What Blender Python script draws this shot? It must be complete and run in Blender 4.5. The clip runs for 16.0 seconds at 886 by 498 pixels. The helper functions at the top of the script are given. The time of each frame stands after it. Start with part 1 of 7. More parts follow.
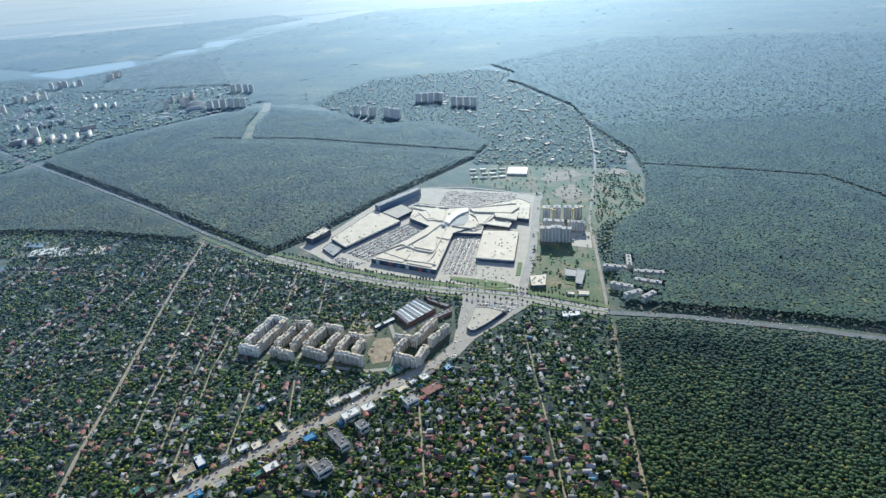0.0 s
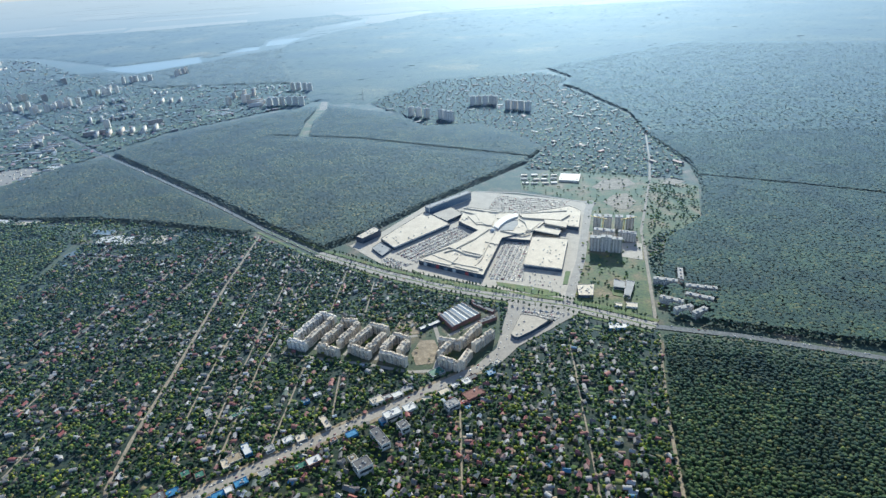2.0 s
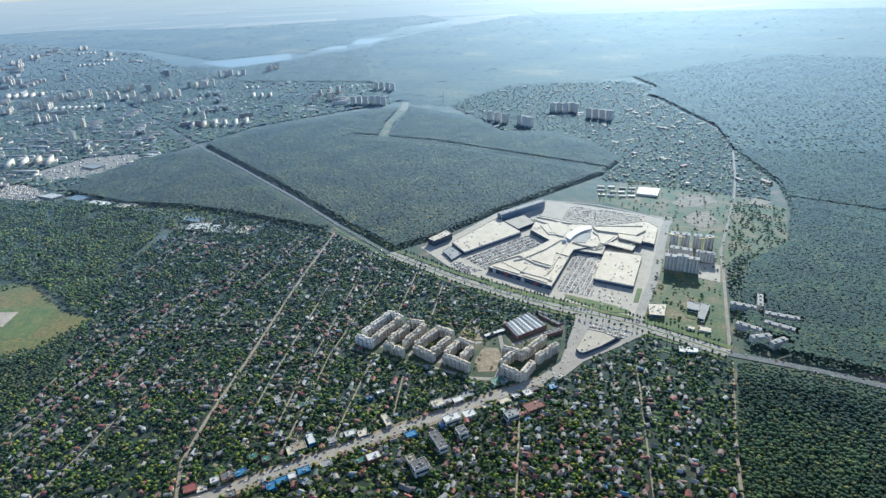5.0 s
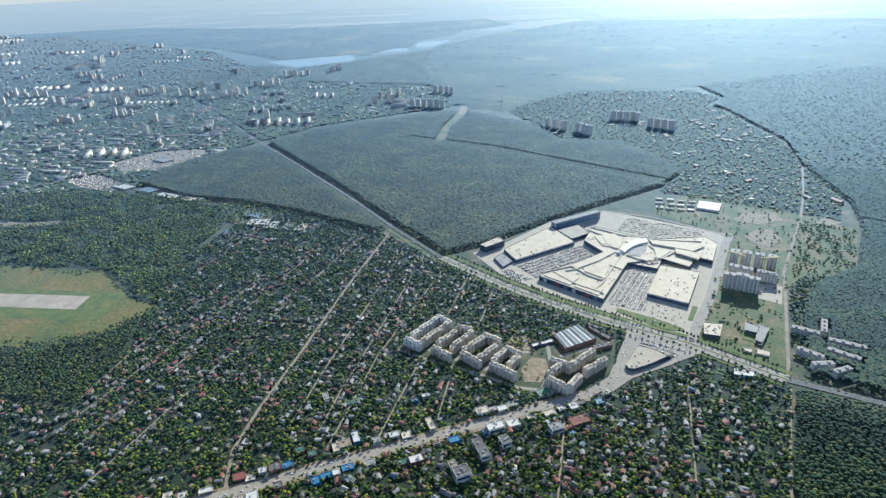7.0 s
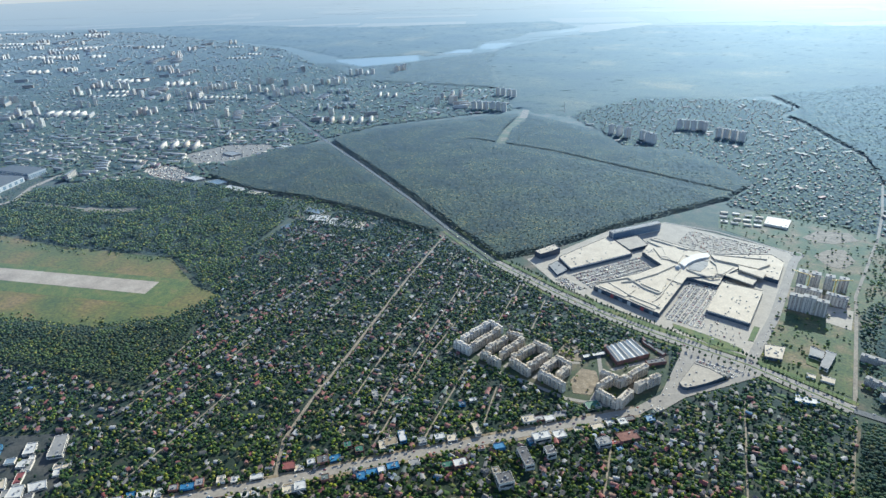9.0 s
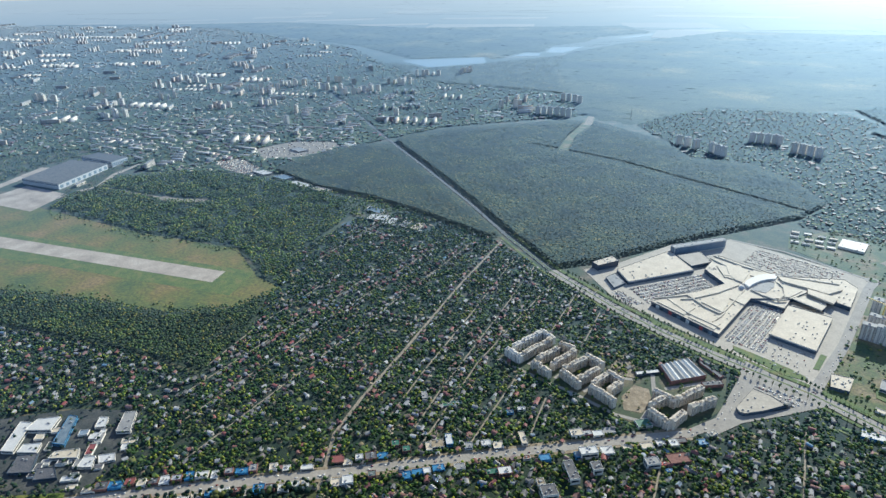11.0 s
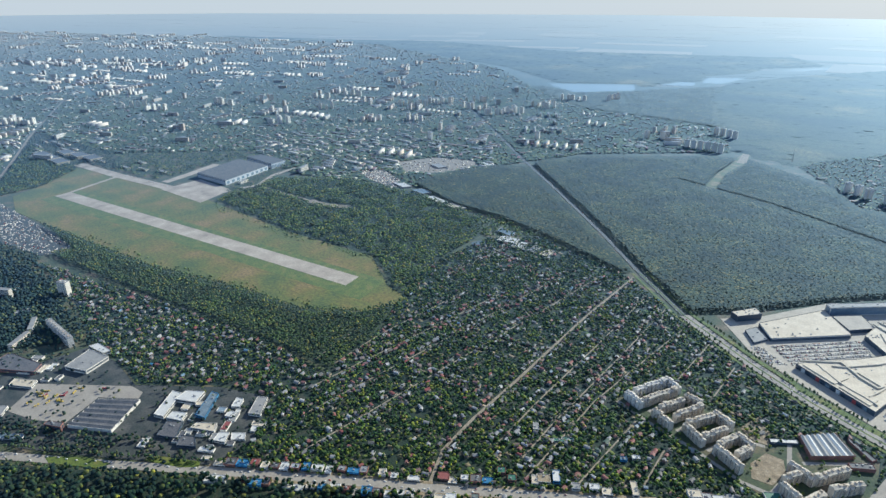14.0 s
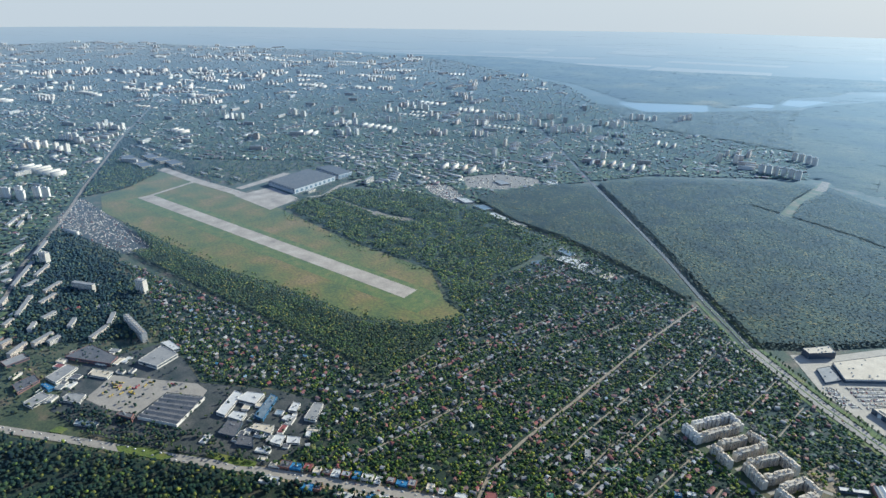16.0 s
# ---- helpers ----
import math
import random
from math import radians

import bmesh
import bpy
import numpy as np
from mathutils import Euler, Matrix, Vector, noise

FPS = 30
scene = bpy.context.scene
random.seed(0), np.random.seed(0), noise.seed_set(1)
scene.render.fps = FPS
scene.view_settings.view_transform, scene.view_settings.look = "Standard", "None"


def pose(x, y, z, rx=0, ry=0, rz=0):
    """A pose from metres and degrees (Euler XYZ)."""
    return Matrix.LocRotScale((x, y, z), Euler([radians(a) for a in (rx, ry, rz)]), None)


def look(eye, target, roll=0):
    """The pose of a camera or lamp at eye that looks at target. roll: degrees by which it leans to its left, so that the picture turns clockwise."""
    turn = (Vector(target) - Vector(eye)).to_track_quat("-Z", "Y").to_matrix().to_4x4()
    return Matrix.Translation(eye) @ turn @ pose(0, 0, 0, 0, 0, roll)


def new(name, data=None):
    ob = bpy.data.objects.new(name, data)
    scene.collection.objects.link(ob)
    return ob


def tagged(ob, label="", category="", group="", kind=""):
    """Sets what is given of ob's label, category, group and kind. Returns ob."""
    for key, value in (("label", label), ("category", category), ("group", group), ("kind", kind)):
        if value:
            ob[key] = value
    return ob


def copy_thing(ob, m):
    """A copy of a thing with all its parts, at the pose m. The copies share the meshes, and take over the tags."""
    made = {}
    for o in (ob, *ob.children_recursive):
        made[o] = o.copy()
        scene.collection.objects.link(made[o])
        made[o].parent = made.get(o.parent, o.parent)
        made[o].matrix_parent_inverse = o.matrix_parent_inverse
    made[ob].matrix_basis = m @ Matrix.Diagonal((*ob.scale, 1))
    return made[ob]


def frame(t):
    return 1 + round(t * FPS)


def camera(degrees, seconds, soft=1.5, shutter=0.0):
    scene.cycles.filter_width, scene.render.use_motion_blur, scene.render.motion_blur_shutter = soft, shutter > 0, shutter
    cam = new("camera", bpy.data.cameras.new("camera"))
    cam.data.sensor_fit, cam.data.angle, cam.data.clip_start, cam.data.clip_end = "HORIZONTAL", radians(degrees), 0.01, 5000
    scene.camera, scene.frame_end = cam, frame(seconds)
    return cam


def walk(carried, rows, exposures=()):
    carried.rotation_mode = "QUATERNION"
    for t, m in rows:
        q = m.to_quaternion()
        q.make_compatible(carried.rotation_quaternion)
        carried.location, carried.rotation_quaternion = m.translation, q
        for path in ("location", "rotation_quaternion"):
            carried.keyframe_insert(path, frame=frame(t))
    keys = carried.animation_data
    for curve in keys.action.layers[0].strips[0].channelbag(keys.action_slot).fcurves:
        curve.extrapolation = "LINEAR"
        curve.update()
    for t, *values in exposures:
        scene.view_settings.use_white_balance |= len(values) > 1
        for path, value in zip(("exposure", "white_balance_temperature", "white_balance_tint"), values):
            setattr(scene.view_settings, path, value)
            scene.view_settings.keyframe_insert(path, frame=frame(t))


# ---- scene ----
# The camera sees 5 km at most and this place reaches 25 km, so all of it is built at a scale of 1 to 5:
# every number below is in true metres, and S is applied where meshes and places are made.
S = 0.2
cam = camera(72.06, 16.0, soft=1.5)
PATH = [
    (0.0, 0.0, -0.0, 770.0, 63.83, 3.10, -0.00),
    (0.5, -0.2, -1.1, 773.2, 63.92, 3.06, 1.33),
    (1.0, 0.1, -2.6, 776.9, 63.98, 2.98, 2.62),
    (1.5, -0.9, -3.6, 779.1, 64.08, 2.85, 3.86),
    (2.0, 0.3, -3.5, 781.9, 64.15, 2.80, 5.14),
    (2.5, 0.3, -4.6, 784.8, 64.21, 2.74, 6.35),
    (3.0, 0.2, -5.9, 787.8, 64.28, 2.64, 7.60),
    (3.5, 1.0, -6.9, 791.3, 64.33, 2.56, 8.87),
    (4.0, 1.2, -7.7, 794.8, 64.38, 2.43, 10.19),
    (6.5, -0.9, -10.9, 808.3, 64.89, 1.87, 16.70),
    (7.0, 0.6, -11.7, 811.7, 64.96, 1.78, 18.23),
    (7.5, 0.5, -12.3, 815.3, 64.92, 1.65, 19.72),
    (8.0, 0.9, -13.1, 819.0, 64.99, 1.56, 21.17),
    (8.5, 1.3, -13.7, 820.9, 65.09, 1.47, 22.62),
    (9.0, 1.9, -14.3, 823.3, 65.15, 1.37, 24.08),
    (11.5, 3.6, -22.4, 843.5, 65.34, 0.59, 31.86),
    (12.0, 3.3, -24.2, 846.7, 65.41, 0.42, 33.76),
    (12.5, 3.1, -25.0, 849.3, 65.48, 0.22, 36.06),
    (13.0, 3.4, -26.2, 852.5, 65.53, 0.06, 38.47),
    (13.5, 1.5, -25.8, 855.7, 66.32, -0.13, 40.98),
    (14.0, 2.0, -26.4, 857.4, 67.08, -0.23, 43.52),
    (14.5, 4.8, -28.8, 860.1, 67.39, -0.37, 45.48),
    (15.0, 7.5, -29.6, 865.2, 67.54, -0.47, 47.10),
    (15.5, 8.5, -29.7, 869.3, 67.76, -0.54, 48.52),
    (16.0, 7.6, -30.4, 870.9, 68.29, -0.69, 49.76),
]
walk(cam, [(t, pose(S * x, S * y, S * z, rx, ry, rz)) for t, x, y, z, rx, ry, rz in PATH],
     [(0.0, 0.15, 5480, 6), (9.0, 0.1, 5480, 6), (16.0, 0.0, 5420, 6)])

# ---------------------------------------------------------------- world and light
SUN_AZ, SUN_EL = 6.0, 26.0          # degrees: clockwise from +y, and above the horizon
world = bpy.data.worlds.new("sky")
scene.world = world
world.use_nodes = True
wn = world.node_tree.nodes
sky = wn.new("ShaderNodeTexSky")
sky.sky_type = "NISHITA"
sky.sun_disc = False
sky.sun_elevation, sky.sun_rotation = radians(SUN_EL), radians(SUN_AZ)
sky.air_density, sky.dust_density, sky.ozone_density = 1.2, 0.6, 2.0
wn["Background"].inputs["Strength"].default_value = 0.076
cool = wn.new("ShaderNodeMixRGB")
cool.blend_type = "MULTIPLY"
cool.inputs["Fac"].default_value = 1.0
cool.inputs["Color2"].default_value = (0.88, 0.98, 1.12, 1)
world.node_tree.links.new(sky.outputs[0], cool.inputs["Color1"])
veil = wn.new("ShaderNodeMixRGB")            # thin cloud all over the sky, thickest towards the horizon
veil.inputs["Color2"].default_value = (9.4, 9.4, 9.0, 1)
where = wn.new("ShaderNodeTexCoord")
parts = wn.new("ShaderNodeSeparateXYZ")
world.node_tree.links.new(where.outputs["Generated"], parts.inputs[0])
height = wn.new("ShaderNodeMapRange")
height.interpolation_type = "SMOOTHSTEP"
height.inputs["From Max"].default_value = 0.16
height.inputs["To Min"].default_value, height.inputs["To Max"].default_value = 0.85, 0.12
world.node_tree.links.new(parts.outputs["Z"], height.inputs["Value"])
world.node_tree.links.new(height.outputs[0], veil.inputs["Fac"])
world.node_tree.links.new(cool.outputs[0], veil.inputs["Color1"])
world.node_tree.links.new(veil.outputs[0], wn["Background"].inputs["Color"])
sun = new("sun", bpy.data.lights.new("sun", "SUN"))
sun.data.energy, sun.data.angle, sun.data.color = 5.5, radians(0.6), (1.0, 0.84, 0.57)
to_sun = Vector((math.sin(radians(SUN_AZ)) * math.cos(radians(SUN_EL)), math.cos(radians(SUN_AZ)) * math.cos(radians(SUN_EL)), math.sin(radians(SUN_EL))))
sun.matrix_world = look(to_sun * 1000, (0, 0, 0))

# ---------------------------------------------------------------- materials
# air haze imitated in the materials: density, clear reach, near and far tint
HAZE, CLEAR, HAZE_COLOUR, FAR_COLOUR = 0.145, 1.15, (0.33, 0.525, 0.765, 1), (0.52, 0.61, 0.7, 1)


def base_material(name, rough=0.9, spec=0.2):
    m = bpy.data.materials.new(name)
    m.use_nodes = True
    nt = m.node_tree
    b = nt.nodes["Principled BSDF"]
    b.inputs["Roughness"].default_value = rough
    b.inputs["Specular IOR Level"].default_value = spec
    return m, nt, b


def haze_gloss(nt, b, amount=1.0, upright=False):
    """Air haze put into the material as a bluish gloss, which every surface of the plain takes when it is seen at a low
    slant: hardly any from above, all of it at the horizon.
    """
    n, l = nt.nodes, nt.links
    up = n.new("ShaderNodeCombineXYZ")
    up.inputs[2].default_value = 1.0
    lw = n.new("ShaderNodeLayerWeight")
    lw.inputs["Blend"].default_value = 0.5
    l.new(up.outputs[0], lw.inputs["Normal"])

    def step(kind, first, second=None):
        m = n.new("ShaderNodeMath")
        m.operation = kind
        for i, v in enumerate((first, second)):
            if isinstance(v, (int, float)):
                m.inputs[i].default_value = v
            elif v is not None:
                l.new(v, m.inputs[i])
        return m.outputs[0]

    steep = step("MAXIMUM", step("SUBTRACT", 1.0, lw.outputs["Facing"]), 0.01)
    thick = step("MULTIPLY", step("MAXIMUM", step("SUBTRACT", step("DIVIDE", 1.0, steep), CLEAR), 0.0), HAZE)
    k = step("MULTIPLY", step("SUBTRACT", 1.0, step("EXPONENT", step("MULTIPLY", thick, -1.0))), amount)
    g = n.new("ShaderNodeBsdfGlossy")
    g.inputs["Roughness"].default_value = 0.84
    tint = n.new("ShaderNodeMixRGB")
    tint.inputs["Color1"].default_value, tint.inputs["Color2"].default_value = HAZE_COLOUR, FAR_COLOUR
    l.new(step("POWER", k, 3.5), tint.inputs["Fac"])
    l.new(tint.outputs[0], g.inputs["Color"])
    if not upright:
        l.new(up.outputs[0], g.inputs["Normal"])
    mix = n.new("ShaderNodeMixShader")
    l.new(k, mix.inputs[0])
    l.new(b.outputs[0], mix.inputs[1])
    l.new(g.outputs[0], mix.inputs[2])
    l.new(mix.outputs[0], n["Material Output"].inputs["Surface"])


def ramp(nt, stops):
    r = nt.nodes.new("ShaderNodeValToRGB")
    e = r.color_ramp.elements
    while len(e) < len(stops):
        e.new(0.5)
    for el, (pos, col) in zip(e, stops):
        el.position, el.color = pos, (*col, 1)
    return r


def mottled(name, stops, size, fine=0.0, rough=0.9, spec=0.2, bump=0.0, pick="noise", amount=1.0, detail=6.0, grain=0.36, upright=False, stand=0.0):
    """Colour from a ramp over noise of the given size in true metres, or over the island's or the object's own random number, with finer grain on top."""
    m, nt, b = base_material(name, rough, spec)
    n, l = nt.nodes, nt.links
    geo = n.new("ShaderNodeNewGeometry")
    nz = n.new("ShaderNodeTexNoise")
    nz.inputs["Scale"].default_value = 1 / (size * S)
    nz.inputs["Detail"].default_value = detail
    l.new(geo.outputs["Position"], nz.inputs["Vector"])
    r = ramp(nt, stops)
    if pick == "noise":
        l.new(nz.outputs["Fac"], r.inputs[0])
    elif pick == "island":
        l.new(geo.outputs["Random Per Island"], r.inputs[0])
    else:
        info = n.new("ShaderNodeObjectInfo")
        l.new(info.outputs["Random"], r.inputs[0])
    col = r.outputs[0]
    if stand:                                # whole stands of trees differ in tone
        w = n.new("ShaderNodeTexNoise")
        w.inputs["Scale"].default_value = 1 / (stand * S)
        w.inputs["Detail"].default_value = 5.0
        l.new(geo.outputs["Position"], w.inputs["Vector"])
        wr = n.new("ShaderNodeMapRange")
        wr.inputs["From Min"].default_value, wr.inputs["From Max"].default_value = 0.35, 0.65
        wr.inputs["To Min"].default_value, wr.inputs["To Max"].default_value = 0.6, 1.4
        l.new(w.outputs["Fac"], wr.inputs["Value"])
        ws = n.new("ShaderNodeVectorMath")
        ws.operation = "SCALE"
        l.new(col, ws.inputs[0])
        l.new(wr.outputs[0], ws.inputs["Scale"])
        col = ws.outputs[0]
    if fine:
        f = n.new("ShaderNodeTexNoise")
        f.inputs["Scale"].default_value = 1 / (fine * S)
        f.inputs["Detail"].default_value = 4.0
        l.new(geo.outputs["Position"], f.inputs["Vector"])
        mr = n.new("ShaderNodeMapRange")
        mr.inputs["From Min"].default_value, mr.inputs["From Max"].default_value = 0.3, 0.7
        mr.inputs["To Min"].default_value, mr.inputs["To Max"].default_value = 1 - grain, 1 + grain
        l.new(f.outputs["Fac"], mr.inputs["Value"])
        mx = n.new("ShaderNodeVectorMath")
        mx.operation = "SCALE"
        l.new(col, mx.inputs[0])
        l.new(mr.outputs[0], mx.inputs["Scale"])
        col = mx.outputs[0]
        if bump:
            bp = n.new("ShaderNodeBump")
            bp.inputs["Strength"].default_value = bump
            bp.inputs["Distance"].default_value = fine * S
            l.new(f.outputs["Fac"], bp.inputs["Height"])
            l.new(bp.outputs[0], b.inputs["Normal"])
    l.new(col, b.inputs["Base Color"])
    # amount: share of the imitated air haze that this material takes
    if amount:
        haze_gloss(nt, b, amount, upright)
    return m


M = {}
M["ground"] = mottled("meadow_and_soil", [(0.32, (0.03, 0.055, 0.02)), (0.5, (0.05, 0.08, 0.03)), (0.62, (0.1, 0.1, 0.045)), (0.74, (0.24, 0.2, 0.11))], 420, 40, bump=0.4)
M["garden"] = mottled("garden_soil", [(0.3, (0.013, 0.028, 0.009)), (0.5, (0.026, 0.042, 0.013)), (0.64, (0.060, 0.060, 0.030)), (0.78, (0.128, 0.105, 0.068))], 25, 4, bump=0.3)
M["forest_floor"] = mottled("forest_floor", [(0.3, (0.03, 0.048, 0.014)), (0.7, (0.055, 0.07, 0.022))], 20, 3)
M["city_ground"] = mottled("town_ground", [(0.3, (0.018, 0.034, 0.01)), (0.5, (0.034, 0.055, 0.015)), (0.62, (0.06, 0.075, 0.025)), (0.7, (0.2, 0.18, 0.13)), (0.8, (0.36, 0.33, 0.28))], 60, 12, grain=0.5, detail=9)
M["airfield"] = mottled("airfield_grass", [(0.3, (0.1, 0.135, 0.008)), (0.46, (0.16, 0.175, 0.012)), (0.58, (0.23, 0.185, 0.022)), (0.7, (0.3, 0.21, 0.06))], 130, 9, bump=0.2)
M["lawn"] = mottled("lawn", [(0.3, (0.1, 0.15, 0.01)), (0.55, (0.16, 0.2, 0.016)), (0.7, (0.24, 0.22, 0.04))], 30, 3, bump=0.2)
M["meadow"] = mottled("rough_meadow", [(0.3, (0.08, 0.12, 0.012)), (0.48, (0.14, 0.16, 0.025)), (0.6, (0.24, 0.19, 0.06)), (0.72, (0.38, 0.29, 0.16))], 60, 6, bump=0.2)
M["crop"] = mottled("stubble_field", [(0.35, (0.45, 0.36, 0.2)), (0.65, (0.6, 0.5, 0.32))], 300, 30)
M["sand"] = mottled("bare_sand", [(0.3, (0.25, 0.19, 0.11)), (0.5, (0.34, 0.27, 0.17)), (0.7, (0.45, 0.37, 0.26))], 14, 2.5)
M["asphalt"] = mottled("worn_asphalt", [(0.3, (0.36, 0.325, 0.28)), (0.7, (0.46, 0.42, 0.365))], 30, 4, rough=0.85, spec=0.25, grain=0.14)
M["car_park"] = mottled("pale_paving", [(0.3, (0.52, 0.46, 0.37)), (0.7, (0.62, 0.56, 0.46))], 25, 5, rough=0.85, grain=0.12)
M["dirt"] = mottled("dirt_track", [(0.3, (0.3, 0.25, 0.18)), (0.7, (0.42, 0.36, 0.27))], 15, 3)
M["concrete"] = mottled("old_concrete", [(0.3, (0.36, 0.3, 0.24)), (0.42, (0.5, 0.43, 0.35)), (0.55, (0.58, 0.51, 0.42)), (0.7, (0.68, 0.62, 0.53))], 60, 5, rough=0.85, grain=0.16, detail=8)
M["water"] = mottled("water", [(0.3, (0.10, 0.12, 0.11)), (0.7, (0.14, 0.16, 0.14))], 50, 0, rough=0.12, spec=1.0)
M["water"].node_tree.nodes["Principled BSDF"].inputs["Coat Weight"].default_value = 1.0
M["leaf_forest"] = mottled("forest_leaves", [(0.0, (0.030, 0.046, 0.010)), (0.5, (0.058, 0.076, 0.014)), (0.85, (0.114, 0.120, 0.019)), (1.0, (0.228, 0.184, 0.030))], 10, 1.6, pick="island", spec=0.1, stand=140)
M["leaf_garden"] = mottled("garden_leaves", [(0.0, (0.014, 0.038, 0.005)), (0.42, (0.039, 0.083, 0.006)), (0.68, (0.103, 0.159, 0.011)), (1.0, (0.279, 0.285, 0.017))], 10, 1.2, pick="island", spec=0.1, stand=60)
M["leaf_young"] = mottled("young_leaves", [(0.0, (0.061, 0.103, 0.009)), (0.4, (0.122, 0.183, 0.015)), (0.8, (0.207, 0.255, 0.023)), (1.0, (0.365, 0.328, 0.028))], 10, 1.4, pick="island", spec=0.1, stand=70)
M["leaf_pine"] = mottled("pine_needles", [(0.0, (0.024, 0.050, 0.012)), (0.5, (0.047, 0.078, 0.016)), (0.9, (0.083, 0.113, 0.021)), (1.0, (0.180, 0.166, 0.029))], 10, 1.4, pick="island", spec=0.1, stand=120)
M["leaf_belt"] = mottled("belt_leaves", [(0.0, (0.045, 0.076, 0.010)), (0.5, (0.083, 0.126, 0.014)), (0.85, (0.150, 0.183, 0.018)), (1.0, (0.30, 0.265, 0.026))], 10, 1.4, pick="island", spec=0.1, stand=90)
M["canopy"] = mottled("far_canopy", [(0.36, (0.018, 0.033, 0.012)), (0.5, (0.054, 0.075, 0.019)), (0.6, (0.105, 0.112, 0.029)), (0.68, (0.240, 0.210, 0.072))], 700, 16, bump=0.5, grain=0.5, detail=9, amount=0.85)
M["leaf_park"] = mottled("park_leaves", [(0.0, (0.006, 0.018, 0.005)), (0.55, (0.015, 0.034, 0.009)), (0.82, (0.041, 0.068, 0.013)), (1.0, (0.166, 0.171, 0.023))], 10, 1.5, pick="island", spec=0.1, stand=60)
M["leaf_town"] = mottled("town_leaves", [(0.0, (0.034, 0.068, 0.012)), (0.5, (0.085, 0.137, 0.021)), (1.0, (0.228, 0.247, 0.030))], 10, 2, pick="island", spec=0.1, stand=200)
M["bark"] = mottled("bark", [(0.3, (0.12, 0.09, 0.06)), (0.7, (0.2, 0.15, 0.1))], 1, 0.3)
M["house_wall"] = mottled("house_render", [(0.0, (0.336, 0.304, 0.256)), (0.35, (0.272, 0.160, 0.120)), (0.6, (0.400, 0.368, 0.304)), (1.0, (0.496, 0.480, 0.456))], 5, 1, pick="island")
M["house_roof"] = mottled("house_roofing", [(0.0, (0.136, 0.128, 0.119)), (0.22, (0.221, 0.212, 0.212)), (0.36, (0.306, 0.076, 0.060)), (0.5, (0.306, 0.145, 0.111)), (0.6, (0.076, 0.128, 0.093)), (0.7, (0.289, 0.289, 0.297)), (0.9, (0.391, 0.399, 0.425)), (0.97, (0.612, 0.612, 0.612)), (1.0, (0.068, 0.255, 0.468))], 5, 1.2, rough=0.6, spec=0.25, pick="island")
M["roof_white"] = mottled("pale_roof_membrane", [(0.3, (0.66, 0.57, 0.43)), (0.7, (0.8, 0.71, 0.56))], 30, 5, rough=0.7, grain=0.12)
M["roof_grey"] = mottled("grey_roofing", [(0.3, (0.3, 0.3, 0.3)), (0.7, (0.42, 0.41, 0.4))], 20, 4, rough=0.7, grain=0.12)
M["roof_dark"] = mottled("dark_roofing", [(0.3, (0.11, 0.11, 0.12)), (0.7, (0.18, 0.17, 0.17))], 15, 3, rough=0.7)
M["wall_pale"] = mottled("pale_panel_wall", [(0.3, (0.74, 0.71, 0.66)), (0.7, (0.84, 0.81, 0.76))], 15, 3, grain=0.12, upright=True, amount=0.3)
M["wall_dark"] = mottled("dark_blue_cladding", [(0.3, (0.07, 0.1, 0.14)), (0.7, (0.12, 0.15, 0.19))], 15, 3, rough=0.5, upright=True, amount=0.45)
M["leaf_tree"] = mottled("street_tree_leaves", [(0.0, (0.05, 0.09, 0.022)), (0.5, (0.08, 0.13, 0.028)), (1.0, (0.15, 0.18, 0.04))], 10, 1.2, pick="object")
M["house_wall_one"] = mottled("house_wall", [(0.0, (0.320, 0.288, 0.240)), (0.35, (0.256, 0.152, 0.112)), (0.6, (0.384, 0.352, 0.296)), (1.0, (0.480, 0.464, 0.440))], 5, 1, pick="object")
M["house_roof_one"] = mottled("house_roof", [(0.0, (0.136, 0.128, 0.119)), (0.24, (0.221, 0.212, 0.212)), (0.4, (0.323, 0.076, 0.060)), (0.56, (0.306, 0.136, 0.111)), (0.66, (0.085, 0.136, 0.102)), (0.78, (0.306, 0.306, 0.315)), (0.94, (0.510, 0.510, 0.527)), (1.0, (0.085, 0.230, 0.383))], 5, 1.2, rough=0.5, spec=0.3, pick="object")
M["car_paint"] = mottled("car_paint", [(0.0, (0.85, 0.85, 0.84)), (0.58, (0.75, 0.75, 0.74)), (0.66, (0.06, 0.06, 0.065)), (0.76, (0.55, 0.56, 0.57)), (0.9, (0.2, 0.21, 0.23)), (0.97, (0.35, 0.05, 0.04)), (1.0, (0.05, 0.1, 0.25))], 3, 0, rough=0.25, spec=0.7, pick="object", amount=0.0)
M["car_paint_many"] = mottled("car_paint_many", [(0.0, (0.85, 0.85, 0.84)), (0.58, (0.75, 0.75, 0.74)), (0.66, (0.06, 0.06, 0.065)), (0.76, (0.55, 0.56, 0.57)), (0.9, (0.2, 0.21, 0.23)), (0.97, (0.35, 0.05, 0.04)), (1.0, (0.05, 0.1, 0.25))], 3, 0, rough=0.25, spec=0.7, pick="island", amount=0.0)
M["glass"] = mottled("dark_glazing", [(0.3, (0.03, 0.04, 0.05)), (0.7, (0.05, 0.06, 0.07))], 5, 0, rough=0.15, spec=0.5)
M["skylight"] = mottled("blue_grey_skylight", [(0.3, (0.16, 0.22, 0.28)), (0.7, (0.25, 0.31, 0.36))], 12, 2, rough=0.25, spec=0.5)
M["blue"] = mottled("blue_sheet_metal", [(0.3, (0.05, 0.2, 0.42)), (0.7, (0.08, 0.28, 0.52))], 8, 2, rough=0.5)
M["yellow"] = mottled("yellow_paint", [(0.3, (0.6, 0.42, 0.04)), (0.7, (0.7, 0.5, 0.06))], 4, 1, rough=0.4)
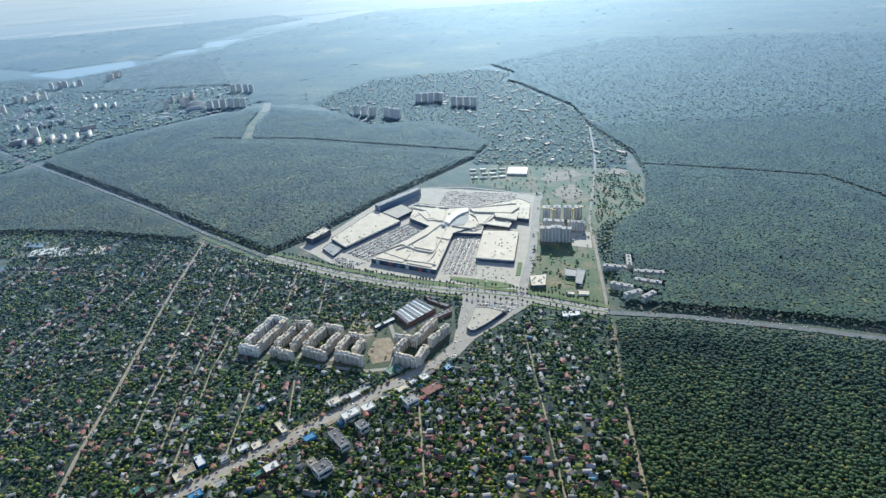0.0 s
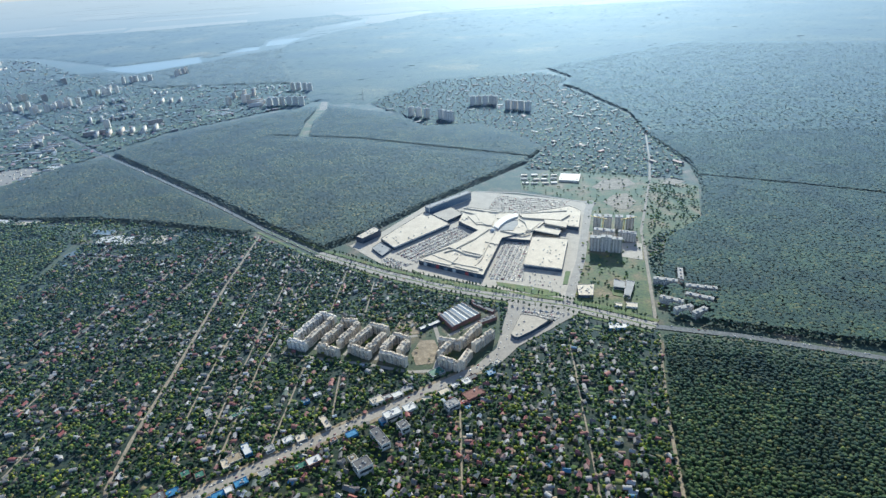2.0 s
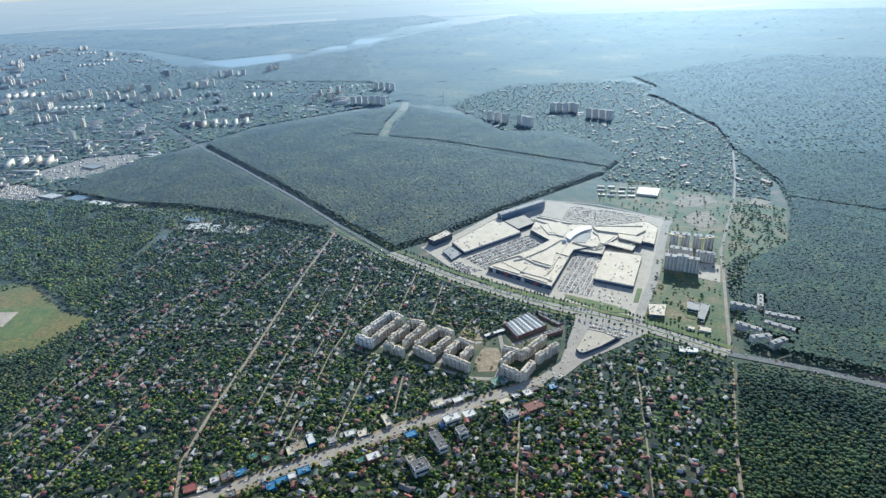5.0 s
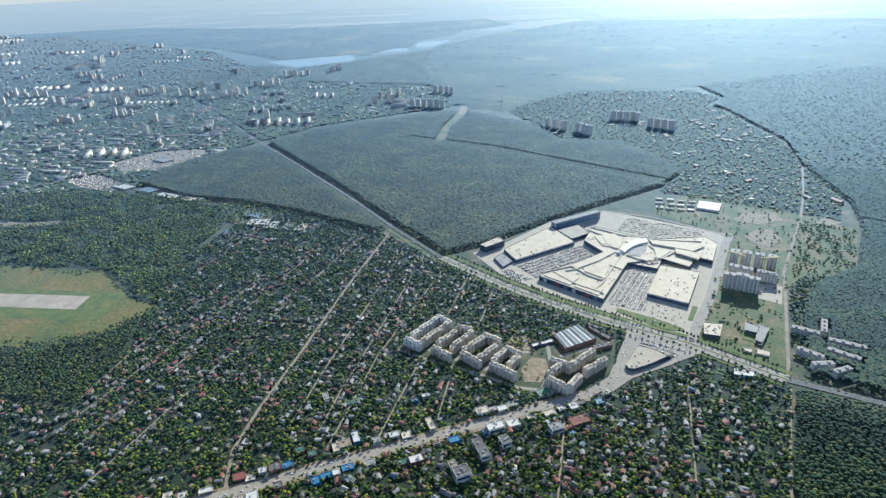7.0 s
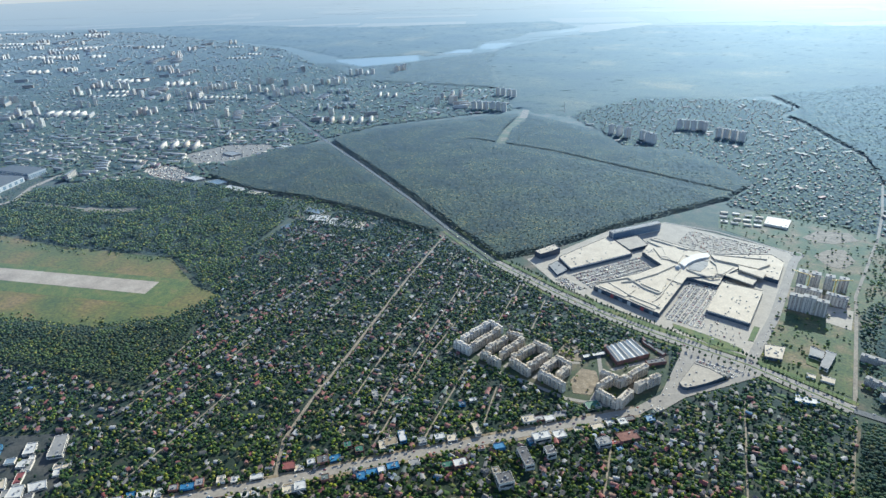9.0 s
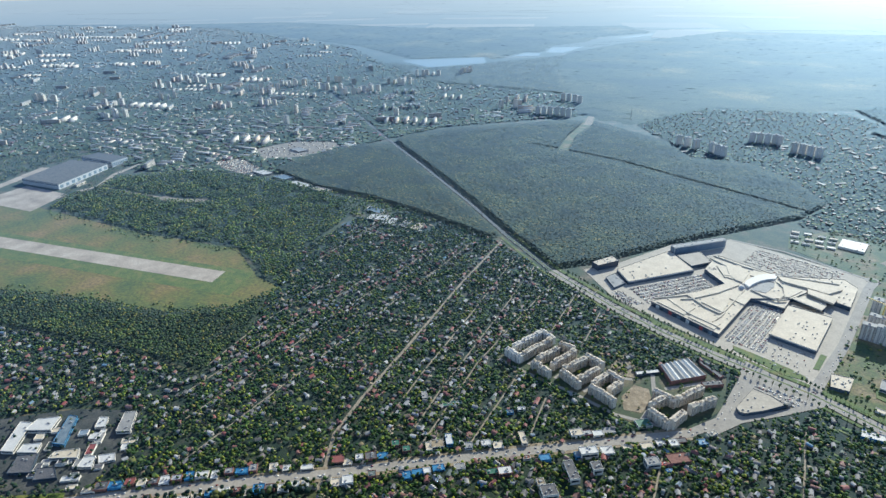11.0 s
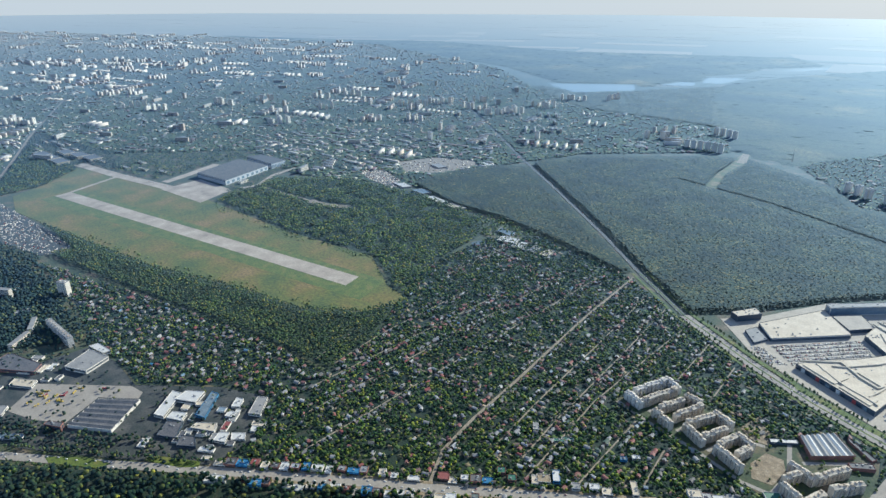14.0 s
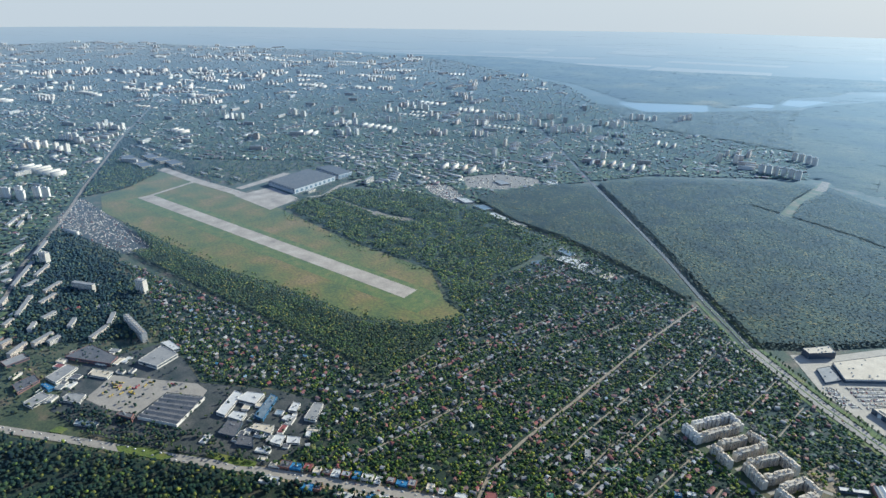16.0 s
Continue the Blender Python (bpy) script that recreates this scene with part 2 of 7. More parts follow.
M["red"] = mottled("red_paint", [(0.3, (0.4, 0.05, 0.04)), (0.7, (0.5, 0.09, 0.06))], 4, 1, rough=0.5)
M["green"] = mottled("green_sheet_metal", [(0.3, (0.05, 0.16, 0.1)), (0.7, (0.08, 0.22, 0.15))], 6, 2, rough=0.5)
M["brick"] = mottled("red_brick", [(0.3, (0.24, 0.11, 0.08)), (0.7, (0.34, 0.17, 0.12))], 8, 1.5)
M["metal"] = mottled("grey_metal", [(0.3, (0.35, 0.36, 0.37)), (0.7, (0.48, 0.48, 0.48))], 6, 1, rough=0.5)
M["white"] = mottled("white_paint", [(0.3, (0.7, 0.7, 0.69)), (0.7, (0.8, 0.8, 0.79))], 6, 1.5, rough=0.6, grain=0.12)
M["flat_one"] = mottled("flats_painted_panel", [(0.0, (0.62, 0.58, 0.52)), (0.4, (0.76, 0.74, 0.71)), (0.75, (0.62, 0.52, 0.44)), (1.0, (0.8, 0.78, 0.75))], 10, 2.5, pick="object", upright=True, amount=0.45)
M["flat_cream"] = mottled("cream_flats_wall", [(0.3, (0.66, 0.6, 0.51)), (0.7, (0.78, 0.73, 0.64))], 9, 2, grain=0.15, upright=True, amount=0.3)
M["flat_white"] = mottled("white_flats_wall", [(0.3, (0.76, 0.73, 0.67)), (0.7, (0.86, 0.83, 0.78))], 9, 2, grain=0.15, upright=True, amount=0.3)
M["flat_trim"] = mottled("sand_flats_trim", [(0.3, (0.5, 0.42, 0.33)), (0.7, (0.68, 0.6, 0.5))], 6, 2, grain=0.2, upright=True, amount=0.3)
M["yard"] = mottled("stained_yard", [(0.3, (0.04, 0.046, 0.03)), (0.5, (0.075, 0.075, 0.06)), (0.7, (0.13, 0.12, 0.1))], 40, 4, rough=0.85)
# asphalt again, with the trees' shade put into its base colour
M["road_shaded"] = mottled("shaded_asphalt", [(0.3, (0.13, 0.13, 0.13)), (0.7, (0.2, 0.2, 0.19))], 30, 4, rough=0.85)
M["tower_pale"] = mottled("pale_tower_panel", [(0.0, (0.86, 0.85, 0.83)), (0.6, (0.9, 0.9, 0.88)), (1.0, (0.88, 0.8, 0.71))], 20, 3, pick="object", grain=0.1, amount=0.35)
M["far_wall"] = mottled("town_panel_wall", [(0.0, (0.68, 0.65, 0.6)), (0.5, (0.84, 0.83, 0.8)), (0.85, (0.72, 0.62, 0.54)), (1.0, (0.9, 0.89, 0.87))], 15, 3, pick="island", grain=0.12, amount=0.35)
M["far_roof"] = mottled("town_hall_roof", [(0.0, (0.2, 0.2, 0.2)), (0.5, (0.45, 0.44, 0.42)), (0.8, (0.32, 0.2, 0.16)), (1.0, (0.78, 0.77, 0.75))], 15, 3, pick="island", grain=0.12)
M["hangar_roof"] = mottled("hangar_roofing", [(0.3, (0.1, 0.095, 0.09)), (0.7, (0.17, 0.155, 0.14))], 14, 3, rough=0.85, spec=0.1, grain=0.25)
M["rough_ground"] = mottled("rough_ground", [(0.3, (0.05, 0.07, 0.018)), (0.5, (0.085, 0.1, 0.028)), (0.62, (0.16, 0.13, 0.06)), (0.74, (0.27, 0.21, 0.13))], 60, 6, bump=0.2)
M["plot"] = mottled("garden_plot", [(0.0, (0.051, 0.093, 0.015)), (0.45, (0.085, 0.136, 0.021)), (0.75, (0.145, 0.162, 0.034)), (0.9, (0.204, 0.170, 0.093)), (1.0, (0.289, 0.238, 0.170))], 8, 2, pick="island")

# ---------------------------------------------------------------- building blocks
rng = np.random.default_rng(7)
STRUCT = "structure"


def put(name, verts, faces, mats, at=(0, 0, 0), turn=0.0, parent=None, index=None, smooth=False):
    """One mesh object out of vertices in true metres round its own foot."""
    me = bpy.data.meshes.new(name)
    me.from_pydata((np.asarray(verts, float) * S).tolist(), [], faces)
    for m in mats if isinstance(mats, (list, tuple)) else [mats]:
        me.materials.append(m)
    if index is not None:
        me.polygons.foreach_set("material_index", index)
    if smooth:
        me.polygons.foreach_set("use_smooth", [True] * len(me.polygons))
    me.update()
    ob = new(name, me)
    ob.matrix_basis = pose(at[0] * S, at[1] * S, at[2] * S, 0, 0, turn)
    if parent is not None:
        ob.parent = parent
    return ob


def tris(name, verts, faces, mats, index=None, smooth=False):
    """A large mesh out of arrays (n x 3 vertices in true metres, m x 3 faces)."""
    me = bpy.data.meshes.new(name)
    v, f = np.asarray(verts, np.float32) * S, np.asarray(faces, np.int32)
    me.vertices.add(len(v))
    me.vertices.foreach_set("co", v.ravel())
    me.loops.add(f.size)
    me.loops.foreach_set("vertex_index", f.ravel())
    me.polygons.add(len(f))
    k = f.shape[1]
    me.polygons.foreach_set("loop_start", np.arange(0, f.size, k, dtype=np.int32))
    me.polygons.foreach_set("loop_total", np.full(len(f), k, np.int32))
    for m in mats if isinstance(mats, (list, tuple)) else [mats]:
        me.materials.append(m)
    if index is not None:
        me.polygons.foreach_set("material_index", np.asarray(index, np.int32))
    if smooth:
        me.polygons.foreach_set("use_smooth", np.ones(len(f), bool))
    me.update(calc_edges=True)
    return new(name, me)


def empty(name, at, turn=0.0):
    ob = new(name)
    ob.matrix_basis = pose(at[0] * S, at[1] * S, at[2] * S if len(at) > 2 else 0, 0, 0, turn)
    return ob


def flat(name, poly, z, mat, label, thick=None):
    """A flat piece of ground: a polygon at height z, with sides down to the sheet below."""
    n = len(poly)
    drop = z + 0.5 if thick is None else thick
    v = [(x, y, z) for x, y in poly] + [(x, y, z - drop) for x, y in poly]
    f = [list(range(n))] + [[i, n + i, n + (i + 1) % n, (i + 1) % n] for i in range(n)]
    if sum(poly[i][0] * poly[(i + 1) % n][1] - poly[(i + 1) % n][0] * poly[i][1] for i in range(n)) < 0:
        f = [q[::-1] for q in f]
    return tagged(put(name, v, f, mat), label, name.replace("_", " "), kind=STRUCT)


def prism(poly, z0, z1, inset=0.0):
    """Vertices and faces of an upright prism: roof face first, then the walls."""
    n = len(poly)
    if sum(poly[i][0] * poly[(i + 1) % n][1] - poly[(i + 1) % n][0] * poly[i][1] for i in range(n)) < 0:
        poly = poly[::-1]
    v = [(x, y, z1) for x, y in poly] + [(x, y, z0) for x, y in poly]
    return v, [list(range(n))] + [[n + i, n + (i + 1) % n, (i + 1) % n, i] for i in range(n)]


def ribbon(line, width):
    """The outline of a strip of that width along a line of points."""
    p = [Vector(q) for q in line]
    left, right = [], []
    for i, q in enumerate(p):
        d = (p[min(i + 1, len(p) - 1)] - p[max(i - 1, 0)]).normalized()
        s = Vector((-d.y, d.x)) * width / 2
        left.append(q + s)
        right.append(q - s)
    return left, right


def strip(name, line, width, z, mat, label, lift=0.3):
    a, b = ribbon(line, width)
    n = len(a)
    v = [(q.x, q.y, z) for q in a + b] + [(q.x, q.y, z - lift) for q in a + b]
    f = [[n + i, n + i + 1, i + 1, i] for i in range(n - 1)]
    f += [[i, i + 1, 2 * n + i + 1, 2 * n + i] for i in range(n - 1)]
    f += [[n + i + 1, n + i, 3 * n + i, 3 * n + i + 1] for i in range(n - 1)]
    return tagged(put(name, v, f, mat), label, "road", kind=STRUCT)


def inside(x, y, poly):
    """Which of the points lie in the polygon."""
    r = np.zeros(len(x), bool)
    for (ax, ay), (bx, by) in zip(poly, poly[1:] + poly[:1]):
        hit = (ay > y) != (by > y)
        r ^= hit & (x < (bx - ax) * (y - ay) / ((by - ay) or 1e-9) + ax)
    return r


def near_line(x, y, line):
    """The distance of the points from a line of points."""
    d = np.full(len(x), 1e9)
    for (ax, ay), (bx, by) in zip(line, line[1:]):
        ux, uy = bx - ax, by - ay
        t = np.clip(((x - ax) * ux + (y - ay) * uy) / (ux * ux + uy * uy), 0, 1)
        d = np.minimum(d, np.hypot(x - ax - t * ux, y - ay - t * uy))
    return d


KEEP_OFF = []                           # outlines where nothing may be scattered
LANES = []                              # lines of roads with the half width to keep off


def sow(poly, per_km2, keep_off=True):
    """Evenly jittered points in a polygon, off the roads and the built-up plots."""
    xs, ys = [p[0] for p in poly], [p[1] for p in poly]
    step = 1000 / math.sqrt(per_km2)
    gx, gy = np.meshgrid(np.arange(min(xs), max(xs), step), np.arange(min(ys), max(ys), step))
    x = gx.ravel() + rng.uniform(-0.48, 0.48, gx.size) * step
    y = gy.ravel() + rng.uniform(-0.48, 0.48, gx.size) * step
    ok = inside(x, y, poly)
    x, y = x[ok], y[ok]
    if keep_off:
        ok = np.ones(len(x), bool)
        for q in KEEP_OFF:
            ok &= ~inside(x, y, q)
        for line, half in LANES:
            ok &= near_line(x, y, line) > half
        x, y = x[ok], y[ok]
    return x, y


# a clump of leaves: an uneven icosahedron on its point, without the five faces underneath
LOW, RIM = math.sqrt(0.2), math.sqrt(0.8)
ICO = np.array([(0, 0, 1.0)] + [(RIM * math.cos(k * 1.2566), RIM * math.sin(k * 1.2566), LOW) for k in range(5)] + [(RIM * math.cos((k + 0.5) * 1.2566), RIM * math.sin((k + 0.5) * 1.2566), -LOW) for k in range(5)])
ICO_F = np.array([(0, 1 + k, 1 + (k + 1) % 5) for k in range(5)] + [(1 + k, 6 + k, 1 + (k + 1) % 5) for k in range(5)] + [(6 + k, 6 + (k + 1) % 5, 1 + (k + 1) % 5) for k in range(5)])


CAP = np.array([(0, 0, 0.9)] + [(math.cos(k * 1.0472), math.sin(k * 1.0472), -0.25) for k in range(6)])
CAP_F = np.array([(0, 1 + k, 1 + (k + 1) % 6) for k in range(6)])


def clumps(x, y, z, r, tall=1.0, far=False):
    """Arrays of uneven leaf clumps with their middles at x, y, z and radii r; far: with fewer faces."""
    n = len(x)
    if far:
        t = rng.uniform(0, 1.05, n)
        v = np.repeat(CAP[None], n, 0) * rng.uniform(0.7, 1.25, (n, 7, 1))
        c, s = np.cos(t)[:, None], np.sin(t)[:, None]
        w = np.stack([v[..., 0] * c - v[..., 1] * s, v[..., 0] * s + v[..., 1] * c, v[..., 2] * tall], -1)
        w = w * np.asarray(r)[:, None, None] + np.stack([x, y, z], -1)[:, None]
        return w.reshape(-1, 3), (CAP_F[None] + (np.arange(n) * 7)[:, None, None]).reshape(-1, 3)
    a = rng.uniform(0, 2 * math.pi, n)
    c, s = np.cos(a), np.sin(a)
    v = np.repeat(ICO[None], n, 0) * rng.uniform(0.68, 1.22, (n, 11, 1))
    w = np.stack([v[..., 0] * c[:, None] - v[..., 1] * s[:, None], v[..., 0] * s[:, None] + v[..., 1] * c[:, None], v[..., 2] * tall], -1)
    w = w * np.asarray(r)[:, None, None] + np.stack([x, y, z], -1)[:, None]
    f = ICO_F[None] + (np.arange(n) * 11)[:, None, None]
    return w.reshape(-1, 3), f.reshape(-1, 3)


def wood(name, poly, per_km2, height, radius, mat, label, spread=1, keep_off=True, spare=0.0, tall=0.8, far=False, uneven=0.27, mantle=0.0):
    """A wood or the trees of a quarter as one thing that nobody could count."""
    x, y = sow(poly, per_km2, keep_off)
    if spare:
        ok = np.array([noise.noise((a / 45, b / 45, 3.0)) for a, b in zip(x, y)]) + rng.uniform(0, 0.7, len(x)) > spare
        x, y = x[ok], y[ok]
    n = len(x)
    h = height * (0.93 + uneven * rng.uniform(-1, 1, n))
    if mantle:                              # lower growth towards the edge
        h *= np.clip(0.3 + 0.7 * near_line(x, y, poly + poly[:1]) / mantle, 0.3, 1.0)
    r = radius * rng.uniform(0.65, 1.25, n)
    vs, fs, k = [], [], 0
    for i in range(spread):
        o = 0 if i == 0 else 0.65
        v, f = clumps(x + rng.normal(0, 1, n) * r * o, y + rng.normal(0, 1, n) * r * o, h - r * tall * (0.6 + 0.9 * i * rng.uniform(0.3, 1, n)), r * (1 - 0.22 * i), tall, far)
        vs.append(v)
        fs.append(f + k)
        k += len(v)
    ob = tris(name, np.concatenate(vs), np.concatenate(fs), mat, smooth=True)
    return tagged(ob, label, "trees", kind="stuff")


def boxes(x, y, z0, w, d, h, turn, roof=0.0):
    """Arrays of upright boxes (five faces) or, with roof, of gabled houses. Returns vertices, wall quads and roof quads."""
    n = len(x)
    c, s = np.cos(turn), np.sin(turn)
    sx, sy = np.array([-1, 1, 1, -1]) / 2, np.array([-1, -1, 1, 1]) / 2
    lx, ly = w[:, None] * sx, d[:, None] * sy
    px = x[:, None] + lx * c[:, None] - ly * s[:, None]
    py = y[:, None] + lx * s[:, None] + ly * c[:, None]
    lo = np.stack([px, py, np.repeat(z0[:, None], 4, 1)], -1)
    hi = np.stack([px, py, np.repeat((z0 + h)[:, None], 4, 1)], -1)
    v = np.concatenate([lo, hi], 1)
    return v


def write_boxes(name, x, y, z0, w, d, h, turn, wall, roof, label, category):
    v = boxes(x, y, z0, w, d, h, turn)
    n = len(x)
    base = np.array([(0, 1, 5, 4), (1, 2, 6, 5), (2, 3, 7, 6), (3, 0, 4, 7), (4, 5, 6, 7)])
    f = (base[None] + (np.arange(n) * 8)[:, None, None]).reshape(-1, 4)
    return tagged(tris(name, v.reshape(-1, 3), f, [wall, roof], np.tile([0, 0, 0, 0, 1], n)), label, category, kind="stuff")


def write_houses(name, x, y, w, d, h, turn, label, pitch=0.35):
    """Small gabled houses with eaves, as one thing."""
    n = len(x)
    zero = np.zeros(n)
    v = boxes(x, y, zero, w, d, h, turn)
    eave = boxes(x, y, h - 0.3, w + 1.0, d + 1.0, zero + 0.3, turn)[:, :4]
    c, s = np.cos(turn), np.sin(turn)
    rise = h + pitch * d
    rx = np.stack([-(w + 1) / 2, (w + 1) / 2], 1)
    ridge = np.stack([x[:, None] + rx * c[:, None], y[:, None] + rx * s[:, None], np.repeat(rise[:, None], 2, 1)], -1)
    walls = np.array([(0, 1, 5, 4), (1, 2, 6, 5), (2, 3, 7, 6), (3, 0, 4, 7)])
    wf = (walls[None] + (np.arange(n) * 8)[:, None, None]).reshape(-1, 4)
    rv = np.concatenate([eave, ridge], 1)
    roof = np.array([(0, 1, 5, 4), (2, 3, 4, 5), (1, 2, 5, 5), (3, 0, 4, 4)])[:2]
    rf = (roof[None] + (np.arange(n) * 6)[:, None, None]).reshape(-1, 4) + n * 8
    vv = np.concatenate([v.reshape(-1, 3), rv.reshape(-1, 3)])
    ob = tris(name, vv, np.concatenate([wf, rf]), [M["house_wall"], M["house_roof"]], np.concatenate([np.zeros(len(wf)), np.ones(len(rf))]))
    return tagged(ob, label, "houses", kind="stuff")

# ---------------------------------------------------------------- the plan
HIGHWAY = [(-5200, 5350), (-3700, 4050), (-2900, 3440), (-1990, 2710), (-1470, 2310), (-1050, 1977), (-783, 1750), (-553, 1570), (-330, 1447), (-170, 1375), (-30, 1330), (146, 1283), (338, 1194), (504, 1162), (760, 1085), (1500, 820)]
AVENUE = [(20, 1300), (6, 1200), (-10, 1100), (-57, 1030), (-130, 975), (-303, 840), (-448, 728), (-621, 590), (-769, 478), (-962, 326), (-1119, 200), (-1300, 60), (-1560, -150)]
MALL_ROAD = [(150, 1290), (208, 1526), (272, 1890), (290, 1950)]
EAST_LANE = [(340, 1195), (395, 1603), (408, 1718), (525, 2161), (575, 2400), (640, 2800)]
DIRT = [(-780, 1705), (-752, 1350), (-710, 1000), (-690, 800), (-670, 686), (-600, 555)]
N_FOREST = [(-1840, 2625), (-1465, 2335), (-1040, 1998), (-775, 1772), (-545, 1595), (-430, 1715), (-269, 1960), (-132, 2130), (86, 2400), (165, 2600), (30, 2850), (-148, 3010), (-400, 2995), (-567, 3254), (-1025, 3520), (-1189, 3476), (-1420, 3249), (-1715, 2963), (-1850, 2720)]
NW_FOREST = [(-2040, 1925), (-2053, 2175), (-1945, 2480), (-1800, 2545), (-1485, 2293), (-1064, 1958), (-800, 1738), (-840, 1705), (-1162, 1794), (-1448, 1838), (-1698, 1832)]
E_FOREST = [(375, 1225), (420, 1500), (470, 1660), (609, 1808), (690, 2100), (715, 2351), (640, 2750), (640, 3180), (420, 3870), (355, 3950), (445, 4190), (300, 4600), (1500, 5600), (3600, 5000), (2500, 3300), (1500, 1900), (900, 1080), (760, 1130)]
SE_FOREST = [(345, 1150), (300, 900), (262, 530), (280, 400), (640, 400), (1050, 960), (504, 1130)]
W_FOREST = [(-2493, 1150), (-2616, 1509), (-2363, 1751), (-1960, 1840), (-1500, 1800), (-1380, 1640), (-1348, 1436), (-1330, 1277), (-1186, 1096), (-1300, 1120), (-1524, 1235), (-1934, 1165)]
S_FOREST = [(-2900, 480), (-2463, 570), (-1994, 650), (-1594, 785), (-1389, 825), (-1240, 940), (-1205, 1050), (-1109, 880), (-1065, 700), (-1356, 660), (-1755, 563), (-2247, 467), (-2800, 400)]
AIRFIELD = [(-1200, 1090), (-1230, 960), (-1389, 835), (-1594, 795), (-1994, 660), (-2463, 572), (-2950, 490), (-3200, 540), (-3300, 700), (-3500, 910), (-3302, 990), (-2756, 1100), (-2456, 1130), (-1934, 1155), (-1524, 1225), (-1320, 1110)]
RUNWAY = [(-1428, 1086), (-1408, 1017), (-3070, 671), (-3085, 740)]
GARDENS = [(-780, 1690), (-560, 1550), (-340, 1420), (-180, 1350), (0, 1290), (340, 1180), (290, 850), (255, 520), (-60, 560), (-330, 500), (-560, 440), (-600, 560), (-770, 480), (-965, 325), (-975, 430), (-1075, 545), (-1000, 580), (-1065, 690), (-1109, 880), (-1205, 1060), (-1330, 1290), (-1340, 1640), (-1200, 1780)]
WEST_GARDENS = [(-1000, 580), (-1075, 545), (-1192, 490), (-1346, 350), (-1480, 355), (-1600, 345), (-2000, 400), (-2300, 400), (-1755, 556), (-1356, 655), (-1065, 685)]
MALL_PLOT = [(-470, 1625), (-345, 1500), (-240, 1450), (-20, 1365), (155, 1310), (205, 1560), (275, 1900), (285, 1960), (30, 2040), (-110, 2080), (-270, 1950), (-390, 1720)]
MEADOW = [(56, 2194), (200, 2330), (352, 2317), (537, 2200), (680, 2100), (591, 1742), (447, 1700), (395, 1590), (340, 1240), (170, 1310), (280, 1955), (60, 2090)]

LANES += [(HIGHWAY[:7], 12), (HIGHWAY[6:13], 24), (HIGHWAY[12:], 11), (AVENUE, 12), (MALL_ROAD, 16), (EAST_LANE, 8), (DIRT, 6)]
KEEP_OFF += [MALL_PLOT]

# ---------------------------------------------------------------- ground
R = 28000
ring = [(R * math.cos(a), R * math.sin(a), 0) for a in np.linspace(0, 2 * math.pi, 97)[:-1]]
tagged(put("ground", ring, [list(range(96))], M["ground"]), "green and brown plain reaching to the hazy horizon", "ground", kind=STRUCT)
flat("near_ground", [(-1600 + 4200 * math.cos(k * math.pi / 16), 1500 + 3600 * math.sin(k * math.pi / 16)) for k in range(32)], 0.2, M["rough_ground"], "rough grass and soil between the quarters")
flat("garden_ground", WEST_GARDENS, 0.3, M["garden"], "dark soil and grass between the garden plots")
flat("garden_ground", GARDENS, 0.3, M["garden"], "dark soil and grass between the garden plots")
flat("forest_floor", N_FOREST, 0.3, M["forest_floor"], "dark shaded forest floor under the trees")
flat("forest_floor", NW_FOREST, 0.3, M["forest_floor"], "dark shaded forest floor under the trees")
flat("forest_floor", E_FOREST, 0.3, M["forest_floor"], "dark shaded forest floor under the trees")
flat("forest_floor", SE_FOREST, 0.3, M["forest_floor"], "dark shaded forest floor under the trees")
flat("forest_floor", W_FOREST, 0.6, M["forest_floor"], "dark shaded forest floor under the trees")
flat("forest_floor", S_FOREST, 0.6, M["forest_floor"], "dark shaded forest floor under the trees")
flat("airfield", AIRFIELD, 0.9, M["airfield"], "yellowing green grass of a small airfield")
flat("mown_strip", [(-1345, 1130), (-1300, 985), (-3060, 610), (-3095, 775)], 1.0, M["lawn"], "fresh green grass along the runway")
flat("runway", RUNWAY, 1.2, M["concrete"], "worn pale concrete runway with patched slabs")
flat("meadow", MEADOW, 0.6, M["meadow"], "rough meadow with bare sandy patches beside the mall")
flat("car_park", MALL_PLOT, 0.9, M["car_park"], "pale paved car park round the shopping mall")
strip("forest_highway", HIGHWAY[:8], 14, 1.48, M["road_shaded"], "grey highway running through the forest")
strip("forest_highway", HIGHWAY[12:], 17, 1.46, M["road_shaded"], "shaded grey highway between the pine woods")
strip("highway", HIGHWAY[7:13], 32, 1.5, M["asphalt"], "wide grey asphalt highway through forest and suburb")
strip("forecourts", AVENUE[3:10], 36, 1.1, M["sand"], "pale trodden forecourts along the avenue")
strip("avenue", AVENUE, 21, 1.3, M["asphalt"], "busy grey asphalt avenue lined with shops")
strip("mall_road", MALL_ROAD, 24, 1.4, M["asphalt"], "pale grey side road along the mall")
strip("lane", EAST_LANE, 8, 1.1, M["dirt"], "sandy straight lane along the forest")
strip("lane", [(338, 1165), (296, 900), (257, 530), (245, 430)], 6, 0.95, M["dirt"], "sandy lane along the edge of the pine wood")
strip("lane", DIRT, 7, 1.0, M["dirt"], "sandy unpaved lane between garden plots")


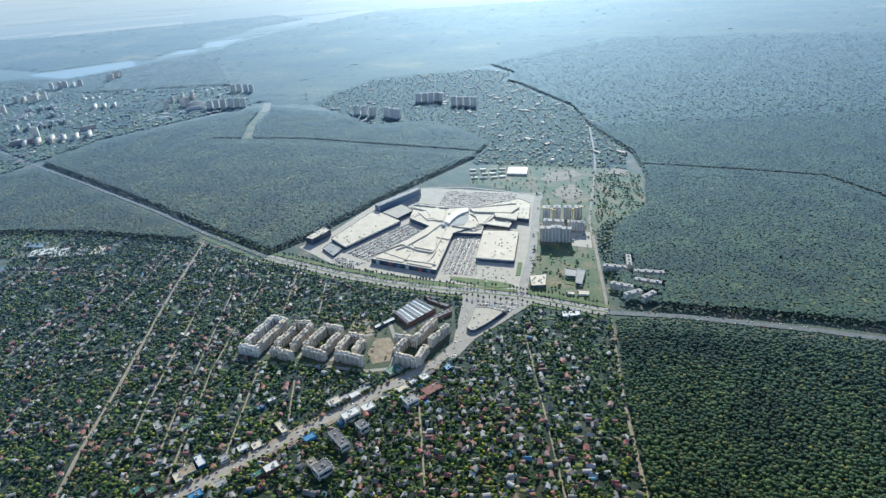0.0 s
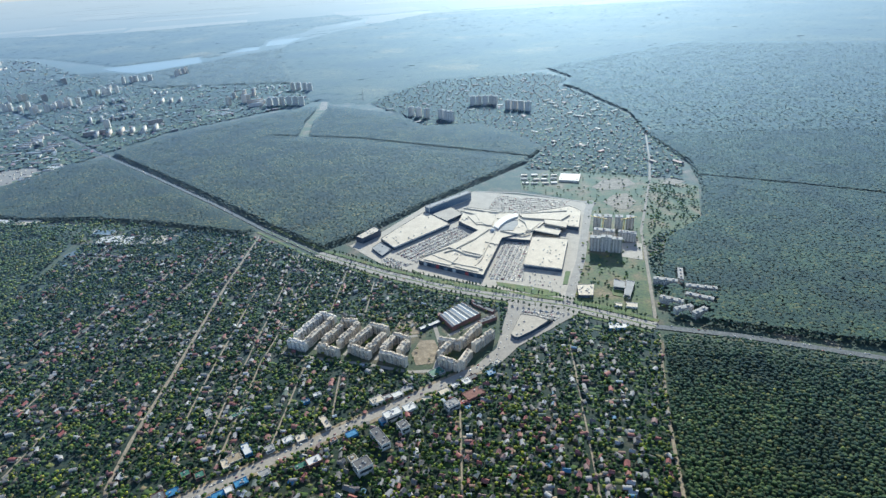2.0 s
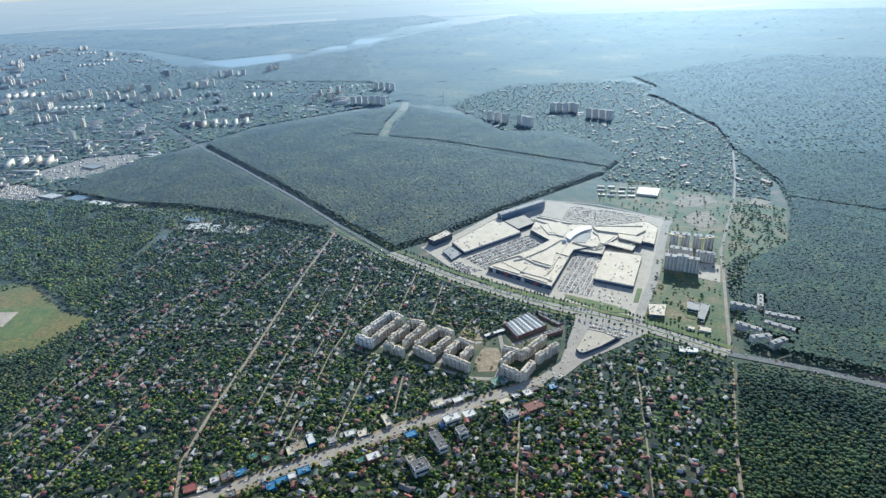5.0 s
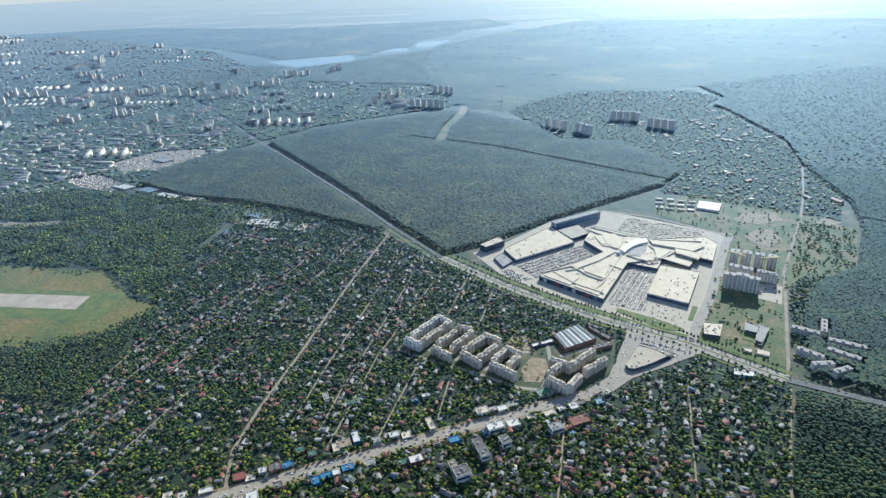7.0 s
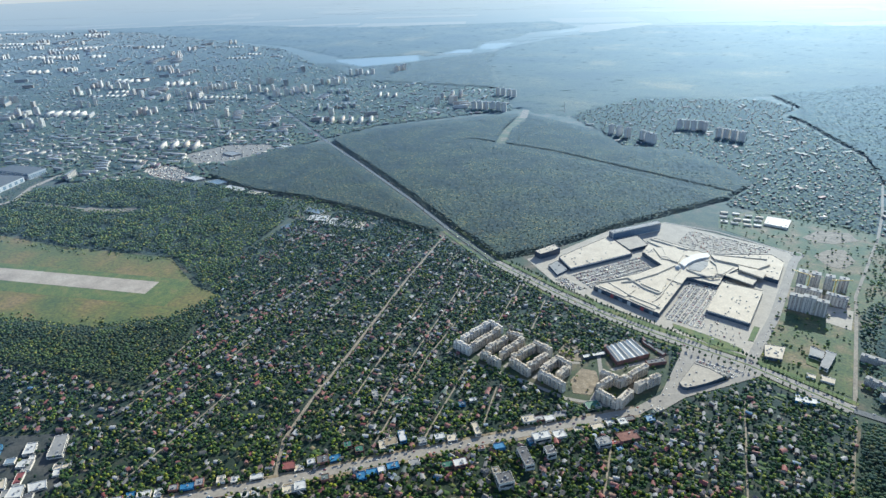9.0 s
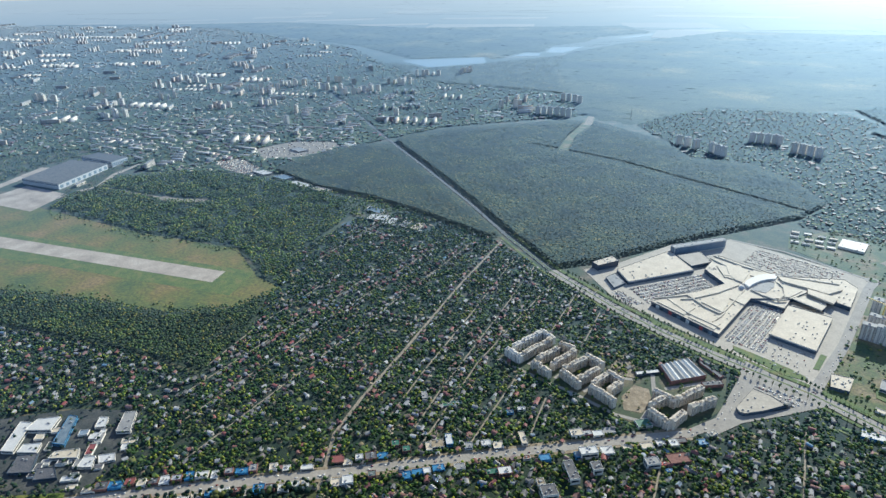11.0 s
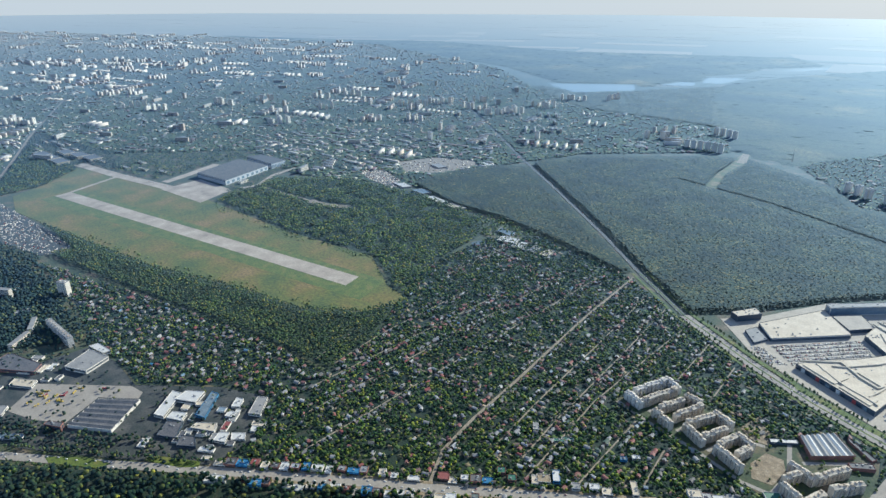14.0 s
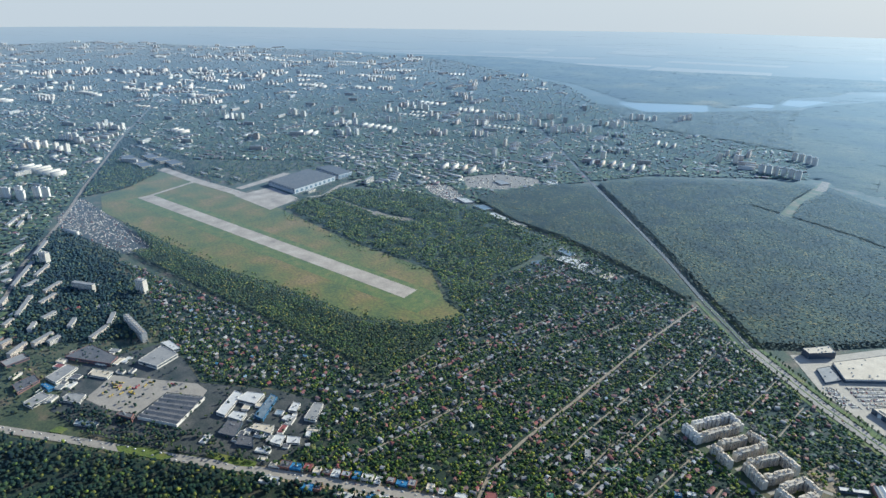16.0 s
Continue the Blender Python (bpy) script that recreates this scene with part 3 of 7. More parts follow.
# ---------------------------------------------------------------- more of the plan
PARK = [(-625, 565), (-770, 455), (-965, 300), (-1120, 175), (-1300, 35), (-1560, -170), (-1750, -420), (-1200, -120), (-850, 210), (-560, 455)]
CITY = [(-1960, 2490), (-1990, 1914), (-2616, 1620), (-3200, 1760), (-3700, 1150), (-4700, 1000), (-6000, 1800), (-5400, 4500), (-3600, 5000), (-2600, 4300), (-1480, 4300), (-1180, 3650), (-1775, 3020)]
SOUTH_TOWN = [(-4700, 1000), (-3300, 520), (-2985, 300), (-2464, 180), (-1850, 20), (-2400, -900), (-6000, -1500), (-9000, 0), (-8000, 2200), (-6000, 1800)]
FAR_TOWN = [(-6000, 1850), (-8000, 2250), (-9000, 50), (-16000, -500), (-17000, 3500), (-12500, 6200), (-8500, 7300), (-4900, 6100), (-3600, 5050), (-5400, 4550)]
ESTATE = [(-2900, 223), (-2522, 300), (-2267, 360), (-2000, 390), (-1672, 280), (-1760, 150), (-1850, 10), (-2455, 100)]
VILLAGE = [(-800, 3580), (-700, 3900), (-520, 4200), (-150, 4330), (260, 4420), (420, 4180), (330, 3950), (400, 3834), (620, 3177), (715, 2460), (645, 2180), (75, 2330), (100, 2410), (175, 2605), (40, 2860), (-140, 3025), (-390, 3012), (-557, 3275)]
DEPOT = [(-1450, 40), (-1620, 130), (-1600, 340), (-1480, 350), (-1346, 345), (-1192, 480), (-1073, 540), (-970, 430), (-970, 340), (-1120, 220), (-1300, 90)]
FLATS = [(-500, 1085), (-480, 1135), (-440, 1225), (-330, 1200), (-190, 1150), (-160, 1215), (-105, 1290), (-20, 1260), (-5, 1150), (-60, 1040), (-140, 1000), (-220, 1020), (-340, 1045)]
CAR_LOT = [(-3241, 467), (-2985, 317), (-2815, 298), (-2534, 373), (-2362, 420), (-2330, 520), (-2588, 525), (-3002, 487)]
RAIL = [(-1950, -60), (-2128, 18), (-2464, 122), (-2928, 328), (-3448, 522), (-3976, 735), (-4526, 949), (-6000, 1600)]
FAR_WOODS = [(2500, 3300), (1500, 1900), (910, 1060), (2500, 500), (6500, 0), (9500, 4500), (6000, 9500), (1600, 9800), (-1100, 9600), (-2000, 7600), (-2250, 6500), (-2000, 5500), (-1480, 4350), (-1180, 3700), (-820, 3600), (-715, 3915), (-530, 4225), (-150, 4355), (300, 4580), (1500, 5600), (3600, 5000)]
WORKS_BELT = [(-3540, 1899), (-3263, 2628), (-2268, 2670), (-1883, 2450), (-2131, 2081), (-2459, 1976), (-3079, 1790)]
WEST_WORKS = [(-6664, 517), (-6247, 1099), (-5833, 1142), (-5500, 905), (-5208, 357)]
RAIL_WORKS = [(-4744, 306), (-4754, 492), (-4129, 1120), (-3750, 1000), (-3900, 722), (-4100, 350)]
CLEARING = [(-1012, 2853), (-1062, 3144), (-1082, 3419), (-1126, 3682), (-1080, 3690), (-1016, 3431), (-1016, 3153), (-955, 2865)]
BY_LANES = [[(-1175, 880), (-1130, 700)], [(-1110, 1230), (-1105, 900), (-1080, 720)], [(-1020, 1330), (-1023, 1194), (-1042, 600)], [(-955, 1560), (-960, 948), (-969, 570)], [(-862, 1640), (-868, 968), (-873, 480)], [(-686, 1600), (-650, 1250), (-624, 950), (-600, 760)], [(-608, 1570), (-580, 1250), (-555, 904), (-540, 780)], [(-522, 1490), (-526, 1319), (-531, 1041), (-500, 720)], [(-1240, 1640), (-1235, 1300)], [(-1300, 1560), (-1150, 1540), (-960, 1500)], [(-760, 1120), (-1040, 1060)], [(-720, 900), (-960, 840)], [(-430, 1040), (-420, 760)], [(-345, 1000), (-330, 880)], [(-440, 1500), (-430, 1250)], [(-350, 1400), (-340, 1220)],
            [(-180, 880), (-140, 560)], [(-90, 940), (-60, 575)], [(5, 1060), (20, 570)], [(75, 1130), (85, 560)], [(140, 1160), (150, 550)], [(215, 1130), (205, 540)], [(-300, 790), (-260, 530)], [(-400, 710), (-370, 510)], [(-500, 630), (-480, 480)]]

PLAZA = [(-10, 1356), (170, 1276), (145, 1226), (105, 1219), (36, 1133), (4, 1101), (-14, 1050), (-32, 1050), (6, 1191), (13, 1265)]
BRANCH = [(172, 1261), (96, 1185), (23, 1118), (-18, 1054)]
VERGES = [[(-252, 1468), (-210, 1428), (-146, 1405), (-54, 1372), (10, 1346), (10, 1337), (-58, 1353), (-150, 1385), (-213, 1407)], [(-24, 1402), (16, 1391), (99, 1364), (136, 1344), (132, 1330), (92, 1330), (20, 1361), (-19, 1382)], [(161, 1462), (174, 1460), (159, 1388), (147, 1388)], [(172, 1304), (203, 1299), (260, 1276), (257, 1263), (214, 1276), (170, 1286)], [(267, 1267), (298, 1266), (294, 1245), (269, 1250)], [(266, 1374), (293, 1364), (286, 1326), (265, 1335)]]
LANES.append((BRANCH, 12))
KEEP_OFF += [[(-2409, 2152), (-2229, 2044), (-2079, 2166), (-2040, 2408), (-2133, 2467), (-2333, 2369)], [(-2420, 1907), (-2283, 1835), (-2054, 1810), (-2130, 1926), (-2340, 1995)]]
KEEP_OFF += [PLAZA, DEPOT, FLATS, CAR_LOT, CLEARING]
for q in BY_LANES:
    LANES.append((q, 2.4))
LANES.append((RAIL, 14))
BREAK = [(-1150, 2880), (-700, 2790), (-250, 2600), (130, 2440)]
LANES.append((BREAK, 11))
EAST_BREAK = [(600, 2225), (1003, 2078), (1261, 1967), (1332, 1759), (1500, 1500)]
LANES.append((EAST_BREAK, 9))

flat("town_ground", CITY, 0.35, M["city_ground"], "mixed greenery and pale yards of the town")
flat("town_ground", SOUTH_TOWN, 0.4, M["city_ground"], "mixed greenery and pale yards of the town")
flat("town_ground", FAR_TOWN, 0.35, M["city_ground"], "hazy greenery and pale yards of the far town")
flat("estate_ground", ESTATE, 0.6, M["garden"], "grassy ground between blocks of flats")
flat("village_ground", VILLAGE, 0.35, M["garden"], "gardens and pale yards of a village")
flat("park_ground", PARK, 0.5, M["garden"], "dark lawns under the park trees")
for q in ([(310, 2100), (360, 2180), (450, 2190), (470, 2130), (400, 2080), (340, 2070)], [(330, 1960), (370, 2020), (420, 2040), (440, 1960), (400, 1890), (360, 1900)], [(560, 2130), (600, 2190), (650, 2150), (600, 2110)], [(300, 1840), (330, 1860), (345, 1810), (310, 1800)], [(240, 1640), (330, 1630), (345, 1700), (250, 1720)], [(345, 1570), (385, 1600), (390, 1690), (350, 1690)]):
    flat("bare_patch", q, 0.9, M["sand"], "bare sandy patch in the meadow")
for q in ([(-1230, 123), (-1169, 179), (-1112, 207), (-1122, 182), (-1204, 122)], [(-1077, 255), (-1069, 279), (-992, 331), (-981, 320), (-1006, 295)], [(-1369, 22), (-1375, 45), (-1352, 57), (-1344, 42)]):
    flat("grass_verge", q, 1.4, M["lawn"], "green lawn between road and depots")
flat("depot_yard", DEPOT, 0.8, M["yard"], "grey asphalt yard of depots and workshops")
flat("flats_yard", FLATS, 0.7, M["rough_ground"], "grass and trodden soil round the blocks of flats")
for q in ([(-505, 1080), (-400, 1055), (-300, 1040), (-200, 1015), (-60, 1030)], [(-425, 1090), (-393, 1190)], [(-352, 1070), (-325, 1160)], [(-281, 1055), (-258, 1130), (-200, 1150)], [(-150, 1010), (-140, 1100), (-165, 1190)], [(-130, 1150), (-30, 1240)]):
    strip("yard_road", q, 9, 0.95, M["asphalt"], "narrow paved road between the blocks of flats")
flat("lorry_yard", [(-2409, 2152), (-2229, 2044), (-2079, 2166), (-2040, 2408), (-2133, 2467), (-2333, 2369)], 0.9, M["dirt"], "pale sandy yard where lorries stand")
flat("car_market", [(-2420, 1907), (-2283, 1835), (-2054, 1810), (-2130, 1926), (-2340, 1995)], 0.9, M["yard"], "grey yard packed with small market stalls and cars")
flat("building_site", [(336, 1637), (393, 1631), (375, 1527), (323, 1547)], 1.0, M["car_park"], "pale trodden building site")
flat("car_lot", CAR_LOT, 0.8, M["yard"], "large grey lot packed with parked cars")
flat("clearing", CLEARING, 1.0, M["meadow"], "yellowish grass clearing cut through the forest")
flat("bare_patch", [(-1120, 3676), (-1084, 3684), (-1024, 3450), (-1072, 3440)], 1.2, M["sand"], "bare bright ground at the end of the clearing")
flat("bus_yard", [(-1450, 110), (-1516, 187), (-1346, 337), (-1304, 345), (-1286, 329), (-1357, 267), (-1312, 185), (-1374, 141)], 1.1, M["asphalt"], "brown bare yard where buses stand")
flat("sand_pit", [(-240, 1246), (-259, 1175), (-226, 1152), (-195, 1158), (-205, 1197)], 1.1, M["sand"], "bare sandy building plot")
flat("sand_pit", [(-192, 1131), (-205, 1079), (-189, 1038), (-154, 1046), (-145, 1096), (-160, 1133)], 1.1, M["sand"], "bare sandy building plot beside the flats")
flat("apron", [(-2825, 1047), (-2513, 1084), (-2589, 1272), (-2854, 1253)], 1.25, M["concrete"], "pale concrete apron before the hangar")
strip("taxiway", [(-3050, 681), (-3126, 836), (-3196, 988)], 18, 1.4, M["concrete"], "narrow pale concrete taxiway", lift=0.6)
strip("taxiway", [(-3584, 935), (-3219, 996), (-2818, 1087)], 55, 1.3, M["concrete"], "wide pale concrete taxiway", lift=0.6)
strip("taxiway", [(-2930, 1110), (-2975, 1240), (-3060, 1447)], 45, 1.35, M["concrete"], "pale concrete track beside the hangar", lift=0.6)
strip("track", [(-2572, 1294), (-2505, 1400), (-2362, 1416), (-2198, 1433), (-2058, 1458)], 14, 1.45, M["dirt"], "sandy track through the young wood", lift=0.6)
strip("track", [(-2200, 1433), (-2100, 1445), (-2000, 1500)], 40, 1.5, M["dirt"], "sandy turning place in the young wood", lift=0.6)
strip("track", [(-2581, 1314), (-2564, 1397), (-2661, 1537), (-2702, 1702)], 22, 1.55, M["concrete"], "pale track behind the hangar", lift=0.6)
flat("plaza", PLAZA, 1.26, M["asphalt"], "broad pale junction where the avenue meets the highway")
strip("branch_road", BRANCH, 16, 1.35, M["asphalt"], "pale branch road along the curved market")
for off, width in ((27, 13), (-24, 9)):
    line = HIGHWAY[6:13]
    a, b = ribbon(line, 2 * abs(off))
    strip("grass_verge", [tuple(v) for v in (a if off > 0 else b)], width, 1.2, M["lawn"], "green grass verge along the highway")
strip("median", HIGHWAY[6:13], 4, 1.75, M["lawn"], "narrow grass strip between the carriageways")
for q in VERGES:
    flat("grass_verge", q, 1.65, M["lawn"], "green grass verge beside the highway")
ringo, ringi = [(286 + 19 * math.cos(k * 0.3927), 1953 + 19 * math.sin(k * 0.3927)) for k in range(16)], [(286 + 11 * math.cos(k * 0.3927), 1953 + 11 * math.sin(k * 0.3927)) for k in range(16)]
flat("roundabout", ringo, 1.5, M["asphalt"], "small roundabout at the end of the mall road")
flat("roundabout_island", ringi, 1.8, M["lawn"], "green island of the roundabout")
strip("back_road", [(286, 1953), (56, 2053), (-106, 2075)], 9, 1.3, M["asphalt"], "narrow road behind the mall car park")
strip("railway", RAIL, 14, 1.2, M["dirt"], "pale straight railway corridor")
for q in BY_LANES[:-9] + BY_LANES[-8:-3:3]:
    strip("lane", q, 3.4, 1.0, M["dirt"], "narrow sandy lane between gardens")
LANES += [([(-2572, 1294), (-2505, 1400), (-2362, 1416), (-2198, 1433), (-2058, 1458)], 10), ([(-2200, 1433), (-2000, 1500)], 22), ([(-2581, 1314), (-2564, 1397), (-2661, 1537), (-2702, 1702)], 14)]

# river and ponds
def water(poly, label, name="river"):
    return flat(name, poly, 0.6, M["water"], label)


RIVER = [[(-3600, 5330), (-3470, 5215), (-3216, 5080), (-3090, 5010), (-2740, 5440), (-2780, 5600), (-2860, 5720), (-2935, 5860), (-3300, 5560)],
         [(-2720, 6000), (-2640, 6080), (-2464, 6190), (-2545, 6440), (-2690, 6400)],
         [(-2500, 6490), (-2327, 6530), (-2293, 7187), (-2420, 7560), (-2620, 7069), (-2597, 6850)],
         [(-2260, 7900), (-2200, 7912), (-1865, 8789), (-1943, 9060), (-2290, 8188)],
         [(-1660, 9074), (-1180, 9848), (-1250, 10200), (-1720, 9413)]]
for q in RIVER:
    water(q, "pale shining river reach beyond the town")
KEEP_OFF += RIVER
water([(-1359, 1562), (-1344, 1600), (-1277, 1566), (-1299, 1531)], "small dark pond beside the gardens", "pond")

# far fields
for i, (cx, cy, w, d) in enumerate([(-9200, 9700, 1500, 500), (-7800, 9400, 1500, 500), (-6200, 8900, 1300, 350), (-10500, 8200, 1300, 350), (-11800, 6800, 1200, 300), (-5200, 10800, 2000, 420), (-13500, 3800, 1800, 420), (-7000, 12500, 3000, 700), (-14500, 5200, 2000, 500), (-1500, 12500, 2500, 500), (2500, 13500, 3000, 500)]):
    a = math.atan2(cx, cy)
    c, s = math.cos(-a), math.sin(-a)
    flat("field", [(cx + u * w / 2 * c - v * d / 2 * s, cy + u * w / 2 * s + v * d / 2 * c) for u, v in ((-1, -1), (0.9, -1.1), (1, 0.9), (-0.9, 1.1))], 0.9, M["crop"], "pale yellow harvested field far away")

# the patchwork of the plain towards the horizon
for k in range(230):
    az, dist = radians(rng.uniform(-88, 36)), rng.uniform(7500, 24000)
    cx, cy = dist * math.sin(az), dist * math.cos(az)
    if inside(np.array([cx]), np.array([cy]), FAR_TOWN)[0] or inside(np.array([cx]), np.array([cy]), FAR_WOODS)[0]:
        continue
    w, d, t = rng.uniform(600, 2600), rng.uniform(200, 1100), rng.normal(0.5, 0.25)
    c, s = math.cos(t), math.sin(t)
    flat("field", [(cx + u * w / 2 * c - v * d / 2 * s, cy + u * w / 2 * s + v * d / 2 * c) for u, v in ((-1, -1), (0.9, -1.1), (1, 0.8), (-0.8, 1.1))], 0.7 + 0.004 * k, M[("crop", "forest_floor", "meadow", "forest_floor", "crop", "lawn", "forest_floor", "sand")[k % 8]], "far field of the plain in the haze")


def canopy(name, poly, step, label):
    """Far woods as one uneven roof of leaves."""
    xs, ys = [p[0] for p in poly], [p[1] for p in poly]
    ax, ay = np.arange(min(xs), max(xs), step), np.arange(min(ys), max(ys), step)
    gx, gy = np.meshgrid(ax, ay)
    x = (gx + rng.uniform(-0.4, 0.4, gx.shape) * step).ravel()
    y = (gy + rng.uniform(-0.4, 0.4, gx.shape) * step).ravel()
    ok = inside(x, y, poly)
    for q in RIVER:
        ok &= ~inside(x, y, q) & (near_line(x, y, q + q[:1]) > 70)
    z = np.where(ok, rng.uniform(4, 11, len(x)), 0.6)
    k = np.arange(len(x)).reshape(gx.shape)
    q = np.stack([k[:-1, :-1], k[:-1, 1:], k[1:, 1:], k[1:, :-1]], -1).reshape(-1, 4)
    q = q[ok[q].any(1)]
    used = np.unique(q)
    back = np.zeros(len(x), int)
    back[used] = np.arange(len(used))
    return tagged(tris(name, np.stack([x, y, z], -1)[used], back[q], M["canopy"]), label, "trees", kind="stuff")


canopy("far_forest", FAR_WOODS, 34, "far hazy forest to the horizon")
canopy("far_forest", [(-3620, 5010), (-2600, 4310), (-1480, 4310), (-2000, 5500), (-2240, 6350), (-2400, 6020), (-2760, 5420), (-3085, 4975), (-3470, 5120)], 34, "hazy woods between town and river")
canopy("far_forest", [(-4800, 6200), (-3480, 5420), (-3130, 5280), (-2850, 5740), (-2520, 6320), (-2580, 6700), (-2450, 7700), (-2500, 8300), (-2000, 9100), (-2600, 10000), (-5500, 8500), (-8300, 8600), (-9800, 7600), (-12400, 6400), (-8500, 7250)], 34, "far hazy woods beyond the river")

# ---------------------------------------------------------------- trees and houses of town, park and village
# park shade put into dark leaves, its sunlit tops into a few yellower trees
wood("park_trees", PARK, 9500, 15, 4.8, M["leaf_park"], "tall dark park trees", spread=2, spare=0.08)
wood("park_trees", PARK, 900, 14, 4.0, M["leaf_young"], "park trees in yellower leaves for sunlit tops", spread=2, spare=0.2)
wood("town_trees", CITY, 3300, 9, 9.0, M["leaf_town"], "trees between the houses of the town", far=True, tall=0.22, uneven=0.1)
wood("town_trees", SOUTH_TOWN, 2600, 9, 9.4, M["leaf_town"], "trees between the houses of the town", far=True, tall=0.22, uneven=0.1)
wood("town_trees", FAR_TOWN, 360, 9, 20.0, M["leaf_town"], "woods and trees of the far town", far=True, tall=0.07, uneven=0.06)
wood("estate_trees", ESTATE, 6500, 12, 4.8, M["leaf_park"], "tall trees between the blocks of flats")
wood("village_trees", VILLAGE, 7500, 8, 5.3, M["leaf_garden"], "garden trees of the village", far=True, tall=0.3)
for poly, dens, nm in ((CITY, 520, "town_houses"), (SOUTH_TOWN, 420, "town_houses"), (VILLAGE, 750, "village_houses"), (FAR_TOWN, 150, "town_houses")):
    x, y = sow(poly, dens)
    n = len(x)
    big = rng.uniform(0, 1, n) < (0.04 if nm == "village_houses" else 0.2)
    write_houses(nm, x, y, np.where(big, rng.uniform(18, 50, n), rng.uniform(7, 11, n)), np.where(big, rng.uniform(11, 18, n), rng.uniform(6, 8, n)), np.where(big, rng.uniform(6, 11, n), rng.uniform(4, 8.5, n)), np.radians(35 + 90 * rng.integers(0, 2, n) + rng.normal(0, 6, n)), "low houses and sheds with pale roofs", 0.12)

# ---------------------------------------------------------------- things with parts
def box_mesh(x0, y0, z0, x1, y1, z1):
    v = [(x0, y0, z0), (x1, y0, z0), (x1, y1, z0), (x0, y1, z0), (x0, y0, z1), (x1, y0, z1), (x1, y1, z1), (x0, y1, z1)]
    return v, [[0, 3, 2, 1], [4, 5, 6, 7], [0, 1, 5, 4], [1, 2, 6, 5], [2, 3, 7, 6], [3, 0, 4, 7]]


def part(name, vf, mat, parent, label="", at=(0, 0, 0), turn=0.0):
    ob = put(name, vf[0], vf[1], mat, at, turn, parent)
    if label:
        tagged(ob, label)
    return ob


def again(name, ob, parent, at, turn=0.0):
    """Another part on the same mesh."""
    o = new(name, ob.data)
    o.matrix_basis = pose(at[0] * S, at[1] * S, at[2] * S, 0, 0, turn)
    o.parent = parent
    return o


def centre(poly):
    return sum(p[0] for p in poly) / len(poly), sum(p[1] for p in poly) / len(poly)


def shrink(poly, d):
    """The polygon drawn in by about d metres towards its middle."""
    cx, cy = centre(poly)
    out = []
    for x, y in poly:
        r = math.hypot(x - cx, y - cy)
        k = max(0.0, 1 - d * 1.3 / r)
        out.append((cx + (x - cx) * k, cy + (y - cy) * k))
    return out


def on(poly, u, v):
    """A place on a four-cornered roof, u along the first side and v across."""
    a, b, c, d = [Vector(p) for p in poly]
    return (a.lerp(b, u)).lerp(d.lerp(c, u), v)


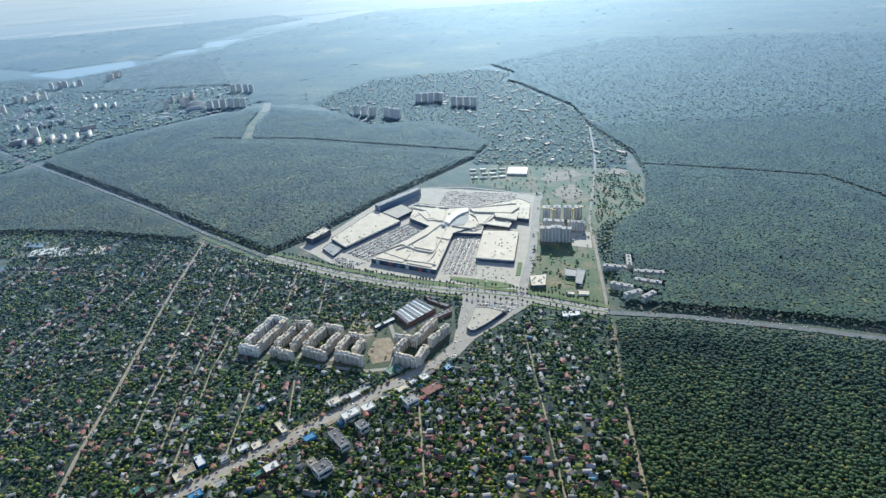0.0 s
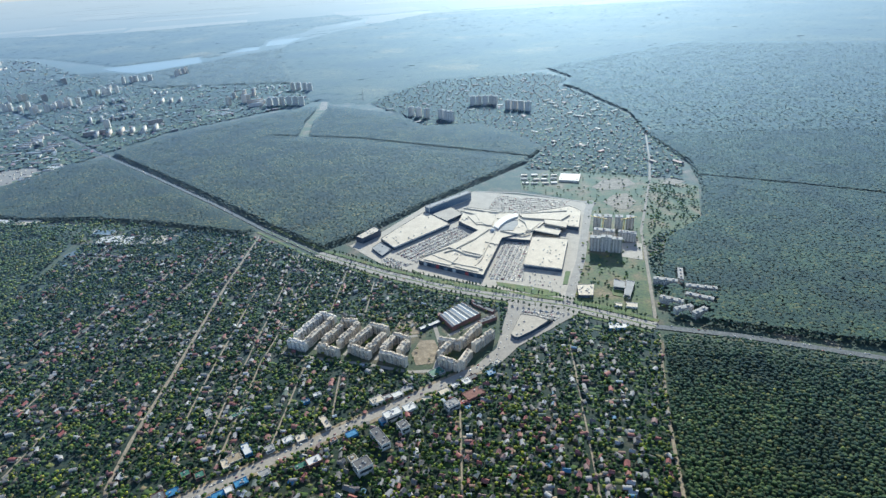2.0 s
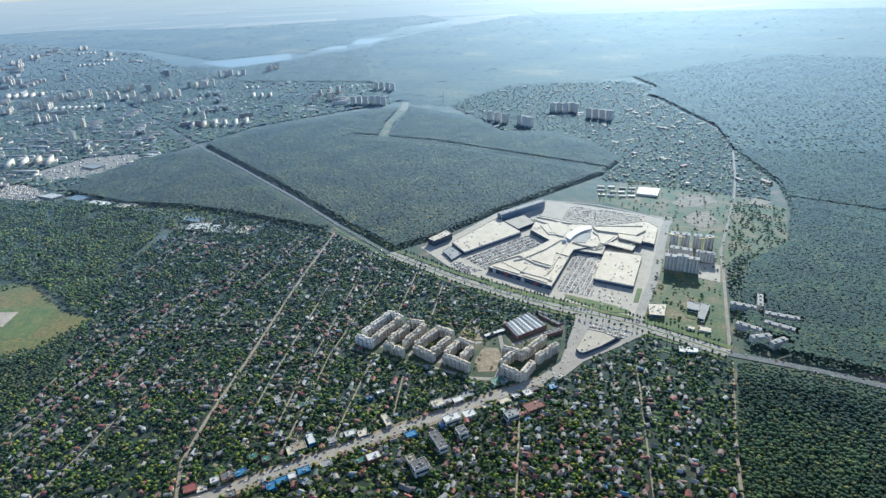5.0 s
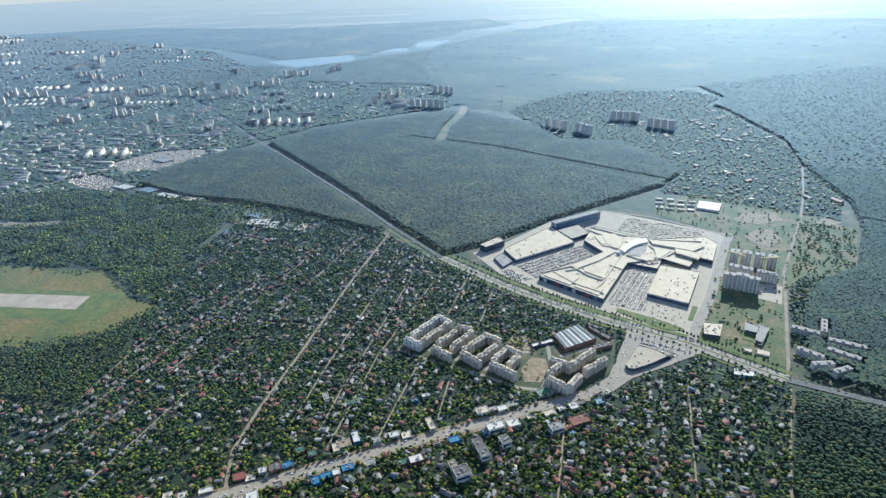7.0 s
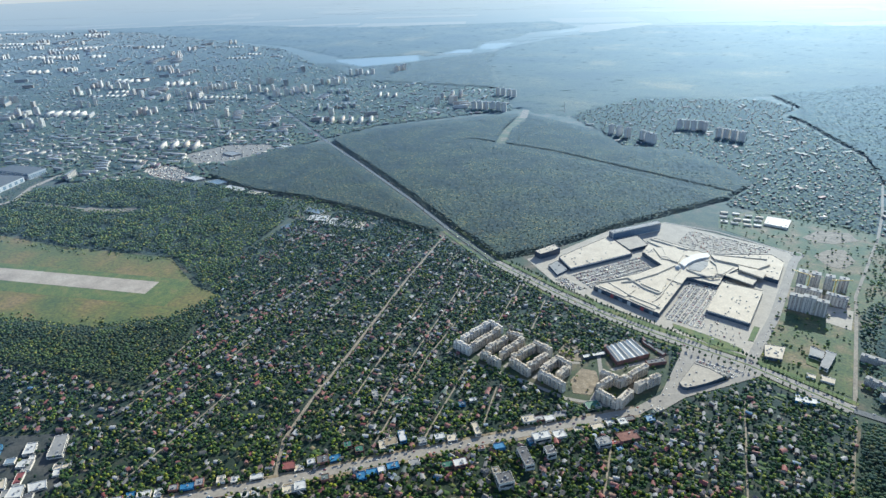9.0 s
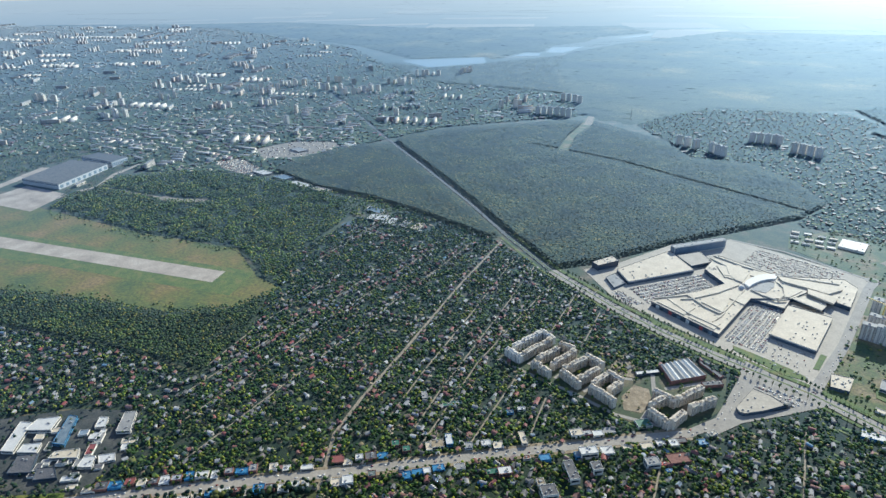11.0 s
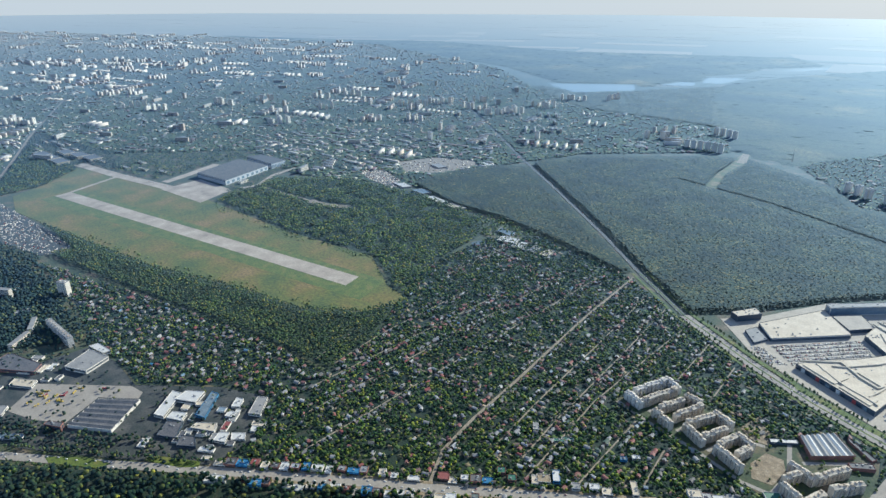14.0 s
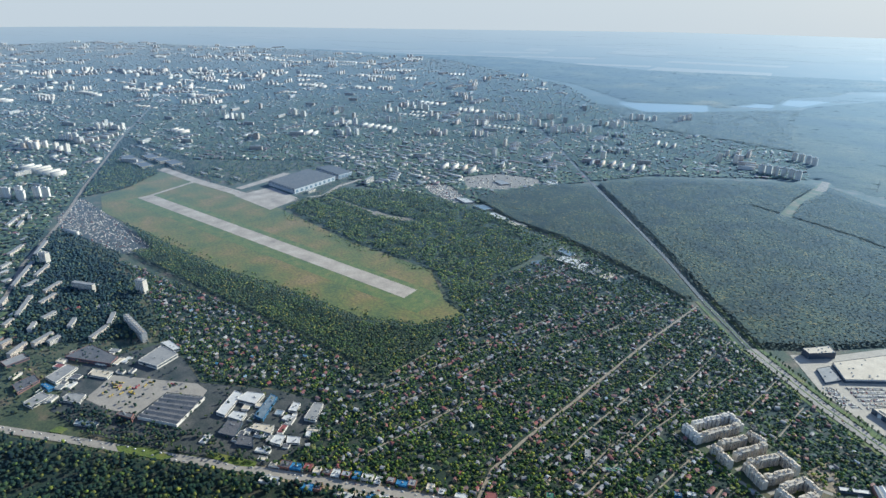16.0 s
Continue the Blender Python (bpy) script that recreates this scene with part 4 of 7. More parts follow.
def hall(name, poly, h, wall, roof, label, category, band=None, units=0, rows=0, ridge=None, group=""):
    """A flat-roofed building: walls with a parapet, a roof deck inside it, and what stands on the roof."""
    cx, cy = centre(poly)
    top = tagged(empty(name, (cx, cy, 0)), label, category, group)
    p = [(x - cx, y - cy) for x, y in poly]
    n = len(p)
    if sum(p[i][0] * p[(i + 1) % n][1] - p[(i + 1) % n][0] * p[i][1] for i in range(n)) < 0:
        p = p[::-1]
    q = shrink(p, 0.6)
    v = [(x, y, 0) for x, y in p] + [(x, y, h) for x, y in p] + [(x, y, h) for x, y in q] + [(x, y, h - 0.9) for x, y in q]
    f = []
    for i in range(n):
        j = (i + 1) % n
        f += [[i, j, n + j, n + i], [n + i, n + j, 2 * n + j, 2 * n + i], [2 * n + i, 2 * n + j, 3 * n + j, 3 * n + i]]
    part("wall", (v, f), wall, top)
    roof_ob = part("roof", ([(x, y, h - 0.9) for x, y in q] + [(x, y, h - 1.4) for x, y in q], [list(range(n))] + [[i, n + i, n + (i + 1) % n, (i + 1) % n] for i in range(n)]), roof, top)
    if band:
        mat, z0, z1 = band
        o = [(x * 1.0, y * 1.0) for x, y in p]
        for i in range(n):
            a, b = Vector(o[i]), Vector(o[(i + 1) % n])
            d = (b - a).normalized()
            s = Vector((d.y, -d.x)) * 0.15
            a2, b2 = a + d * 2 + s, b - d * 2 + s
            part("window_band", ([(a2.x, a2.y, z0), (b2.x, b2.y, z0), (b2.x, b2.y, z1), (a2.x, a2.y, z1), (a2.x - s.x, a2.y - s.y, z0), (b2.x - s.x, b2.y - s.y, z0), (b2.x - s.x, b2.y - s.y, z1), (a2.x - s.x, a2.y - s.y, z1)], [[0, 1, 2, 3], [3, 2, 6, 7], [1, 0, 4, 5], [0, 3, 7, 4], [2, 1, 5, 6]]), mat, top)
    if units:
        unit = None
        made = 0
        xs, ys = [a for a, b in p], [b for a, b in p]
        while made < units:
            x, y = rng.uniform(min(xs), max(xs)), rng.uniform(min(ys), max(ys))
            if not inside(np.array([x]), np.array([y]), shrink(p, 5))[0]:
                continue
            if unit is None:
                unit = part("roof_unit", box_mesh(-1.6, -1.3, 0, 1.6, 1.3, 2.0), M["metal"], roof_ob, at=(x, y, h - 0.9), turn=rng.uniform(0, 90))
            else:
                again("roof_unit", unit, roof_ob, (x, y, h - 0.9), rng.uniform(0, 90))
            made += 1
    if ridge:
        mat, count = ridge
        a, b, c, d = [Vector(t) for t in p]
        for i in range(count):
            u0, u1 = (i + 0.12) / count, (i + 0.88) / count
            p0, p1, p2, p3 = a.lerp(b, u0), a.lerp(b, u1), d.lerp(c, u1), d.lerp(c, u0)
            m0, m1 = (p0 + p1) / 2, (p2 + p3) / 2
            z, zz = h - 0.8, h + 1.6
            part("roof_ridge", ([(*p0, z), (*p1, z), (*p2, z), (*p3, z), (*m0, zz), (*m1, zz)], [[1, 2, 5, 4], [3, 0, 4, 5], [0, 1, 4], [2, 3, 5]]), mat if not isinstance(mat, list) else mat[i % len(mat)], top)
    return top


def bar(parent, name, a, b, width, z0, z1, mat, centre_at, label=""):
    """A straight raised strip on a roof, from a to b in the plan."""
    a, b = Vector(a) - Vector(centre_at), Vector(b) - Vector(centre_at)
    d = b - a
    L = d.length
    v = [(0, -width / 2, z0), (L, -width / 2, z0), (L, width / 2, z0), (0, width / 2, z0), (0, -width / 2, z1), (L, -width / 2, z1), (L, width / 2, z1), (0, width / 2, z1), (0, 0, z1 + width * 0.18), (L, 0, z1 + width * 0.18)]
    f = [[0, 1, 5, 4], [2, 3, 7, 6], [4, 5, 9, 8], [6, 7, 8, 9], [0, 4, 8, 7, 3], [1, 2, 6, 9, 5]]
    return part(name, (v, f), mat, parent, label, (a.x, a.y, 0), math.degrees(math.atan2(d.y, d.x)))


def flats(line, width, h, wall, label, storeys=9, bays=True, name="apartment_block", group="blocks of flats", stairs=True):
    """A slab of flats along a line: wall, roof, stair heads, stacks of balconies and rows of windows."""
    a, b = Vector(line[0]), Vector(line[1])
    d = b - a
    L = d.length
    top = tagged(empty(name, (*((a + b) / 2), 0), math.degrees(math.atan2(d.y, d.x))), label, "apartment block", group)
    w = width / 2
    part("wall", box_mesh(-L / 2, -w, 0, L / 2, w, h), wall, top)
    roof_ob = part("roof", box_mesh(-L / 2 - 0.3, -w - 0.3, h, L / 2 + 0.3, w + 0.3, h + 0.8), M["roof_grey"], top)
    step = h / storeys
    vs, fs = [], []
    cols = max(3, int(L / 3.4))
    for side in (-1, 1):
        for i in range(cols):
            x = -L / 2 + (i + 0.5) * L / cols
            for j in range(storeys):
                z = (j + 0.38) * step
                y = side * (w + 0.08)
                k = len(vs)
                vs += [(x - 0.85, y, z), (x + 0.85, y, z), (x + 0.85, y, z + 1.5), (x - 0.85, y, z + 1.5)]
                fs.append([k, k + 1, k + 2, k + 3] if side < 0 else [k + 3, k + 2, k + 1, k])
    tagged(part("glazing", (vs, fs), M["glass"], top), kind="stuff")
    if bays:
        nb = max(2, int(L / 7.5))
        stack = None
        for side in (-1, 1):
            for i in range(nb):
                x = -L / 2 + (i + 0.5) * L / nb
                if stack is None:
                    stack = part("balcony_bay", box_mesh(-1.6, -0.9, 2.5, 1.6, 0.9, h - 1.5), M["wall_pale"], top, at=(x, side * (w + 0.9), 0))
                else:
                    again("balcony_bay", stack, top, (x, side * (w + 0.9), 0))
    if stairs:
        ns = max(1, int(L / 16))
        head = None
        for i in range(ns):
            x = -L / 2 + (i + 0.5) * L / ns
            if head is None:
                head = part("stair_head", box_mesh(-2.6, -2.2, 0, 2.6, 2.2, 2.8), wall, roof_ob, at=(x, 0, h + 0.8))
            else:
                again("stair_head", head, roof_ob, (x, 0, h + 0.8))
    return top


def stepped_flats(line, width, h, wall, trim, label):
    """A wing of courtyard flats: staggered sections of uneven height, each with a loft, bays on both sides and its rows of windows."""
    a, b = Vector(line[0]), Vector(line[1])
    d = b - a
    L = d.length + width * 0.75
    top = tagged(empty("apartment_block", (*((a + b) / 2), 0), math.degrees(math.atan2(d.y, d.x))), label, "apartment block", "courtyard flats")
    n = max(2, round(L / 11.5))
    w = L / n
    vs, fs = [], []
    bay = loft = None
    for i in range(n):
        x, off, z = -L / 2 + (i + 0.5) * w, rng.uniform(-1.1, 1.1), h + rng.choice((-2.8, 0, 0, 0, 1.4))
        y0, y1 = off - width / 2, off + width / 2
        v, f = box_mesh(x - w / 2, y0, 0, x + w / 2, y1, z)
        v += [(x - w / 2, y0 + 1.5, z), (x + w / 2, y0 + 1.5, z), (x + w / 2, y1 - 1.5, z), (x - w / 2, y1 - 1.5, z), (x - w / 2 + 1, off, z + 2.4), (x + w / 2 - 1, off, z + 2.4)]
        f += [[8, 9, 13, 12], [10, 11, 12, 13], [9, 10, 13], [11, 8, 12]]
        section = part("section", (v, f), wall, top)
        for side, y in ((-1, y0), (1, y1)):
            at = (x + rng.uniform(-1.5, 1.5), y + side * 0.7, 0)
            if bay is None:
                bay = part("bay", box_mesh(-2.1, -0.9, 2.6, 2.1, 0.9, h - 3.4), trim, top, at=at)
            else:
                again("bay", bay, top, at)
            for u in (-0.42, 0.42):
                for j in range(9):
                    k, zz, yy = len(vs), (j + 0.4) * h / 9, y + side * 0.06
                    xx = x + u * w
                    q = [(xx - 0.7, yy, zz), (xx + 0.7, yy, zz), (xx + 0.7, yy, zz + 1.4), (xx - 0.7, yy, zz + 1.4)]
                    vs += q if side < 0 else q[::-1]
                    fs.append([k, k + 1, k + 2, k + 3])
        at = (x + rng.uniform(-2, 2), off + rng.uniform(-2, 2), h - 1.0)
        if loft is None:
            loft = part("stair_head", box_mesh(-1.9, -2.3, 0, 1.9, 2.3, 4.6), trim, top, at=at)
        else:
            again("stair_head", loft, top, at)
    tagged(part("glazing", (vs, fs), M["glass"], top), kind="stuff")
    return top


# the shopping mall and its neighbours
mall = hall("shopping_mall", [(-241, 1503), (-59, 1417), (-10, 1648), (85, 1700), (124, 1764), (223, 1722), (244, 1853), (212, 1896), (99, 1852), (45, 1831), (-130, 1898), (-148, 1777), (-84, 1707), (-139, 1627), (-193, 1572)], 14, M["wall_dark"], M["roof_white"], "sprawling shopping mall with pale flat roofs and dark walls", "shopping mall", units=130)
MC = centre([(-241, 1503), (-59, 1417), (-10, 1648), (85, 1700), (124, 1764), (223, 1722), (244, 1853), (212, 1896), (99, 1852), (45, 1831), (-130, 1898), (-148, 1777), (-84, 1707), (-139, 1627), (-193, 1572)])
for poly, h in (([(121, 1774), (177, 1760), (193, 1746), (184, 1713), (123, 1744)], 18), ([(45, 1818), (189, 1832), (205, 1812), (172, 1769), (57, 1793)], 18), ([(87, 1698), (97, 1712), (168, 1694), (157, 1663)], 16)):
    part("upper_storey", prism([(x - MC[0], y - MC[1]) for x, y in poly], 13, h), M["roof_white"], mall)
for poly, h in (([(-228, 1507), (-150, 1470), (-132, 1520), (-180, 1545)], 15.2), ([(-140, 1465), (-72, 1432), (-62, 1470), (-120, 1500)], 15.0), ([(-120, 1560), (-66, 1532), (-58, 1600), (-70, 1640)], 15.4), ([(-120, 1815), (-90, 1750), (-40, 1740), (-30, 1800), (-60, 1850)], 15.5), ([(-25, 1795), (40, 1775), (35, 1822), (-20, 1842)], 15.2), ([(60, 1700), (80, 1702), (110, 1760), (70, 1750)], 15.0), ([(-60, 1620), (-20, 1600), (-14, 1645), (-45, 1670)], 15.3)):
    part("roof_level", prism([(x - MC[0], y - MC[1]) for x, y in poly], 12.9, h), M["roof_white"], mall)
# low walls and raised strips that divide the mall's roof
RIDGES = [[(-238, 1521), (-163, 1583), (-146, 1571), (-93, 1636), (-47, 1713)], [(-146, 1571), (-112, 1539), (-73, 1520), (-61, 1542), (-30, 1692)], [(-60, 1535), (-67, 1506), (-81, 1468)], [(-174, 1550), (-146, 1568)], [(-139, 1883), (-94, 1867), (-50, 1847), (0, 1835)], [(-91, 1757), (-75, 1763), (-57, 1741), (-41, 1735)], [(-15, 1698), (17, 1680), (54, 1668), (76, 1684)], [(47, 1782), (63, 1756), (68, 1711), (57, 1677)], [(-192, 1524), (-170, 1506), (-145, 1485), (-117, 1470), (-87, 1459), (-60, 1445)], [(-205, 1535), (-192, 1524), (-182, 1512)], [(-145, 1860), (-94, 1826), (-81, 1778)], [(41, 1824), (91, 1834), (198, 1850)]]
for line in RIDGES:
    for a, c in zip(line, line[1:]):
        bar(mall, "roof_wall", a, c, 3.4, 12.9, 16.2, M["roof_white"], MC)
# a raised crescent of white roof round a sunken court
crescent = [(-35, 1723), (-30, 1748), (-20, 1770), (-10, 1789), (4, 1806), (18, 1817), (34, 1824), (43, 1811), (40, 1794), (28, 1787), (16, 1776), (5, 1762), (-4, 1747), (-14, 1727), (-21, 1705)]
part("crescent_roof", prism([(x - MC[0], y - MC[1]) for x, y in crescent], 12.9, 20), M["white"], mall, "bright curved roof of the mall's middle")
part("court_roof", prism([(x - MC[0], y - MC[1]) for x, y in [(-16, 1703), (23, 1701), (40, 1749), (40, 1788), (20, 1774), (0, 1745)]], 12.9, 14.2), M["roof_grey"], mall, "grey roof of the sunken court")
ringv = [(8.5 * math.cos(k * math.pi / 8) * math.cos(j * 0.35), 8.5 * math.sin(k * math.pi / 8) * math.cos(j * 0.35), 8.5 * math.sin(j * 0.35)) for j in range(5) for k in range(16)]
part("dome", (ringv, [[j * 16 + k, j * 16 + (k + 1) % 16, (j + 1) * 16 + (k + 1) % 16, (j + 1) * 16 + k] for j in range(4) for k in range(16)] + [[64 + k for k in range(16)]]), M["white"], mall, "white glazed dome", (-38 - MC[0], 1700 - MC[1], 13.1))
fa, fb = Vector((-241, 1503)), Vector((-59, 1417))
fd = (fb - fa).normalized()
fs_ = Vector((fd.y, -fd.x))
for i in range(14):
    u = 8 + i * 13.2
    p0 = fa + fd * u + fs_ * 0.6
    m = [M["glass"], M["white"], M["glass"], M["wall_dark"], M["red"], M["glass"], M["skylight"]][i % 7]
    part("shop_front", box_mesh(-4.6, -0.5, 1.5, 4.6, 0.5, 11.5 if i % 3 else 9), m, mall, at=(p0.x - MC[0], p0.y - MC[1], 0), turn=math.degrees(math.atan2(fd.y, fd.x)))
hall("mall_court", [(40, 1767), (96, 1796), (125, 1771), (171, 1724), (165, 1686), (86, 1714), (74, 1638), (-8, 1654), (-14, 1696)], 11, M["wall_dark"], M["roof_white"], "lower white-roofed court building of the mall", "shopping mall", units=14)
hall("hypermarket", [(-377, 1655), (-326, 1591), (-175, 1762), (-266, 1867)], 12, M["wall_dark"], M["roof_white"], "large hypermarket with a bright white flat roof", "hypermarket", band=(M["white"], 8.5, 11.0), units=16)
hall("annex_building", [(-394, 1598), (-354, 1546), (-333, 1591), (-377, 1638)], 7, M["wall_dark"], M["roof_grey"], "low dark annex with a grey roof", "shop building", units=3)
hall("office_building", [(-453, 1653), (-411, 1726), (-385, 1700), (-430, 1638)], 20, M["wall_dark"], M["roof_white"], "dark glazed office building with a pale roof", "office building", band=(M["glass"], 3, 18), units=8)
hall("long_building", [(-267, 1875), (-132, 2017), (-118, 2001), (-251, 1858)], 28, M["wall_pale"], M["roof_grey"], "long tall building with blue-grey walls at the forest edge", "office building", band=(M["skylight"], 3, 25), units=4)
hall("parking_deck", [(-241, 1842), (-182, 1906), (-136, 1845), (-186, 1784)], 12, M["wall_dark"], M["car_park"], "parking deck with cars on its roof", "parking deck")
hall("big_box_store", [(81, 1662), (49, 1482), (150, 1454), (184, 1644)], 12, M["wall_dark"], M["roof_white"], "big box store with a wide white roof", "store", band=(M["white"], 9, 11), units=22)
hall("corner_store", [(181, 1375), (225, 1379), (215, 1321), (180, 1321)], 9, M["wall_dark"], M["roof_white"], "white-roofed corner store beside the highway", "store", units=12)
hall("curved_market", [(36, 1234), (70, 1226), (101, 1208), (66, 1168), (30, 1137), (20, 1137), (12, 1149), (16, 1165)], 9, M["wall_dark"], M["car_park"], "curved dark market hall with a car park on top", "market hall", units=6)
hall("school", [(277, 1402), (307, 1388), (298, 1356), (271, 1364)], 10, M["wall_pale"], M["roof_grey"], "low pale school with a grey roof", "school", band=(M["glass"], 3, 8))
hall("school", [(307, 1398), (328, 1389), (304, 1317), (289, 1325)], 10, M["wall_pale"], M["roof_grey"], "low pale school wing with a grey roof", "school", band=(M["glass"], 3, 8))
hall("kiosk", [(262, 1294), (280, 1290), (277, 1276), (260, 1281)], 5, M["wall_pale"], M["roof_white"], "small white roadside kiosk", "kiosk")
hall("kiosk", [(290, 1297), (316, 1291), (312, 1271), (287, 1276)], 5, M["wall_pale"], M["roof_white"], "white canopy of a petrol station", "petrol station")
hall("roadside_shop", [(234, 1203), (279, 1199), (275, 1181), (232, 1177)], 7, M["blue"], M["white"], "blue and white roadside shop", "shop")
hall("market_hall", [(-157, 1222), (-105, 1282), (-58, 1233), (-122, 1171)], 11, M["brick"], M["roof_grey"], "market hall with broad white and grey roof stripes", "market hall", ridge=([M["roof_grey"], M["white"]], 7))
hall("long_shed", [(-201, 1176), (-195, 1166), (-152, 1201), (-158, 1211)], 6, M["wall_dark"], M["white"], "long low shed with a white roof", "shed")
hall("brick_building", [(-65, 1204), (-57, 1192), (-20, 1219), (-28, 1232)], 9, M["brick"], M["roof_dark"], "red brick building with a dark roof", "brick building", units=3)
hall("brick_building", [(-84, 1294), (-79, 1282), (-31, 1245), (-25, 1256)], 6, M["brick"], M["roof_dark"], "long red brick market row", "brick building")
hall("white_warehouse", [(212, 2246), (286, 2234), (270, 2152), (198, 2169)], 8, M["wall_pale"], M["white"], "white warehouse beyond the meadow", "warehouse", units=3)
for u in range(12):
    cx, cy = 75 + 36 * (u % 4) + rng.uniform(-6, 6), 2150 + 45 * (u // 4) + rng.uniform(-6, 6)
    hall("workshop", [(cx - 12, cy - 8), (cx + 12, cy - 8), (cx + 12, cy + 8), (cx - 12, cy + 8)], 6, M["wall_pale"], [M["white"], M["roof_grey"], M["roof_white"]][u % 3], "small workshop with a pale roof", "workshop", group="workshops")

for ln in ([(-474, 1123), (-440, 1211)], [(-436, 1212), (-408, 1198)], [(-410, 1186), (-444, 1099)], [(-483, 1100), (-446, 1087)], [(-403, 1105), (-382, 1158)], [(-380, 1186), (-350, 1179)], [(-343, 1167), (-368, 1100)], [(-408, 1084), (-366, 1064)], [(-338, 1097), (-312, 1150)], [(-309, 1165), (-271, 1150)], [(-274, 1125), (-296, 1078)], [(-339, 1083), (-296, 1060)], [(-264, 1073), (-250, 1112)], [(-247, 1125), (-218, 1112)], [(-217, 1100), (-228, 1068)], [(-264, 1058), (-212, 1037)], [(-141, 1110), (-102, 1097)], [(-95, 1106), (-61, 1167)], [(-139, 1066), (-126, 1091)], [(-136, 1040), (-99, 1022)], [(-92, 1030), (-78, 1067)], [(-67, 1093), (-33, 1141)]):
    white = ln[0][0] < -430 and ln[0][1] > 1080
    stepped_flats(ln, 13, 22, M["flat_white" if white else "flat_cream"], M["wall_pale" if white else "flat_trim"], "%s block of flats with stepped roofs round a courtyard" % ("white" if white else "cream and brown"))
for ln in ([(375, 1398), (430, 1382)], [(453, 1450), (441, 1392)], [(445, 1362), (515, 1345)], [(434, 1321), (492, 1294)], [(371, 1306), (419, 1282)], [(391, 1248), (434, 1264)], [(429, 1230), (463, 1255)]):
    flats(ln, 13, 16, M["flat_one"], "five-storey panel flats among forest trees", storeys=5, group="forest flats", bays=False)
    a, b = Vector(ln[0]), Vector(ln[1])
    d = (b - a).normalized()
    o = Vector((-d.y, d.x)) * 15
    KEEP_OFF.append([tuple(a - d * 9 - o), tuple(b + d * 9 - o), tuple(b + d * 9 + o), tuple(a - d * 9 + o)])
flats([(240, 1593), (268, 1588)], 18, 42, M["flat_one"], "pale high-rise block of flats", 14, group="high-rises by the mall")
flats([(269, 1588), (298, 1582)], 18, 46, M["flat_one"], "pale high-rise block of flats", 15, group="high-rises by the mall")
flats([(299, 1582), (326, 1577)], 18, 42, M["flat_one"], "pale high-rise block of flats", 14, group="high-rises by the mall")
for i in range(4):
    flats([(270 + 32 * i, 1752 - 4 * i), (292 + 32 * i, 1749 - 4 * i)], 20, 40, M["flat_one"], "half-finished grey high-rise flats", 13, group="high-rises by the mall")
flats([(262, 1679), (320, 1662)], 18, 28, M["flat_one"], "half-finished grey high-rise flats", 9, group="high-rises by the mall")
flats([(330, 1660), (378, 1645)], 18, 28, M["flat_one"], "half-finished grey high-rise flats", 9, group="high-rises by the mall")


def crane(at, turn):
    top = tagged(empty("tower_crane", (*at, 0), turn), "yellow tower crane over a building site", "tower crane", "tower cranes")
    part("mast", box_mesh(-0.9, -0.9, 0, 0.9, 0.9, 55), M["yellow"], top)
    part("jib", box_mesh(-12, -0.7, 53, 42, 0.7, 54.6), M["yellow"], top)
    part("counterweight", box_mesh(-12, -1.4, 50, -8, 1.4, 53), M["concrete"], top)
    part("cabin", box_mesh(0.9, -1, 50, 3, 1, 52.6), M["white"], top)


crane((290, 1695), 150)
crane((350, 1690), 20)

# far high-rises beyond the forest
def tower(at, turn, w, d, h, mat, label, group):
    top = tagged(empty("high_rise", (*at, 0), turn), label, "high-rise", group)
    part("wall", box_mesh(-w / 2, -d / 2, 0, w / 2, d / 2, h), mat, top)
    for i in range(2):
        part("bay", box_mesh(-w / 2 + (i + 0.2) * w / 2, -d / 2 - 1.5, 3, -w / 2 + (i + 0.75) * w / 2, d / 2 + 1.5, h - 3), mat, top)
    roof_ob = part("roof", box_mesh(-w / 2 - 0.3, -d / 2 - 0.3, h, w / 2 + 0.3, d / 2 + 0.3, h + 1), M["roof_grey"], top)
    part("lift_house", box_mesh(-4, -3, h + 1, 4, 3, h + 5), mat, roof_ob)
    return top


kind = tower((-500, 3235), 20, 30, 18, 52, M["tower_pale"], "pale hazy high-rise beyond the forest", "village high-rises")
for x, y, t in ((-455, 3215, 20), (-410, 3190, 40), (-330, 3160, -30), (-300, 3130, -30), (-275, 3110, -30), (-180, 3460, 5), (-145, 3462, 5), (-110, 3464, 5), (-75, 3464, 5), (-50, 3450, 80), (20, 3335, -20), (55, 3320, -20), (90, 3305, -20), (125, 3290, -20), (-1410, 3580, 10), (-1375, 3590, 10), (-1340, 3600, 15), (-1300, 3610, 20), (-1260, 3605, 20), (-1220, 3600, 10), (-1420, 4060, 0), (-1380, 4060, 0), (-1330, 4040, 0), (-1290, 4020, 0), (-1620, 3700, 30), (-1700, 3650, 60), (-2181, 3136, 20), (-2657, 2662, 0)):
    copy_thing(kind, pose(x * S, y * S, 0, 0, 0, t))

